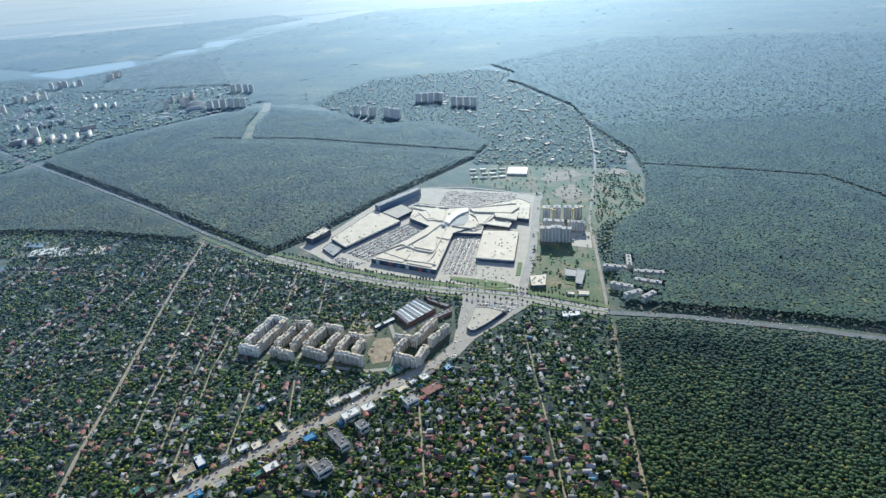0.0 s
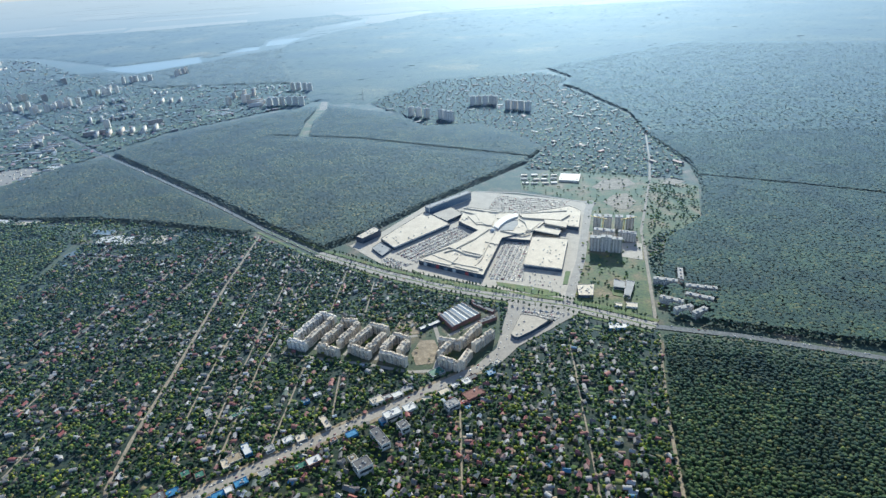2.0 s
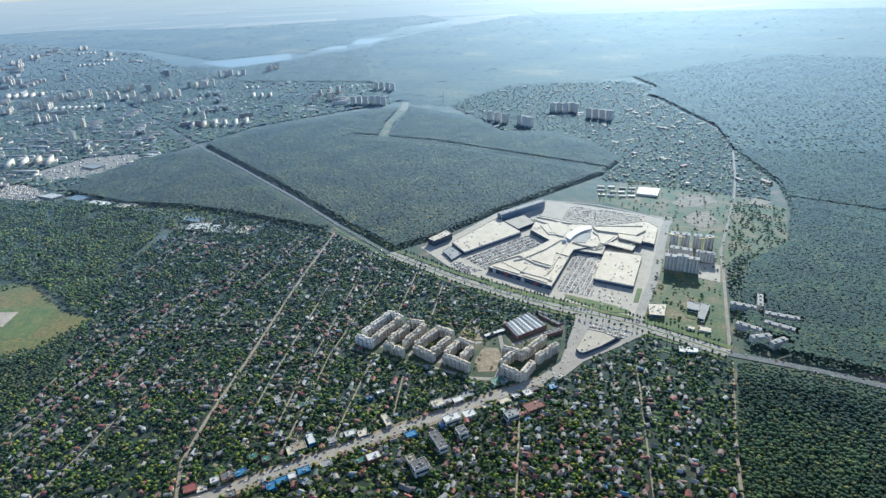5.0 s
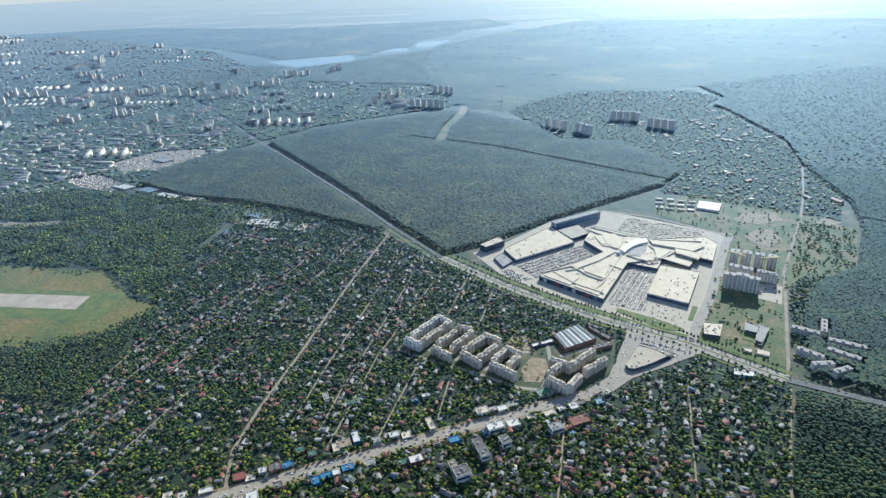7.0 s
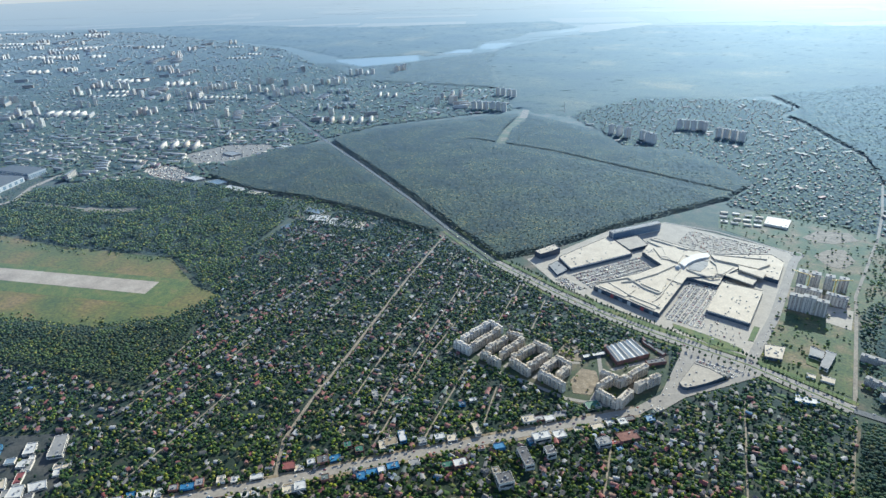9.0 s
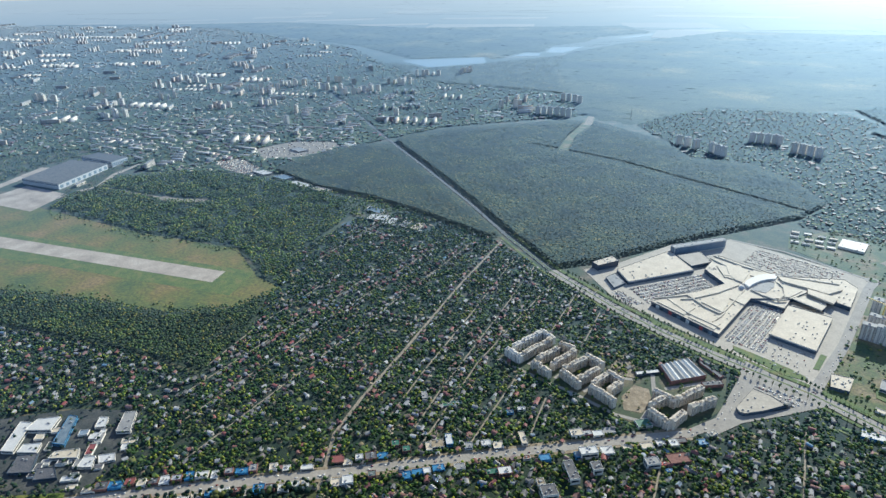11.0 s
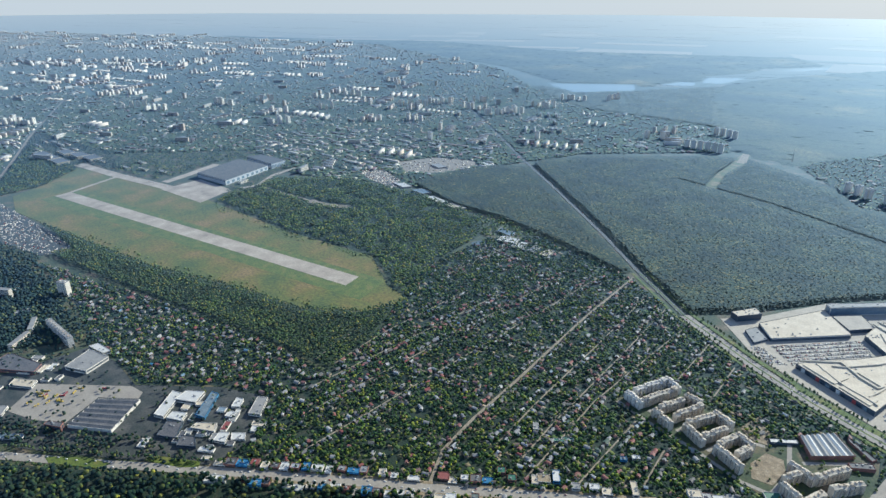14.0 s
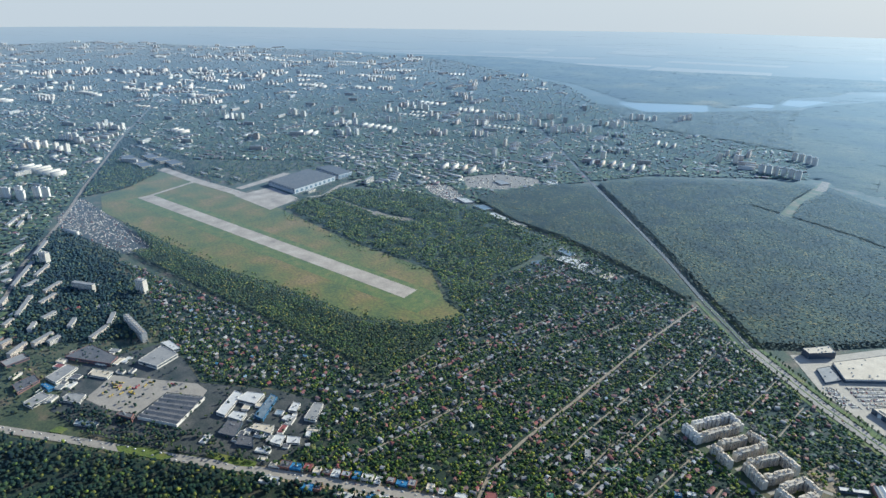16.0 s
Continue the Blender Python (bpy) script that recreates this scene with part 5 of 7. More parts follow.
# the quarters of high-rises over the town: middle, number, way they stand
QUARTERS = [(-4734, 2408, 5, 30), (-4674, 2741, 4, 60), (-3755, 2303, 4, 20), (-4355, 3448, 4, 35), (-3944, 3253, 3, 15), (-3968, 2862, 3, 50), (-3536, 3449, 4, 70), (-3605, 3715, 3, 40), (-3149, 3680, 5, 25), (-2891, 3640, 5, 55), (-2843, 3817, 4, 10), (-4855, 1917, 4, 30), (-5132, 1862, 4, 65), (-4702, 712, 4, 35), (-4940, 995, 5, 35), (-4388, 614, 3, 35), (-3443, 208, 4, 60), (-3362, 311, 4, 60), (-2775, 2911, 1, 20), (-4656, 478, 3, 40), (-2810, 4570, 5, 15), (-2594, 4864, 5, 75), (-4413, 3146, 3, 30), (-4109, 2536, 3, 20), (-3357, 3957, 4, 45), (-2770, 4127, 4, 20), (-3662, 3420, 3, 60), (-3497, 3660, 4, 30)]
slab = tower((-2860, 3731), 30, 52, 15, 34, M["tower_pale"], "long pale slab of flats over the hazy town", "town high-rises")
for cx, cy, n_, t in QUARTERS:
    for i in range(n_):
        o, e = 46 * (i - n_ / 2) + rng.normal(0, 7), rng.normal(0, 26)
        c, s_ = math.cos(radians(t)), math.sin(radians(t))
        copy_thing(slab if (n_ + i) % 4 == 0 else kind, pose((cx + o * c - e * s_) * S, (cy + o * s_ + e * c) * S, 0, 0, 0, t + 90 * int(rng.integers(0, 2))))
for q in ([(-4000, 800), (-3640, 800), (-3560, 1120), (-3900, 1000)],):
    for i in range(6):
        cx, cy = on(q, (i % 3 + 0.5) / 3, (i // 3 + 0.5) / 2)
        hall("factory_hall", [(cx - 55, cy - 35), (cx + 50, cy - 28), (cx + 46, cy + 36), (cx - 58, cy + 28)], 16, M["wall_pale"], M["roof_dark"], "big grey factory hall with a dark roof", "factory", group="factory halls")

# airfield buildings
def hangar(poly, h, label):
    """A hangar: walls, a shallow ridged roof in bays, and a glazed band over tall doors."""
    cx, cy = centre(poly)
    top = tagged(empty("hangar", (cx, cy, 0)), label, "hangar", "airfield hangars")
    p = [Vector((x - cx, y - cy)) for x, y in poly]
    part("wall", prism([tuple(q) for q in p], 0, h - 1.5), M["white"], top)
    for i in range(9):
        a, b = p[1].lerp(p[2], (i + 0.25) / 9), p[1].lerp(p[2], (i + 0.75) / 9)
        o = Vector(((b - a).y, -(b - a).x)).normalized() * 0.4
        part("side_window", ([(*(a + o), 4), (*(b + o), 4), (*(b + o), h * 0.7), (*(a + o), h * 0.7), (*a, 4), (*b, 4), (*b, h * 0.7), (*a, h * 0.7)], [[0, 1, 2, 3], [3, 2, 6, 7], [0, 3, 7, 4], [2, 1, 5, 6]]), M["skylight"], top)
    n = 10
    for i in range(n):
        a0, a1 = p[0].lerp(p[1], i / n), p[0].lerp(p[1], (i + 1) / n)
        b0, b1 = p[3].lerp(p[2], i / n), p[3].lerp(p[2], (i + 1) / n)
        am, bm_ = (a0 + a1) / 2, (b0 + b1) / 2
        part("roof_bay", ([(*a0, h - 1.4), (*a1, h - 1.4), (*b1, h - 1.4), (*b0, h - 1.4), (*am, h + 3.2), (*bm_, h + 3.2)], [[1, 2, 5, 4], [3, 0, 4, 5], [0, 1, 4], [2, 3, 5]]), M["hangar_roof"], top)
    d = (p[1] - p[0]).normalized()
    s = Vector((d.y, -d.x)) * 0.5
    L = (p[1] - p[0]).length
    for i in range(8):
        a = p[0] + d * (L * (i + 0.06) / 8) + s
        b = p[0] + d * (L * (i + 0.94) / 8) + s
        part("door_leaf", ([(*a, 0), (*b, 0), (*b, h * 0.62), (*a, h * 0.62), (*(a - s), 0), (*(b - s), 0), (*(b - s), h * 0.62), (*(a - s), h * 0.62)], [[0, 1, 2, 3], [3, 2, 6, 7], [0, 3, 7, 4], [2, 1, 5, 6]]), M["white"], top)
        part("window_band", ([(*a, h * 0.66), (*b, h * 0.66), (*b, h * 0.8), (*a, h * 0.8), (*(a - s), h * 0.66), (*(b - s), h * 0.66), (*(b - s), h * 0.8), (*(a - s), h * 0.8)], [[0, 1, 2, 3], [3, 2, 6, 7], [0, 3, 7, 4], [2, 1, 5, 6]]), M["glass"], top)
    return top


hangar([(-2902, 1262), (-2674, 1292), (-2771, 1580), (-3000, 1540)], 24, "huge old aircraft hangar with a grey ridged roof")
hangar([(-2997, 1592), (-2775, 1604), (-2790, 1698), (-2990, 1672)], 27, "second large hangar with white striped roof")
hall("airfield_workshop", [(-2655, 1345), (-2635, 1348), (-2655, 1400), (-2675, 1396)], 12, M["wall_pale"], M["roof_grey"], "pale workshop leaning on the hangar", "workshop")
for i, (x, y) in enumerate(((-3330, 1080), (-3230, 1130), (-3120, 1180), (-3380, 1180), (-3560, 1040))):
    hall("airfield_building", [(x - 35, y - 12), (x + 35, y - 4), (x + 33, y + 14), (x - 37, y + 6)], 8, M["wall_pale"], M["roof_grey"], "low grey airfield building among trees", "airfield building", group="airfield buildings")


def mast(at, h, label):
    top = tagged(empty("lattice_mast", (*at, 0)), label, "mast", "masts")
    for k in range(4):
        a = 2.0 if h > 60 else 1.4
        x, y = (a, a, -a, -a)[k], (a, -a, -a, a)[k]
        part("leg", ([(x - 0.3, y - 0.3, 0), (x + 0.3, y - 0.3, 0), (x + 0.3, y + 0.3, 0), (x - 0.3, y + 0.3, 0), (x * 0.2 - 0.2, y * 0.2 - 0.2, h), (x * 0.2 + 0.2, y * 0.2 - 0.2, h), (x * 0.2 + 0.2, y * 0.2 + 0.2, h), (x * 0.2 - 0.2, y * 0.2 + 0.2, h)], [[0, 1, 5, 4], [1, 2, 6, 5], [2, 3, 7, 6], [3, 0, 4, 7], [4, 5, 6, 7]]), M["metal"], top)
    for j in range(1, 8):
        z = h * j / 8
        a = (2.0 if h > 60 else 1.4) * (1 - 0.8 * j / 8)
        part("brace", box_mesh(-a, -a, z, a, a, z + 0.8), M["red"] if j % 2 else M["white"], top)


mast((-855, 3661), 75, "red and white lattice mast beyond the forest")
mast((-2330, 1560), 45, "steel lattice mast in the young wood")
chim = tagged(empty("chimney", (-2933, 2765, 0)), "tall white chimney in the town", "chimney")
cv = [(r * math.cos(k * math.pi / 6), r * math.sin(k * math.pi / 6), z) for z, r in ((0, 4), (70, 2.2)) for k in range(12)]
part("shaft", (cv, [[k, (k + 1) % 12, 12 + (k + 1) % 12, 12 + k] for k in range(12)] + [list(range(12, 24))]), M["white"], chim)
part("rim", ([(2.6 * math.cos(k * math.pi / 6), 2.6 * math.sin(k * math.pi / 6), z) for z in (66, 70.5) for k in range(12)], [[k, (k + 1) % 12, 12 + (k + 1) % 12, 12 + k] for k in range(12)] + [list(range(12, 24))]), M["red"], chim)

# depots and workshops along the avenue
hall("bus_garage", [(-1291, 184), (-1340, 263), (-1270, 327), (-1207, 242)], 9, M["wall_pale"], M["roof_dark"], "bus garage with a dark ridged roof", "garage", ridge=(M["roof_dark"], 6))
DEP = "depot buildings"
for poly, h, w, r, label in (
    ([(-1196, 326), (-1250, 392), (-1226, 402), (-1173, 337)], 9, "wall_pale", "white", "long workshop with a white metal roof"),
    ([(-1214, 381), (-1226, 413), (-1192, 441), (-1169, 408)], 10, "wall_pale", "white", "broad workshop with a white roof"),
    ([(-1131, 388), (-1183, 454), (-1164, 460), (-1106, 397)], 8, "blue", "skylight", "long shed with a pale blue roof"),
    ([(-1126, 302), (-1155, 337), (-1128, 360), (-1090, 325)], 7, "wall_dark", "roof_dark", "low depot with a dark roof"),
    ([(-1166, 340), (-1177, 359), (-1150, 379), (-1132, 358)], 8, "wall_pale", "white", "workshop with a white roof"),
    ([(-1097, 361), (-1103, 378), (-1070, 407), (-1049, 390)], 8, "wall_pale", "roof_white", "depot store with a pale flat roof"),
    ([(-1067, 316), (-1089, 337), (-1065, 355), (-1034, 342)], 7, "wall_dark", "roof_dark", "workshop with a dark flat roof"),
    ([(-1028, 375), (-1041, 397), (-1024, 411), (-1004, 389)], 7, "wall_pale", "white", "small depot with a white roof"),
    ([(-1022, 414), (-1000, 434), (-984, 423), (-1003, 402)], 6, "wall_pale", "white", "small depot with a white roof"),
    ([(-1102, 457), (-1123, 482), (-1107, 491), (-1086, 470)], 7, "wall_pale", "white", "small depot store with a white roof"),
    ([(-1051, 470), (-1088, 515), (-1070, 530), (-1028, 486)], 9, "wall_pale", "roof_grey", "pale office and store with a grey roof"),
    ([(-1083, 431), (-1094, 447), (-1075, 457), (-1065, 441)], 6, "wall_pale", "white", "small white-roofed depot building"),
    ([(-1531, 252), (-1571, 322), (-1500, 342), (-1473, 281)], 12, "wall_pale", "roof_grey", "large warehouse with a grey roof"),
    ([(-1592, 326), (-1589, 349), (-1528, 358), (-1530, 340)], 10, "wall_pale", "white", "white-roofed wing of a large warehouse"),
    ([(-1674, 111), (-1702, 177), (-1588, 217), (-1561, 194)], 10, "brick", "roof_dark", "long brick factory hall"),
    ([(-1601, 55), (-1631, 108), (-1600, 126), (-1558, 70)], 8, "wall_pale", "roof_grey", "grey workshop in a yard"),
    ([(-1550, 138), (-1569, 155), (-1524, 190), (-1502, 172)], 7, "wall_pale", "roof_white", "low pale workshop in a yard"),
    ([(-1474, 63), (-1492, 84), (-1460, 116), (-1433, 96)], 7, "wall_pale", "roof_grey", "low office beside a yard"),
    ([(-1616, -13), (-1633, 36), (-1596, 42), (-1567, -8)], 8, "brick", "roof_dark", "brick workshop with a dark roof"),
    ([(-1515, -4), (-1538, 36), (-1505, 50), (-1483, 8)], 7, "wall_pale", "roof_grey", "low grey workshop in a yard"),
    ([(-1358, 70), (-1372, 78), (-1329, 115), (-1316, 106)], 5, "wall_pale", "skylight", "low greenish shop among trees"),
    ([(-1753, -21), (-1765, 30), (-1731, 40), (-1719, -13)], 8, "brick", "roof_grey", "long brick workshop beside trees"),
    ([(-1574, 41), (-1570, 52), (-1539, 65), (-1535, 50)], 8, "blue", "blue", "bright blue arched metal shed"),
    ([(-1323, 149), (-1328, 158), (-1299, 180), (-1286, 171)], 14, "brick", "roof_dark", "four-storey brick office of the depot"),
    ([(-1300, 1640), (-1310, 1690), (-1240, 1705), (-1225, 1655)], 7, "wall_pale", "white", "pale sheds at the forest edge"),
    ([(-2121, 1862), (-2097, 1905), (-2010, 1885), (-2030, 1845)], 8, "wall_pale", "white", "long white-roofed shed beside the forest"),
    ([(-1975, 1845), (-1950, 1893), (-1880, 1885), (-1895, 1838)], 8, "wall_pale", "skylight", "long shed with a pale blue roof"),
    ([(-1850, 1815), (-1838, 1850), (-1735, 1838), (-1745, 1800)], 8, "wall_pale", "white", "long white-roofed shed beside the forest"),
    ([(-1715, 1798), (-1705, 1835), (-1620, 1832), (-1630, 1795)], 8, "wall_pale", "roof_white", "long pale-roofed shed beside the forest"),
    ([(-2230, 2230), (-2210, 2280), (-2130, 2260), (-2150, 2210)], 8, "wall_pale", "roof_grey", "low hall in a sandy lorry yard"),
    ([(-2060, 2430), (-2050, 2465), (-1960, 2455), (-1965, 2420)], 8, "wall_pale", "white", "long white-roofed shed beside the lorry yard"),
    ([(-1110, 1640), (-1110, 1700), (-1080, 1700), (-1075, 1640)], 6, "wall_pale", "roof_white", "pale sheds at the forest edge"),
    ([(-1160, 1640), (-1165, 1700), (-1140, 1700), (-1130, 1640)], 6, "wall_pale", "roof_grey", "grey sheds at the forest edge"),
    ([(-1360, 1715), (-1365, 1750), (-1290, 1745), (-1285, 1705)], 7, "wall_pale", "skylight", "pale sheds at the forest edge"),
    ([(-1215, 1630), (-1220, 1690), (-1195, 1700), (-1180, 1640)], 6, "wall_pale", "white", "pale sheds at the forest edge"),
):
    hall("depot_building", poly, h, M[w], M[r], label, "depot", units=2, band=(M["glass"], h * 0.45, h * 0.75), group=DEP)

for u in range(46):
    cx, cy = on([(-1130, 240), (-1230, 400), (-1010, 480), (-975, 350)] if u < 22 else [(-1720, -60), (-1680, 240), (-1500, 230), (-1480, 20)], rng.uniform(0, 1), rng.uniform(0, 1))
    w, d, t = rng.uniform(6, 17), rng.uniform(5, 9), radians(38 + 90 * (u % 2))
    c, s = math.cos(t), math.sin(t)
    hall("shed", [(cx + a * w * c - b * d * s, cy + a * w * s + b * d * c) for a, b in ((-1, -1), (1, -1), (1, 1), (-1, 1))], rng.uniform(4, 6), M["wall_pale"], M[("roof_grey", "white", "roof_dark", "house_roof_one", "roof_white")[u % 5]], "small shed with a %s roof in a depot yard" % ("grey", "white", "dark", "tinted", "pale")[u % 5], "shed", group="depot sheds")


def vehicle(name, L, w, h, body, label, category, group):
    """A vehicle: body, glazed cabin, four wheels."""
    top = tagged(empty(name, (0, 0, -60)), label, category, group)
    b = h * 0.55
    part("body", ([(-L / 2, -w / 2, 0.35), (L / 2, -w / 2, 0.35), (L / 2, w / 2, 0.35), (-L / 2, w / 2, 0.35), (-L / 2, -w / 2, b), (L / 2, -w / 2, b * 0.92), (L / 2, w / 2, b * 0.92), (-L / 2, w / 2, b)], [[0, 3, 2, 1], [4, 5, 6, 7], [0, 1, 5, 4], [1, 2, 6, 5], [2, 3, 7, 6], [3, 0, 4, 7]]), body, top)
    part("cabin", ([(-L * 0.42, -w * 0.46, b), (L * 0.2, -w * 0.46, b * 0.95), (L * 0.2, w * 0.46, b * 0.95), (-L * 0.42, w * 0.46, b), (-L * 0.32, -w * 0.4, h), (L * 0.06, -w * 0.4, h), (L * 0.06, w * 0.4, h), (-L * 0.32, w * 0.4, h)], [[0, 1, 5, 4], [1, 2, 6, 5], [2, 3, 7, 6], [3, 0, 4, 7], [4, 5, 6, 7]]), M["glass"], top)
    return top


def bus(at, turn, mat, label):
    top = tagged(empty("bus", (*at, 1.1), turn), label, "bus", "parked buses")
    part("body", box_mesh(-6, -1.3, 0.5, 6, 1.3, 3.1), mat, top)
    part("window_band", box_mesh(-5.9, -1.33, 1.7, 5.9, 1.33, 2.5), M["glass"], top)
    part("roof_hatch", box_mesh(-1, -0.6, 3.1, 1, 0.6, 3.3), M["white"], top)
    part("axle", box_mesh(-4.2, -1.2, 0, -3.2, 1.2, 0.5), M["roof_dark"], top)
    part("axle", box_mesh(3.2, -1.2, 0, 4.2, 1.2, 0.5), M["roof_dark"], top)


for i in range(18):
    u, v = rng.uniform(0, 1), rng.uniform(0, 1)
    p = on([(-1440, 120), (-1505, 185), (-1360, 310), (-1365, 270)], u, v)
    bus(p, rng.uniform(20, 60) + 90 * (i % 2), M["yellow"] if i % 5 else M["red"], "yellow city bus in the depot yard" if i % 5 else "red bus in the depot yard")

# shops along the avenue
SH = "shops along the avenue"
ROOF_WORDS = {"green": "a green metal", "white": "a white", "skylight": "a pale blue", "blue": "a bright blue", "roof_grey": "a grey", "red": "a red", "roof_dark": "a dark", "brick": "a brown", "sand": "a sandy", "roof_white": "a pale"}
SHOPS = [
    (-143, 1012, 30, 22, 6, 'wall_pale', 'green'),
    (-375, 934, 16, 10, 6, 'wall_pale', 'white'),
    (-391, 913, 14, 10, 6, 'blue', 'skylight'),
    (-31, 1013, 18, 15, 6, 'blue', 'blue'),
    (-102, 907, 26, 18, 14, 'wall_pale', 'roof_grey'),
    (-83, 919, 14, 10, 6, 'brick', 'red'),
    (-71, 907, 12, 8, 5, 'blue', 'blue'),
    (-212, 874, 34, 18, 16, 'wall_pale', 'white'),
    (-227, 862, 15, 14, 8, 'blue', 'skylight'),
    (-187, 843, 18, 20, 16, 'wall_pale', 'roof_dark'),
    (-63, 944, 40, 24, 8, 'brick', 'brick'),
    (-224, 812, 18, 46, 15, 'wall_pale', 'roof_dark'),
    (-241, 745, 28, 24, 18, 'wall_pale', 'roof_dark'),
    (-263, 762, 14, 14, 12, 'flat_cream', 'sand'),
    (-330, 757, 26, 18, 10, 'brick', 'white'),
    (-350, 746, 24, 14, 7, 'brick', 'green'),
    (-460, 779, 14, 30, 8, 'blue', 'white'),
    (-474, 757, 26, 20, 8, 'flat_cream', 'sand'),
    (-484, 743, 12, 22, 8, 'wall_pale', 'roof_white'),
    (-419, 783, 16, 14, 8, 'wall_pale', 'roof_grey'),
    (-515, 872, 24, 8, 4, 'wall_pale', 'green'),
    (-504, 887, 24, 8, 4, 'wall_pale', 'green'),
    (-519, 718, 16, 16, 7, 'brick', 'green'),
    (-546, 720, 16, 16, 7, 'brick', 'green'),
    (-408, 727, 20, 14, 7, 'wall_pale', 'roof_grey'),
    (-310, 810, 14, 10, 6, 'flat_cream', 'brick'),
    (-573, 871, 12, 22, 8, 'wall_pale', 'roof_grey'),
    (-328, 842, 12, 34, 9, 'flat_cream', 'roof_white'),
]
c38, s38 = math.cos(radians(38)), math.sin(radians(38))
for x0, y0, w_, d_, h_, wall_, roof_ in SHOPS:
    off = (y0 - 840) * c38 - (x0 + 303) * s38          # the avenue runs here in one straight line
    push = math.copysign(max(abs(off), 13 + d_ / 2), off) - off
    x0, y0 = x0 - push * s38, y0 + push * c38
    q = [(x0 + (i * w_ * c38 - j * d_ * s38) / 2, y0 + (i * w_ * s38 + j * d_ * c38) / 2) for i, j in ((-1, -1), (1, -1), (1, 1), (-1, 1))]
    hall("shop_building", q, h_, M[wall_], M[roof_], "%s building with %s roof beside the avenue" % ("tall" if h_ > 11 else "low", ROOF_WORDS[roof_]), "shop", band=(M["glass"], h_ * 0.4, h_ * 0.7), units=3 if h_ > 8 else 1, group=SH)
    KEEP_OFF.append(q)
pts = [Vector(q) for q in AVENUE]
run = 0
for i, (a, b) in enumerate(zip(pts[2:9], pts[3:10])):
    d = (b - a).normalized()
    s = Vector((-d.y, d.x))
    u = 8.0
    while u < (b - a).length - 8:
        for side in (-1, 1):
            if rng.uniform() < (0.85 if i > 4 else 0.55):
                w_, d_, h_ = rng.uniform(12, 26), rng.uniform(11, 20), rng.uniform(4, 11)
                c = a + d * u + s * side * (12 + d_ / 2 + rng.uniform(0, 9))
                q = [c - d * w_ / 2 - s * d_ / 2, c + d * w_ / 2 - s * d_ / 2, c + d * w_ / 2 + s * d_ / 2, c - d * w_ / 2 + s * d_ / 2]
                if not inside(np.array([c.x]), np.array([c.y]), FLATS)[0] and min(math.hypot(c.x - e[0], c.y - e[1]) for e in SHOPS) > 32:
                    k = int(rng.integers(0, 7))
                    hall("shop_building", [tuple(t) for t in q], h_, M[["wall_pale", "brick", "flat_cream", "wall_pale", "wall_pale", "brick", "blue"][k]], M[["roof_grey", "roof_dark", "white", "white", "roof_white", "house_roof_one", "blue"][k]], "roadside shop with %s roof" % ["a grey", "a dark", "a white", "a white", "a pale", "a tinted", "a blue"][k], "shop", band=(M["glass"], 1, 3), units=int(rng.integers(0, 4)), group=SH)
                    KEEP_OFF.append([tuple(t) for t in q])
        u += rng.uniform(17, 25)

# the estate of five-storey slabs among tall trees
for i, ln in enumerate([((-1730, 184), (-1777, 237)), ((-1794, 57), (-1831, 109)), ((-1779, 91), (-1797, 121)), ((-1842, -11), (-1860, 14)), ((-1768, -1), (-1813, 43)), ((-1785, 243), (-1851, 273)), ((-1838, 152), (-1883, 176)), ((-1889, 63), (-1928, 82)), ((-1962, 9), (-1992, 36)), ((-2009, 49), (-2134, 102)), ((-2060, 114), (-2105, 164)), ((-2146, 139), (-2195, 195)), ((-2222, 92), (-2258, 138)), ((-2252, 68), (-2443, 152)), ((-2299, 137), (-2381, 189)), ((-2455, 56), (-2486, 90)), ((-2576, 95), (-2655, 150)), ((-2517, 170), (-2648, 226)), ((-2952, 134), (-3030, 176)), ((-2911, 164), (-2978, 193)), ((-2125, 20), (-2169, 40)), ((-1942, 103), (-1967, 140))]):
    flats(ln, 12, 15, M["flat_one"], "pale five-storey slab of flats among tall trees", 5, False, "apartment_block", "estate slabs", False)
flats([(-1784, 290), (-1635, 299)], 14, 28, M["flat_one"], "long grey nine-storey slab of flats", 9, False, "apartment_block", "estate slabs", True)
for a, b in ((-2424, 188), (-1969, 385)):
    flats([(a - 14, b - 8), (a + 14, b + 8)], 18, 46, M["flat_white"], "tall pale tower of flats beside gardens", 15, True, "apartment_block", "estate towers")
flat("sports_field", [(-2098, 336), (-2076, 392), (-2015, 397), (-2007, 326)], 0.9, M["lawn"], "green sports field among the flats")
for a, b, w_, r_ in (((-2123, 236), (-2110, 300), "wall_pale", "white"), ((-1940, 245), (-1931, 281), "wall_pale", "roof_grey"), ((-1984, 167), (-1968, 204), "brick", "red")):
    d = (Vector(b) - Vector(a)).normalized() * 9
    hall("low_hall", [(a[0] + d.y, a[1] - d.x), (b[0] + d.y, b[1] - d.x), (b[0] - d.y, b[1] + d.x), (a[0] - d.y, a[1] + d.x)], 8, M[w_], M[r_], "long low hall among the flats", "hall", group="estate halls")

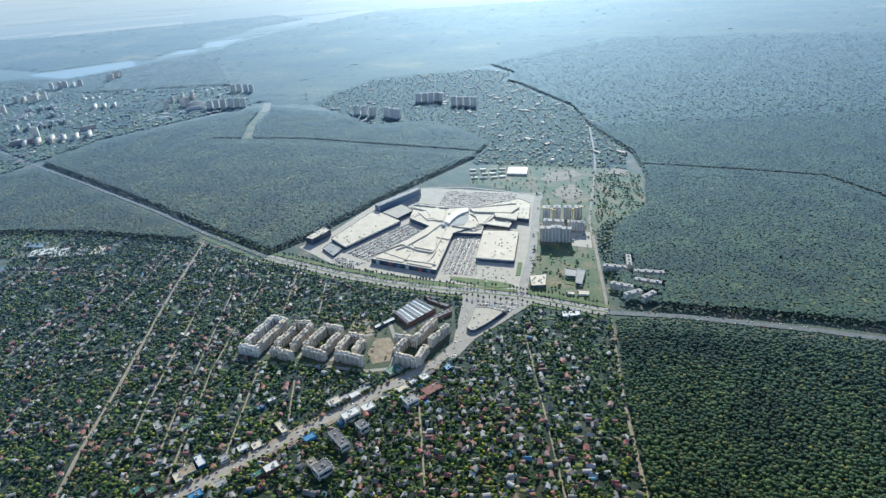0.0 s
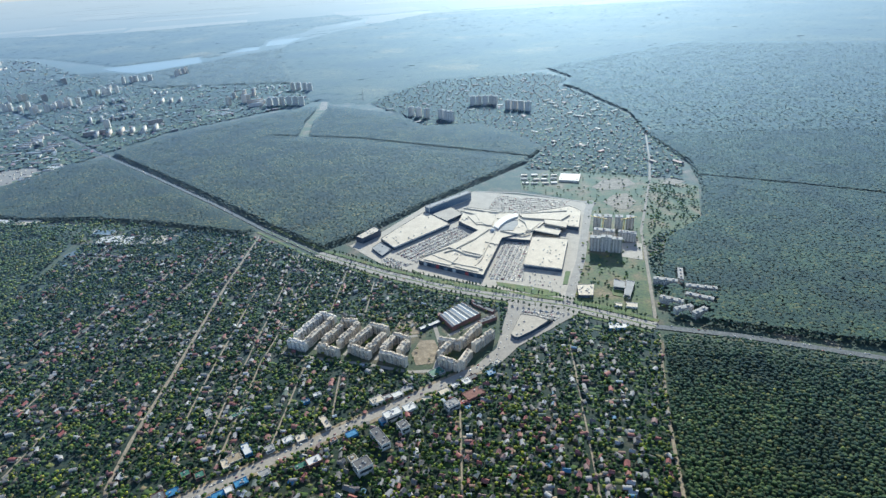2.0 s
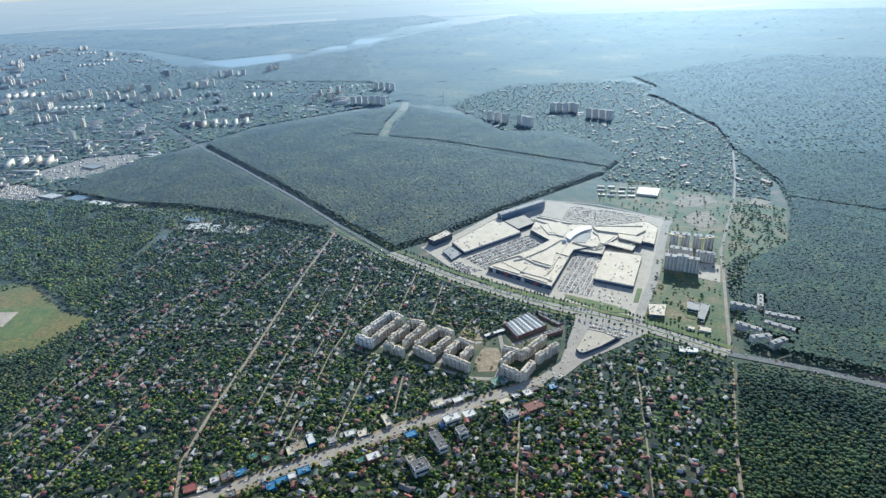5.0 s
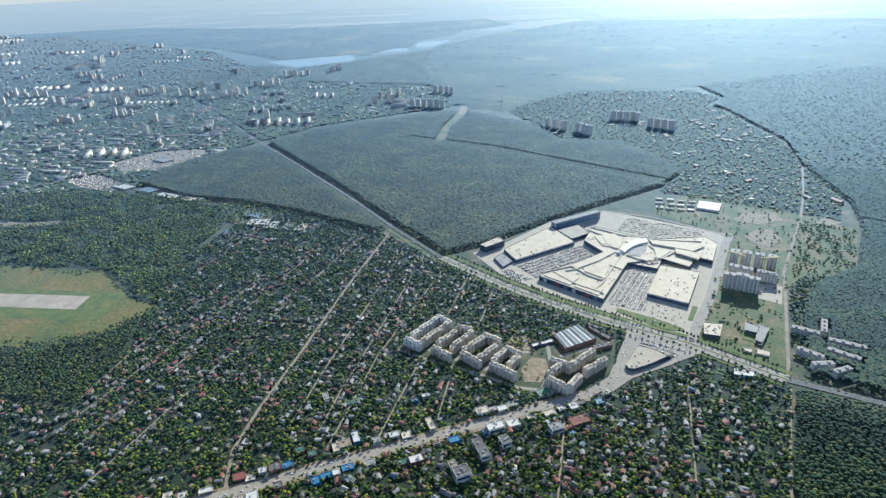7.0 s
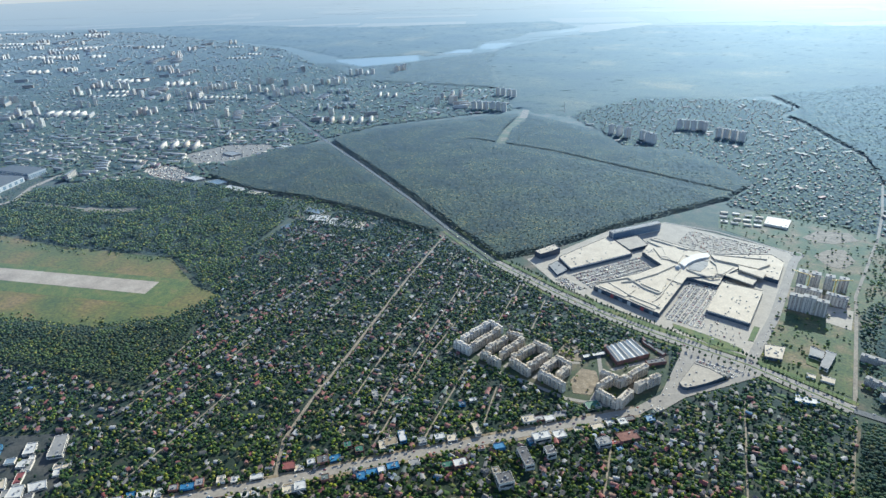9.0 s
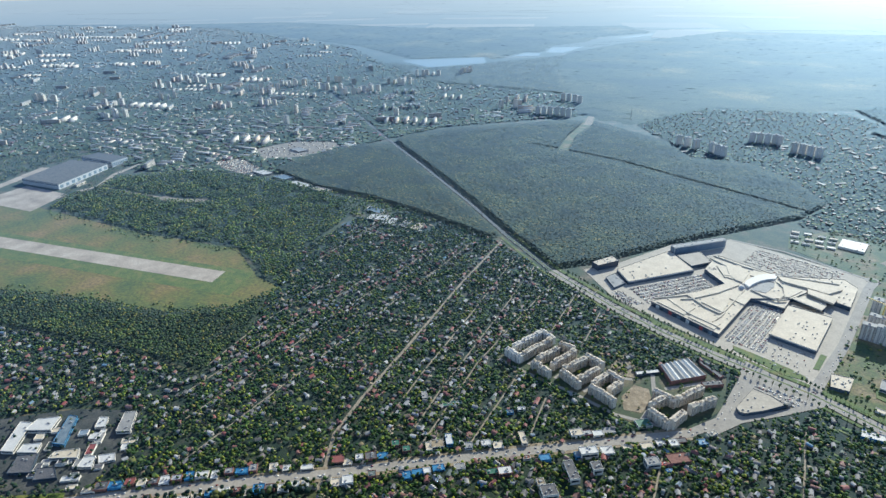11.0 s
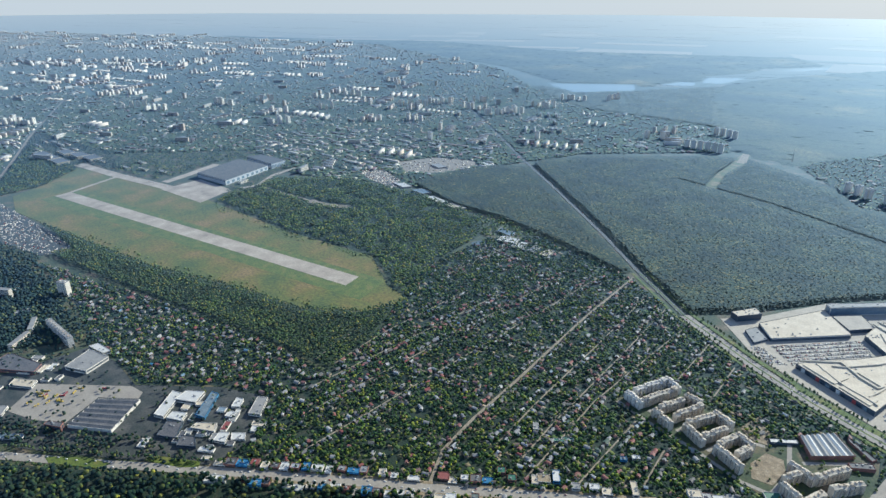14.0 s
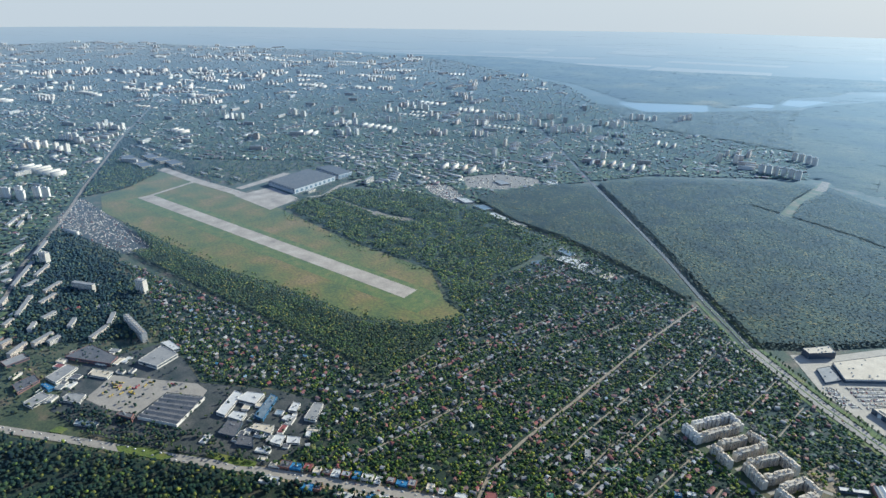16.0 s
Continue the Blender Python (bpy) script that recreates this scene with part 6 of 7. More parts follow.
# the wide side of the town: blocks of flats in a few kinds
town = [flats([(-10 - l / 2, 0), (-10 + l / 2, 0)], w, h, M["flat_one"], lab, st, False, "apartment_block", "blocks of flats in the town", False) for l, w, h, st, lab in ((62, 13, 16, 5, "grey five-storey panel flats among trees"), (80, 14, 28, 9, "pale nine-storey panel flats in the town"), (34, 20, 50, 16, "pale high-rise flats in the hazy town"), (110, 14, 28, 9, "long pale nine-storey flats in the town"))]
spots = []
x, y = sow(CITY, 5)
spots += [(a, b, int(rng.integers(0, 4)) if b > 2300 + 0.1 * a else int(rng.integers(0, 2))) for a, b in zip(x, y)]
x, y = sow(SOUTH_TOWN, 2)
spots += [(a, b, int(rng.integers(0, 4))) for a, b in zip(x, y)]
for a, b, k in spots:
    copy_thing(town[k], pose(a * S, b * S, 0, 0, 0, (35 if k else -8) + 90 * int(rng.integers(0, 2)) + rng.normal(0, 5)))
for k, (a, b) in enumerate(((-3711, 2196), (-2100, 244), (-4009, 1701), (-3814, 832))):
    town[k].matrix_basis = pose(a * S, b * S, 0, 0, 0, 35)
# clusters of parallel blocks: pale in the haze, all of one quarter standing the same way
q = [[] for _ in range(7)]
for poly, dens in ((FAR_TOWN, 9.0), (SOUTH_TOWN, 10.0), (CITY, 8.0)):
    for cx, cy in zip(*sow(poly, dens)):
        if noise.noise((cx / 1500, cy / 1500, 9.0)) + rng.normal(0, 0.25) < -0.02 or near_line(np.array([cx]), np.array([cy]), HIGHWAY)[0] < 120:
            continue
        t = rng.choice((0.35, 0.6, 1.9, 2.1)) + rng.normal(0, 0.08)
        kind_ = int(rng.integers(0, 4))
        n_ = int(rng.integers(3, 8))
        for i in range(n_):
            if kind_ == 0:
                w_, d_, h_, o, e = 24, 19, rng.uniform(34, 52), 46 * (i % 3) + rng.normal(0, 8), 60 * (i // 3)
            elif kind_ == 1:
                w_, d_, h_, o, e = rng.uniform(60, 110), 13, 27, rng.normal(0, 12), 58 * i
            elif kind_ == 2:
                w_, d_, h_, o, e = rng.uniform(45, 75), 12, 15, rng.normal(0, 10), 42 * i
            else:
                w_, d_, h_, o, e = rng.uniform(25, 80), rng.uniform(18, 40), rng.uniform(6, 11), 70 * (i % 2) + rng.normal(0, 10), 52 * (i // 2)
            for lst, val in zip(q, (cx + o * math.cos(t) - e * math.sin(t), cy + o * math.sin(t) + e * math.cos(t), w_, d_, h_, t, kind_)):
                lst.append(val)
for cx, cy in ((-8879, 2447), (-8787, 2859), (-8082, 3012), (-7827, 3397), (-7300, 2072), (-7994, 1063), (-9478, 1534), (-10369, 4439), (-9186, 2249), (-11093, 4441)):
    for i in range(24):
        for lst, val in zip(q, (cx + rng.normal(0, 170), cy + rng.normal(0, 260), rng.uniform(30, 90), 14, rng.choice((16, 28, 28, 45)), rng.choice((0.5, 2.07)), 1)):
            lst.append(val)
x, y, w_, d_, h_, t_, k_ = (np.array(v) for v in q)
ok = np.ones(len(x), bool)
for poly in KEEP_OFF:
    ok &= ~inside(x, y, poly)
ok &= ~inside(x, y, AIRFIELD) & ~inside(x, y, ESTATE) & ~((x > -2700) & (y < 700)) & ~((x > -3400) & (y < 2300) & (k_ == 0)) & ~inside(x, y, W_FOREST) & (near_line(x, y, RAIL) > 30)
ok1, ok2 = ok & (k_ < 3), ok & (k_ == 3)
zero = np.zeros(len(x))
write_boxes("town_blocks", x[ok1], y[ok1], zero[ok1], w_[ok1], d_[ok1], h_[ok1], t_[ok1], M["far_wall"], M["roof_grey"], "countless pale hazy blocks of the town", "buildings")
write_boxes("town_halls", x[ok2], y[ok2], zero[ok2], w_[ok2], d_[ok2], h_[ok2], t_[ok2], M["far_wall"], M["far_roof"], "low hazy halls and works of the town", "buildings")
# belts of works and sheds with long pale roofs
for poly, dens in ((WORKS_BELT, 140), (WEST_WORKS, 100), (RAIL_WORKS, 110)):
    x, y = sow(poly, dens)
    n = len(x)
    write_boxes("works_halls", x, y, np.zeros(n), rng.uniform(25, 80, n), rng.uniform(11, 20, n), rng.uniform(8.5, 13, n), np.radians(rng.choice((12, 102), n, p=(0.8, 0.2)) + rng.normal(0, 5, n)), M["far_wall"], M["far_roof"], "long low works and sheds with pale roofs", "buildings")
x, y = sow([(-2380, 2150), (-2229, 2060), (-2099, 2170), (-2060, 2400), (-2133, 2440), (-2320, 2350)], 900, False)
n = len(x)
write_boxes("lorries", x, y, np.zeros(n) + 0.9, rng.uniform(7, 15, n), np.full(n, 2.6), rng.uniform(2.8, 3.8, n), np.radians(rng.choice((20, 110), n) + rng.normal(0, 4, n)), M["far_wall"], M["car_paint_many"], "white lorries parked in a sandy yard", "lorries")
q = [sow(CITY, 230), sow(SOUTH_TOWN, 190), sow(FAR_TOWN, 75), sow(VILLAGE, 55)]
x, y = np.concatenate([v[0] for v in q]), np.concatenate([v[1] for v in q])
ok = np.array([noise.noise((u / 420, v / 420, 5.0)) + 0.6 * noise.noise((u / 150, v / 150, 1.0)) for u, v in zip(x, y)]) > 0.0
x, y = x[ok], y[ok]
n = len(x)
write_boxes("town_sheds", x, y, np.zeros(n), rng.uniform(10, 34, n), rng.uniform(8, 16, n), rng.uniform(3, 9, n), np.radians(35 + 90 * rng.integers(0, 2, n) + rng.normal(0, 7, n)), M["far_wall"], M["far_wall"], "small pale sheds and houses of the town", "buildings")

# ---------------------------------------------------------------- woods
wood("forest", N_FOREST, 23500, 17, 4.6, M["leaf_forest"], "dense mixed forest of dull green crowns", tall=0.32, far=True, uneven=0.05, mantle=9)
wood("forest", NW_FOREST, 27000, 17, 4.3, M["leaf_forest"], "dense mixed forest of dull green crowns", tall=0.32, far=True, uneven=0.05, mantle=9)
wood("forest", [(375, 1225), (420, 1500), (470, 1660), (609, 1808), (690, 2100), (715, 2351), (640, 2750), (2100, 2750), (1500, 1900), (900, 1080), (760, 1130)], 27000, 17, 4.4, M["leaf_pine"], "dense dark green pine forest", tall=0.38, far=True, uneven=0.06, mantle=9)
wood("forest", [(640, 2750), (640, 3180), (420, 3870), (355, 3950), (445, 4190), (300, 4600), (1500, 5600), (3600, 5000), (2500, 3300), (2100, 2750)], 6200, 17, 9.0, M["leaf_pine"], "far dense pine forest in the haze", tall=0.22, far=True, uneven=0.05)
wood("forest", SE_FOREST, 1500, 17.5, 3.8, M["leaf_belt"], "single paler trees in the pine forest", tall=0.7, uneven=0.1)
wood("forest", [(-3620, 5010), (-2600, 4310), (-1480, 4310), (-2000, 5500), (-2240, 6350), (-2400, 6020), (-2760, 5420), (-3085, 4975), (-3470, 5120)], 4200, 11.5, 10.5, M["leaf_forest"], "hazy riverside forest beyond the town", tall=0.07, far=True, uneven=0.03, mantle=40)
wood("forest", SE_FOREST, 24000, 17, 3.9, M["leaf_pine"], "dense dark green pine forest", spread=1, tall=0.62, uneven=0.16)
wood("forest", W_FOREST, 15000, 12, 4.1, M["leaf_young"], "young bright green wood beside the airfield", spare=0.1, tall=0.7, uneven=0.4)
wood("forest", S_FOREST, 20000, 14, 3.5, M["leaf_belt"], "green belt of trees along the airfield", spread=1, spare=0.0, tall=0.7)
wood("garden_trees", GARDENS, 12800, 8.0, 3.3, M["leaf_garden"], "fruit trees and shrubs in garden plots", spread=2, spare=0.1)
wood("meadow_trees", [(350, 1330), (390, 1590), (450, 1700), (585, 1740), (600, 1800), (470, 1660), (420, 1500), (372, 1250)], 9000, 9, 3.6, M["leaf_garden"], "trees and bushes along the sandy lane", spread=2)
wood("depot_trees", [(-1120, 215), (-1300, 85), (-1450, 40), (-1480, 75), (-1380, 130), (-1300, 165), (-1200, 240), (-1140, 285), (-1040, 320), (-980, 350), (-985, 320)], 9000, 10, 3.8, M["leaf_park"], "trees along the front of the depots", spread=2, keep_off=False, spare=0.12)
wood("depot_trees", [(-1850, 20), (-1680, 270), (-1610, 335), (-1590, 240), (-1540, 200), (-1640, 125), (-1620, 60), (-1470, 40), (-1460, -20), (-1700, -200)], 3600, 10, 3.6, M["leaf_park"], "trees among the western workshops", spread=2, spare=0.2)
wood("airfield_trees", [(-3241, 480), (-3280, 690), (-3480, 900), (-3700, 900), (-4300, 900), (-3448, 545)], 9000, 12, 5.0, M["leaf_garden"], "trees at the end of the airfield", far=True)
wood("airfield_trees", [(-3700, 1140), (-3302, 1025), (-2985, 1110), (-3090, 1460), (-3030, 1545), (-3010, 1592), (-3000, 1690), (-3200, 1760)], 6000, 11, 5.0, M["leaf_garden"], "trees between the airfield buildings", far=True, spare=0.2)
wood("airfield_trees", [(-2640, 1310), (-2500, 1160), (-2490, 1300), (-2620, 1509), (-2700, 1690), (-2770, 1690), (-2750, 1560)], 5000, 10, 4.0, M["leaf_garden"], "bushes beside the hangars", far=True)

wood("garden_trees", WEST_GARDENS, 13000, 7.8, 3.1, M["leaf_garden"], "fruit trees between the western houses", spread=2, spare=0.1)
x, y = sow(WEST_GARDENS, 1500)
n = len(x)
write_houses("garden_houses", x, y, rng.uniform(8, 13, n), rng.uniform(7, 9.5, n), rng.uniform(4, 6.5, n), np.radians(20 + 90 * rng.integers(0, 2, n) + rng.normal(0, 4, n)), "gabled houses with red and grey roofs in rows")
xs, ys, ts = [], [], []
for line in BY_LANES + [DIRT]:
    for (ax, ay), (bx, by) in zip(line, line[1:]):
        L = math.hypot(bx - ax, by - ay)
        ux, uy = (bx - ax) / L, (by - ay) / L
        for side in (-1, 1):
            for u in np.arange(4, L, 15):
                if rng.uniform() < 0.66:
                    o = side * rng.uniform(9, 17)
                    k = u + rng.uniform(-3, 3)
                    xs.append(ax + ux * k - uy * o)
                    ys.append(ay + uy * k + ux * o)
                    ts.append(math.atan2(uy, ux) + rng.integers(0, 2) * math.pi / 2 + rng.normal(0, 0.06))
x, y = np.array(xs), np.array(ys)
ok = inside(x, y, GARDENS)
for q in KEEP_OFF:
    ok &= ~inside(x, y, q)
for line, half in LANES[:7]:
    ok &= near_line(x, y, line) > half + 2
x, y, t = x[ok], y[ok], np.array(ts)[ok]
x2, y2 = sow(GARDENS, 620)
x, y, t = np.concatenate([x, x2]), np.concatenate([y, y2]), np.concatenate([t, rng.uniform(0, 3, len(x2))])
n = len(x)
write_houses("garden_houses", x, y, rng.uniform(5.5, 14, n), rng.uniform(5, 9.5, n), rng.uniform(3.2, 6.6, n), t, "small gabled houses with grey, red and white roofs")
# pale yards beside the houses
ok = rng.uniform(0, 1, n) < 0.45
k = int(ok.sum())
write_boxes("garden_yards", x[ok] + rng.uniform(-9, 9, k), y[ok] + rng.uniform(-9, 9, k), np.zeros(k) + 0.2, rng.uniform(5, 14, k), rng.uniform(4, 9, k), np.full(k, 0.35), t[ok], M["dirt"], M["dirt"], "pale trodden yards beside the houses", "yards")

for q, dens in ((MEADOW, 1200), ([(430, 1720), (520, 2140), (670, 2100), (591, 1750)], 5200), ([(170, 1310), (205, 1560), (340, 1560), (345, 1290)], 1500), (FLATS, 1500), ([(-2580, 1300), (-2480, 1160), (-2100, 1180), (-2000, 1430), (-2360, 1405), (-2500, 1390)], 4000)):
    wood("meadow_trees", q, dens, 7, 3.2, M["leaf_young"], "bushes and young trees on open ground", spread=2, keep_off=False, spare=0.2)
wood("town_trees", [(-2455, 100), (-1850, 10), (-1760, 150), (-1672, 280), (-1600, 345), (-2000, 395), (-2300, 405), (-2362, 420), (-2534, 373), (-2815, 298)], 5200, 11, 4.6, M["leaf_park"], "tall trees between flats and houses", spread=2)
wood("depot_trees", DEPOT, 2200, 9, 3.4, M["leaf_park"], "single trees in the depot yards", spread=2, keep_off=False, spare=0.3)
# lawns and beds in the plots
x, y = sow(GARDENS, 1500)
n = len(x)
write_boxes("garden_lawns", x, y, np.zeros(n) + 0.25, rng.uniform(9, 22, n), rng.uniform(7, 14, n), np.full(n, 0.3), np.radians(-12 + rng.normal(0, 8, n)), M["plot"], M["plot"], "sunlit lawns and beds in the garden plots", "lawns")
wood("airfield_bushes", [(-2456, 1130), (-1934, 1155), (-1524, 1225), (-1540, 1190), (-1934, 1105), (-2456, 1075)], 3000, 5, 3.4, M["leaf_young"], "low bushes spreading onto the airfield grass", keep_off=False, spare=0.3)
wood("airfield_bushes", [(-2463, 575), (-1994, 660), (-1594, 795), (-1389, 835), (-1300, 920), (-1400, 880), (-1600, 825), (-1994, 695), (-2463, 610)], 3600, 5, 3.4, M["leaf_young"], "low bushes spreading onto the airfield grass", keep_off=False, spare=0.25)
wood("airfield_trees", [(-1340, 1640), (-1385, 1650), (-1500, 1800), (-1490, 1850), (-1263, 1812), (-1110, 1785), (-1200, 1780)], 5000, 9, 4.4, M["leaf_young"], "trees between forest and gardens", spread=2, spare=0.1)
wood("airfield_trees", [(-3584, 965), (-3302, 1030), (-3700, 1150), (-4700, 1000), (-3520, 570), (-3340, 740), (-3520, 915)], 3800, 11, 5.4, M["leaf_park"], "dark trees beyond the end of the runway", far=True, tall=0.9)

# ---------------------------------------------------------------- cars
car = vehicle("car", 4.4, 1.8, 1.5, M["car_paint"], "parked or driving car in mixed colours", "car", "cars")
spots, many = [], []
FRONT_LOT = [(-45, 1420), (45, 1400), (75, 1640), (-5, 1640)]
WEST_LOT = [(-335, 1545), (-255, 1500), (-145, 1650), (-170, 1745)]
BACK_LOT = [(-125, 1960), (-50, 2040), (255, 1955), (240, 1905), (100, 1880), (40, 1860)]
SIDE_LOT = [(40, 1370), (150, 1335), (160, 1440), (50, 1465)]
MARKET_LOT = [(40, 1270), (140, 1250), (120, 1215), (40, 1240)]


def rows(poly, turn, fill, gap=16.5, ni=15, nj=46):
    """Parked cars in double rows with aisles."""
    cx, cy = centre(poly)
    c, s = math.cos(radians(turn)), math.sin(radians(turn))
    out = []
    for i in range(-ni, ni):
        for k in (-2.6, 2.6):
            for j in range(-nj, nj):
                u, v = j * 2.7, i * gap + k
                x, y = cx + u * c - v * s, cy + u * s + v * c
                if rng.uniform() < fill and inside(np.array([x]), np.array([y]), poly)[0]:
                    out.append((x, y, turn + 90))
    return out


spots += rows(FRONT_LOT, 77, 0.88, 13.5)
many += rows([(-335, 1545), (-250, 1500), (-150, 1640), (-110, 1690), (-140, 1760), (-170, 1750), (-300, 1600)], 50, 0.72, 16) + rows([(-300, 1480), (-255, 1500), (-335, 1545), (-352, 1525)], 50, 0.7, 14) + rows(BACK_LOT, -16, 0.45) + rows(SIDE_LOT, -16, 0.12) + rows(MARKET_LOT, -18, 0.6) + rows([(-2420, 1907), (-2283, 1835), (-2054, 1810), (-2130, 1926), (-2340, 1995)], 12, 0.35, gap=11, ni=15, nj=80) + rows(CAR_LOT, 12, 0.085, gap=9.5, ni=28, nj=190) + rows([(-235, 1840), (-184, 1898), (-142, 1845), (-186, 1792)], 40, 0.0)
for line, half, step in ((HIGHWAY, 11, 17), (AVENUE, 7, 15), (MALL_ROAD, 6, 40)):
    for (ax, ay), (bx, by) in zip(line, line[1:]):
        L = math.hypot(bx - ax, by - ay)
        if ay > 3600 or ax > 700:
            continue
        u = 0.0
        while u < L:
            side = rng.choice((-1, 1))
            o = side * rng.uniform(0.25, 1) * half
            many.append((ax + (bx - ax) * u / L - (by - ay) / L * o, ay + (by - ay) * u / L + (bx - ax) / L * o, math.degrees(math.atan2(by - ay, bx - ax))))
            u += rng.uniform(0.3, 2) * step
order = rng.permutation(len(spots))
many += [spots[i] for i in order[290:]]
spots = [spots[i] for i in order[:290]]
for x, y, t in spots:
    copy_thing(car, pose(x * S, y * S, 0.92 * S, 0, 0, t))
car.matrix_basis = pose(-20 * S, 1425 * S, 0.92 * S, 0, 0, 60)
a = np.array(many)
n = len(a)
one = np.ones(n)
cars = write_boxes("cars", a[:, 0], a[:, 1], one * 1.0, one * 4.4, one * 1.8, rng.uniform(1.3, 1.9, n), np.radians(a[:, 2]), M["car_paint_many"], M["car_paint_many"], "rows of parked and driving cars in mixed colours", "cars")

# ---------------------------------------------------------------- single houses and trees
def house_kind(w, d, h, pitch):
    top = tagged(empty("house", (0, 0, 0)), "small gabled house with a tinted roof in a garden", "house", "garden houses")
    rise = h + pitch * d / 2
    part("wall", ([(-w / 2, -d / 2, 0), (w / 2, -d / 2, 0), (w / 2, d / 2, 0), (-w / 2, d / 2, 0), (-w / 2, -d / 2, h), (w / 2, -d / 2, h), (w / 2, d / 2, h), (-w / 2, d / 2, h), (-w / 2, 0, rise), (w / 2, 0, rise)], [[0, 1, 5, 4], [2, 3, 7, 6], [1, 2, 6, 9, 5], [3, 0, 4, 8, 7]]), M["house_wall_one"], top)
    e, z = 0.7, h - 0.35
    roof_ob = part("roof", ([(-w / 2 - e, -d / 2 - e, z), (w / 2 + e, -d / 2 - e, z), (w / 2 + e, 0, rise + 0.15), (-w / 2 - e, 0, rise + 0.15), (w / 2 + e, d / 2 + e, z), (-w / 2 - e, d / 2 + e, z), (-w / 2 - e, -d / 2 - e, z - 0.25), (w / 2 + e, -d / 2 - e, z - 0.25), (w / 2 + e, d / 2 + e, z - 0.25), (-w / 2 - e, d / 2 + e, z - 0.25)], [[0, 1, 2, 3], [3, 2, 4, 5], [6, 7, 1, 0], [5, 4, 8, 9]]), M["house_roof_one"], top)
    part("chimney", box_mesh(w * 0.2, -0.9, rise - 1.2, w * 0.2 + 0.8, -0.1, rise + 1.0), M["brick"], roof_ob)
    part("window", box_mesh(-w * 0.3, -d / 2 - 0.06, 1.0, -w * 0.3 + 1.4, -d / 2, 2.3), M["glass"], top)
    return top


kinds = [house_kind(11, 8, 3.2, 0.8), house_kind(9, 7, 5.6, 0.9), house_kind(13, 9, 3.0, 0.6), house_kind(8, 6.5, 2.8, 0.8)]
NEAR = [(-560, 560), (-330, 510), (-60, 565), (250, 530), (280, 800), (0, 1020), (-300, 810), (-560, 620)]
x, y = sow(NEAR, 1250)
take = rng.permutation(len(x))[:290]
for k, i in enumerate(take):
    copy_thing(kinds[k % 4], pose(x[i] * S, y[i] * S, 0.3 * S, 0, 0, -18 + 90 * int(rng.integers(0, 2)) + rng.normal(0, 5)))
for k, (a, b) in enumerate(((-250, 700), (-150, 720), (-60, 650), (40, 700))):
    kinds[k].matrix_basis = pose(a * S, b * S, 0.3 * S, 0, 0, -18)


def tree_kind(h, r, slim):
    """A tree: a tapered trunk with limbs, and a crown of many clumps."""
    top = tagged(empty("tree", (0, 0, 0)), "broad green tree beside the road", "tree", "roadside trees")
    vs, fs = [], []
    for x1, y1, z0, z1, r0, r1 in ((0, 0, 0, h * 0.7, 0.4, 0.15), (r * 0.5, 0.2, h * 0.3, h * 0.6, 0.18, 0.06), (-r * 0.4, r * 0.3, h * 0.35, h * 0.65, 0.18, 0.06), (0.1, -r * 0.5, h * 0.4, h * 0.7, 0.16, 0.06)):
        k = len(vs)
        vs += [(r0 * math.cos(t * 1.2566), r0 * math.sin(t * 1.2566), z0) for t in range(5)] + [(x1 + r1 * math.cos(t * 1.2566), y1 + r1 * math.sin(t * 1.2566), z1) for t in range(5)]
        fs += [[k + t, k + (t + 1) % 5, k + 5 + (t + 1) % 5, k + 5 + t] for t in range(5)]
    part("trunk", (vs, fs), M["bark"], top)
    n = 16
    t = rng.uniform(0, 6.28, n)
    q = np.sqrt(rng.uniform(0, 1, n)) * r * 0.75
    v, f = clumps(q * np.cos(t), q * np.sin(t), h * rng.uniform(0.45, 0.9, n), r * rng.uniform(0.3, 0.5, n), slim)
    part("crown", (v.tolist(), f.tolist()), M["leaf_tree"], top)
    return top


trees = [tree_kind(10, 3.2, 1.0), tree_kind(13, 3.6, 1.2), tree_kind(16, 2.2, 1.9)]
spots = []
for line, off, step, lo, hi in ((HIGHWAY[7:13], 30, 9, 0, 1), (HIGHWAY[7:13], -26, 14, 0, 1), (AVENUE[8:12], 22, 12, 0, 1), (AVENUE[8:12], -22, 12, 0, 1)):
    for (ax, ay), (bx, by) in zip(line, line[1:]):
        L = math.hypot(bx - ax, by - ay)
        for u in np.arange(0, L, step):
            o = off + rng.normal(0, 2)
            if rng.uniform() < 0.75:
                spots.append((ax + (bx - ax) * u / L - (by - ay) / L * o, ay + (by - ay) * u / L + (bx - ax) / L * o))
for k, (a, b) in enumerate(spots[:260]):
    copy_thing(trees[int(rng.integers(0, 3))], pose(a * S, b * S, 0.3 * S, 0, 0, rng.uniform(0, 360)))
for k in range(3):
    trees[k].matrix_basis = pose((-420 - 15 * k) * S, 1490 * S, 0.3 * S)


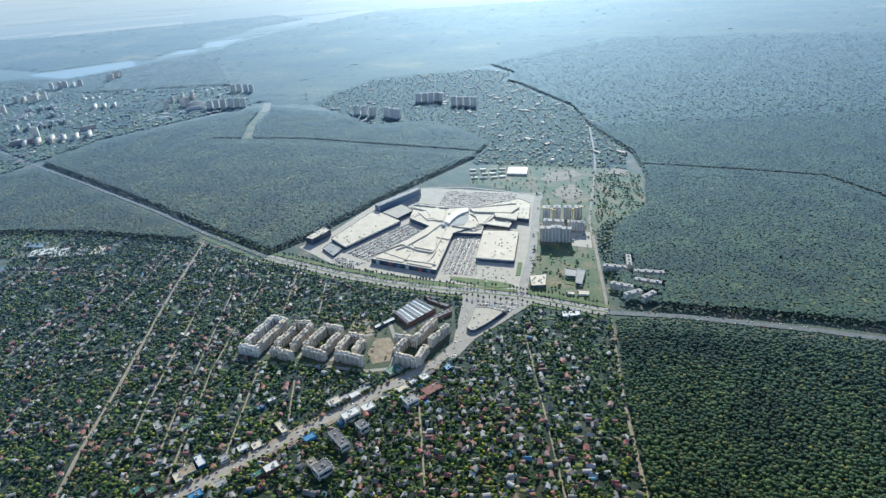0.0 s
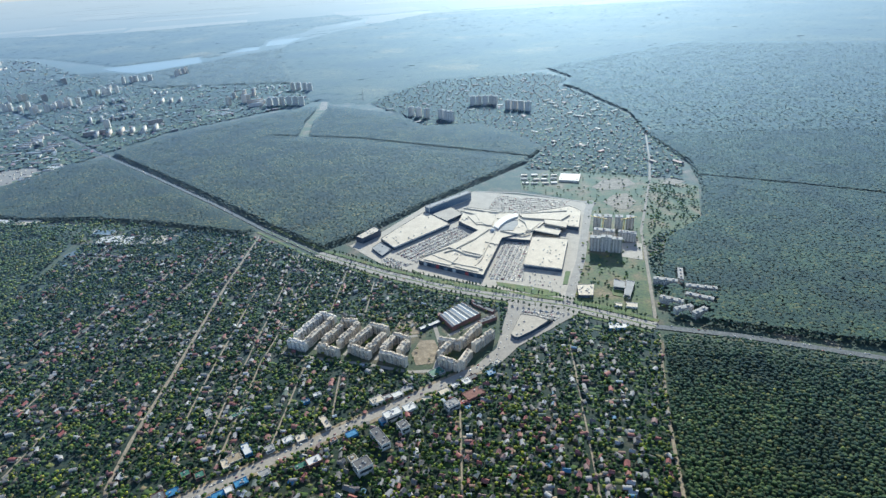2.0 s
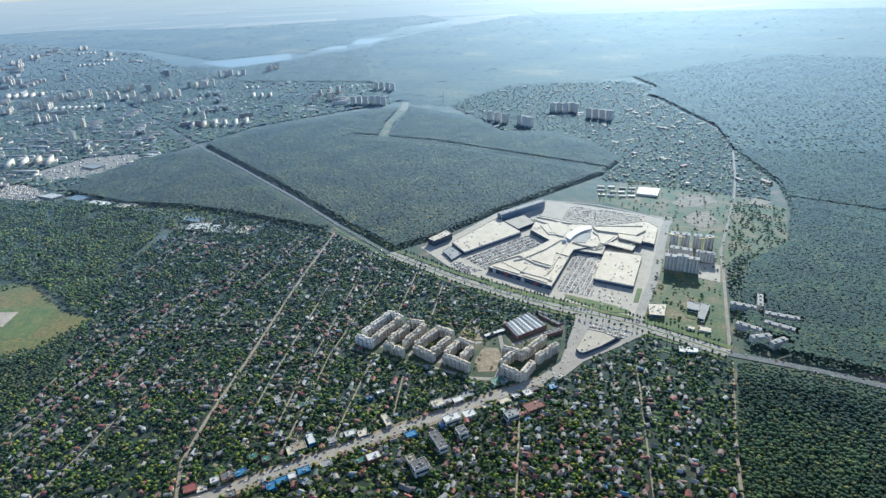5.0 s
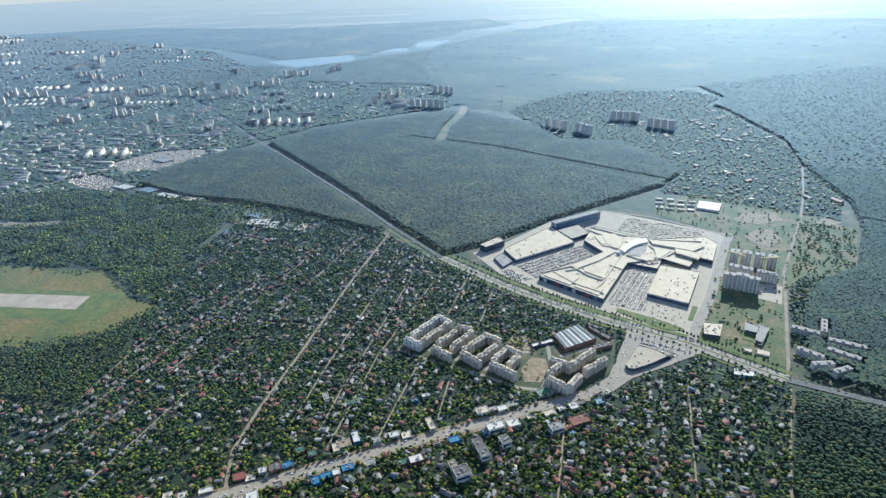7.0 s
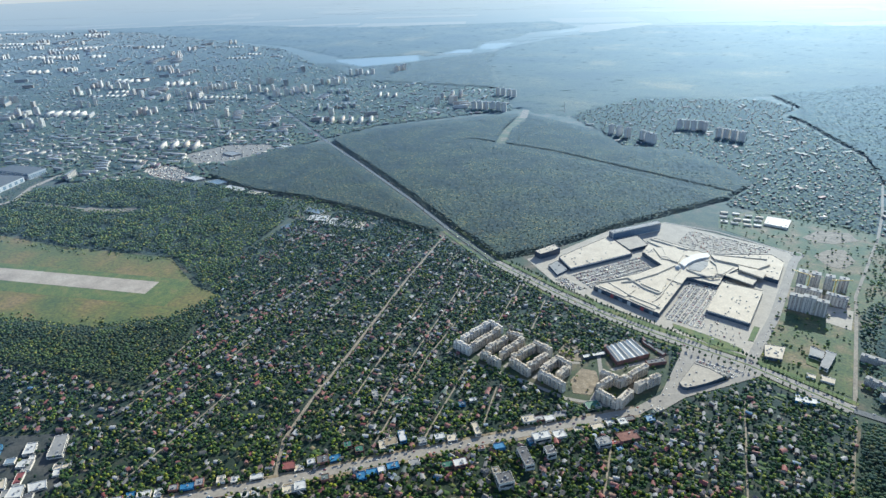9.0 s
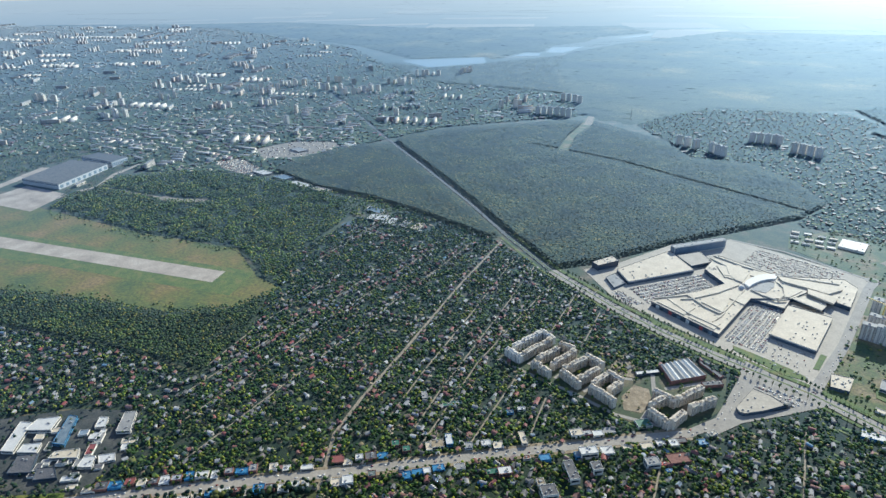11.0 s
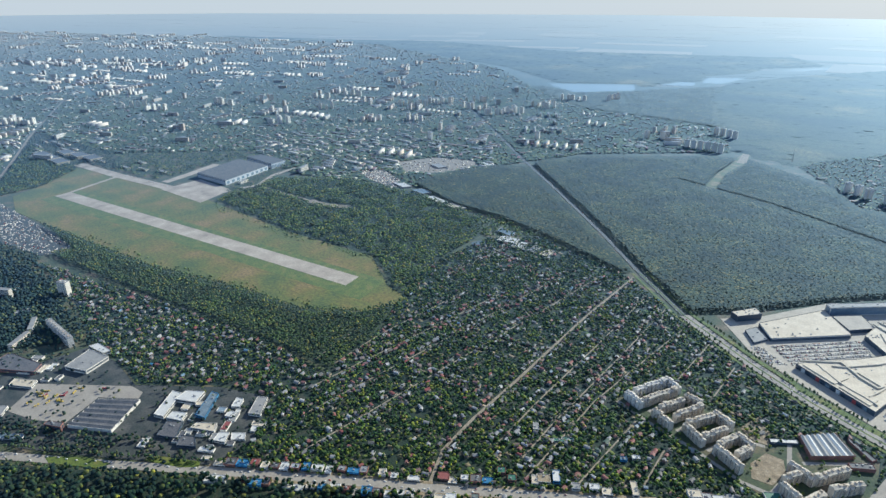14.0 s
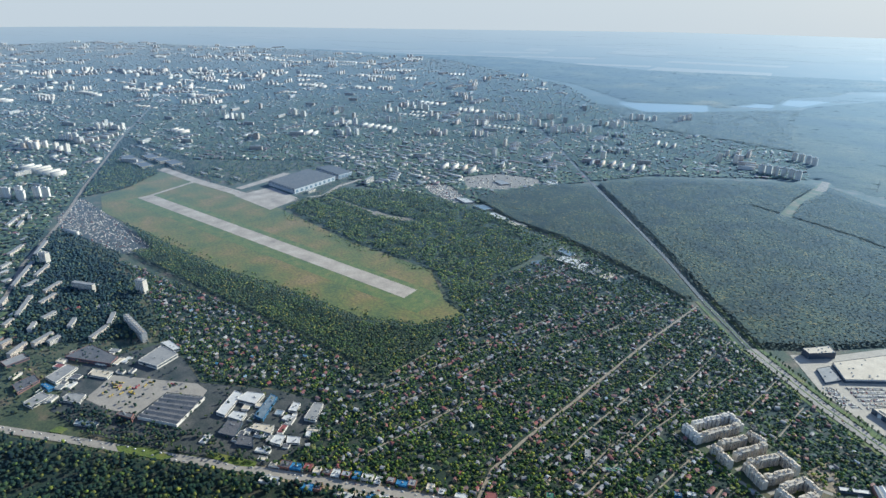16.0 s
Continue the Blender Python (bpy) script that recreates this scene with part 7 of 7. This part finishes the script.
# ---------------------------------------------------------------- lamp posts along the highway
def lamp_kind():
    top = tagged(empty("street_lamp", (0, 0, 0)), "tall grey street lamp beside the highway", "street lamp", "street lamps")
    v = [(r * math.cos(k * 1.0472), r * math.sin(k * 1.0472), z) for z, r in ((0, 0.25), (16, 0.12)) for k in range(6)]
    part("pole", (v, [[k, (k + 1) % 6, 6 + (k + 1) % 6, 6 + k] for k in range(6)]), M["metal"], top)
    arm = part("arm", box_mesh(-2.2, -0.1, 15.8, 2.2, 0.1, 16.0), M["metal"], top)
    part("lantern", box_mesh(-2.9, -0.25, 15.7, -2.0, 0.25, 16.0), M["white"], arm)
    part("lantern", box_mesh(2.0, -0.25, 15.7, 2.9, 0.25, 16.0), M["white"], arm)
    return top


lamp = lamp_kind()
first = True
for (ax, ay), (bx, by) in zip(HIGHWAY[6:12], HIGHWAY[7:13]):
    L = math.hypot(bx - ax, by - ay)
    for u in np.arange(0, L, 38):
        m = pose((ax + (bx - ax) * u / L) * S, (ay + (by - ay) * u / L) * S, 1.5 * S, 0, 0, math.degrees(math.atan2(by - ay, bx - ax)) + 90)
        if first:
            lamp.matrix_basis, first = m, False
        else:
            copy_thing(lamp, m)


# ---------------------------------------------------------------- light aeroplanes beside the taxiway
def plane_kind():
    top = tagged(empty("light_aeroplane", (0, 0, 0)), "small white aeroplane parked on the airfield grass", "aeroplane", "parked aeroplanes")
    part("fuselage", ([(-6, -0.3, 1.4), (-6, 0.3, 1.4), (4, 0.8, 0.7), (4, -0.8, 0.7), (-6, -0.2, 1.9), (-6, 0.2, 1.9), (1.5, 0.7, 2.6), (1.5, -0.7, 2.6), (5, 0.4, 1.5), (5, -0.4, 1.5)], [[0, 1, 2, 3], [4, 7, 6, 5], [0, 3, 7, 4], [1, 5, 6, 2], [0, 4, 5, 1], [3, 2, 8, 9], [7, 9, 8, 6], [3, 9, 7], [2, 6, 8]]), M["white"], top)
    part("wing", box_mesh(-0.4, -8.5, 2.5, 2.0, 8.5, 2.75), M["white"], top)
    part("tailplane", box_mesh(-6.2, -2.8, 1.8, -4.9, 2.8, 1.95), M["white"], top)
    part("fin", box_mesh(-6.3, -0.12, 1.9, -4.8, 0.12, 4.0), M["red"], top)
    for x, y in ((1, -1.3), (1, 1.3), (-5.8, 0)):
        part("wheel", box_mesh(x - 0.35, y - 0.15, 0, x + 0.35, y + 0.15, 0.9), M["roof_dark"], top)
    return top


plane = plane_kind()
for k in range(11):
    m = pose((-3177 + 323 * k / 10) * S, (1030 + 57 * k / 10 + rng.normal(0, 3)) * S, 0.92 * S, 0, 0, 70 + rng.normal(0, 12))
    if k == 0:
        plane.matrix_basis = m
    else:
        copy_thing(plane, m)
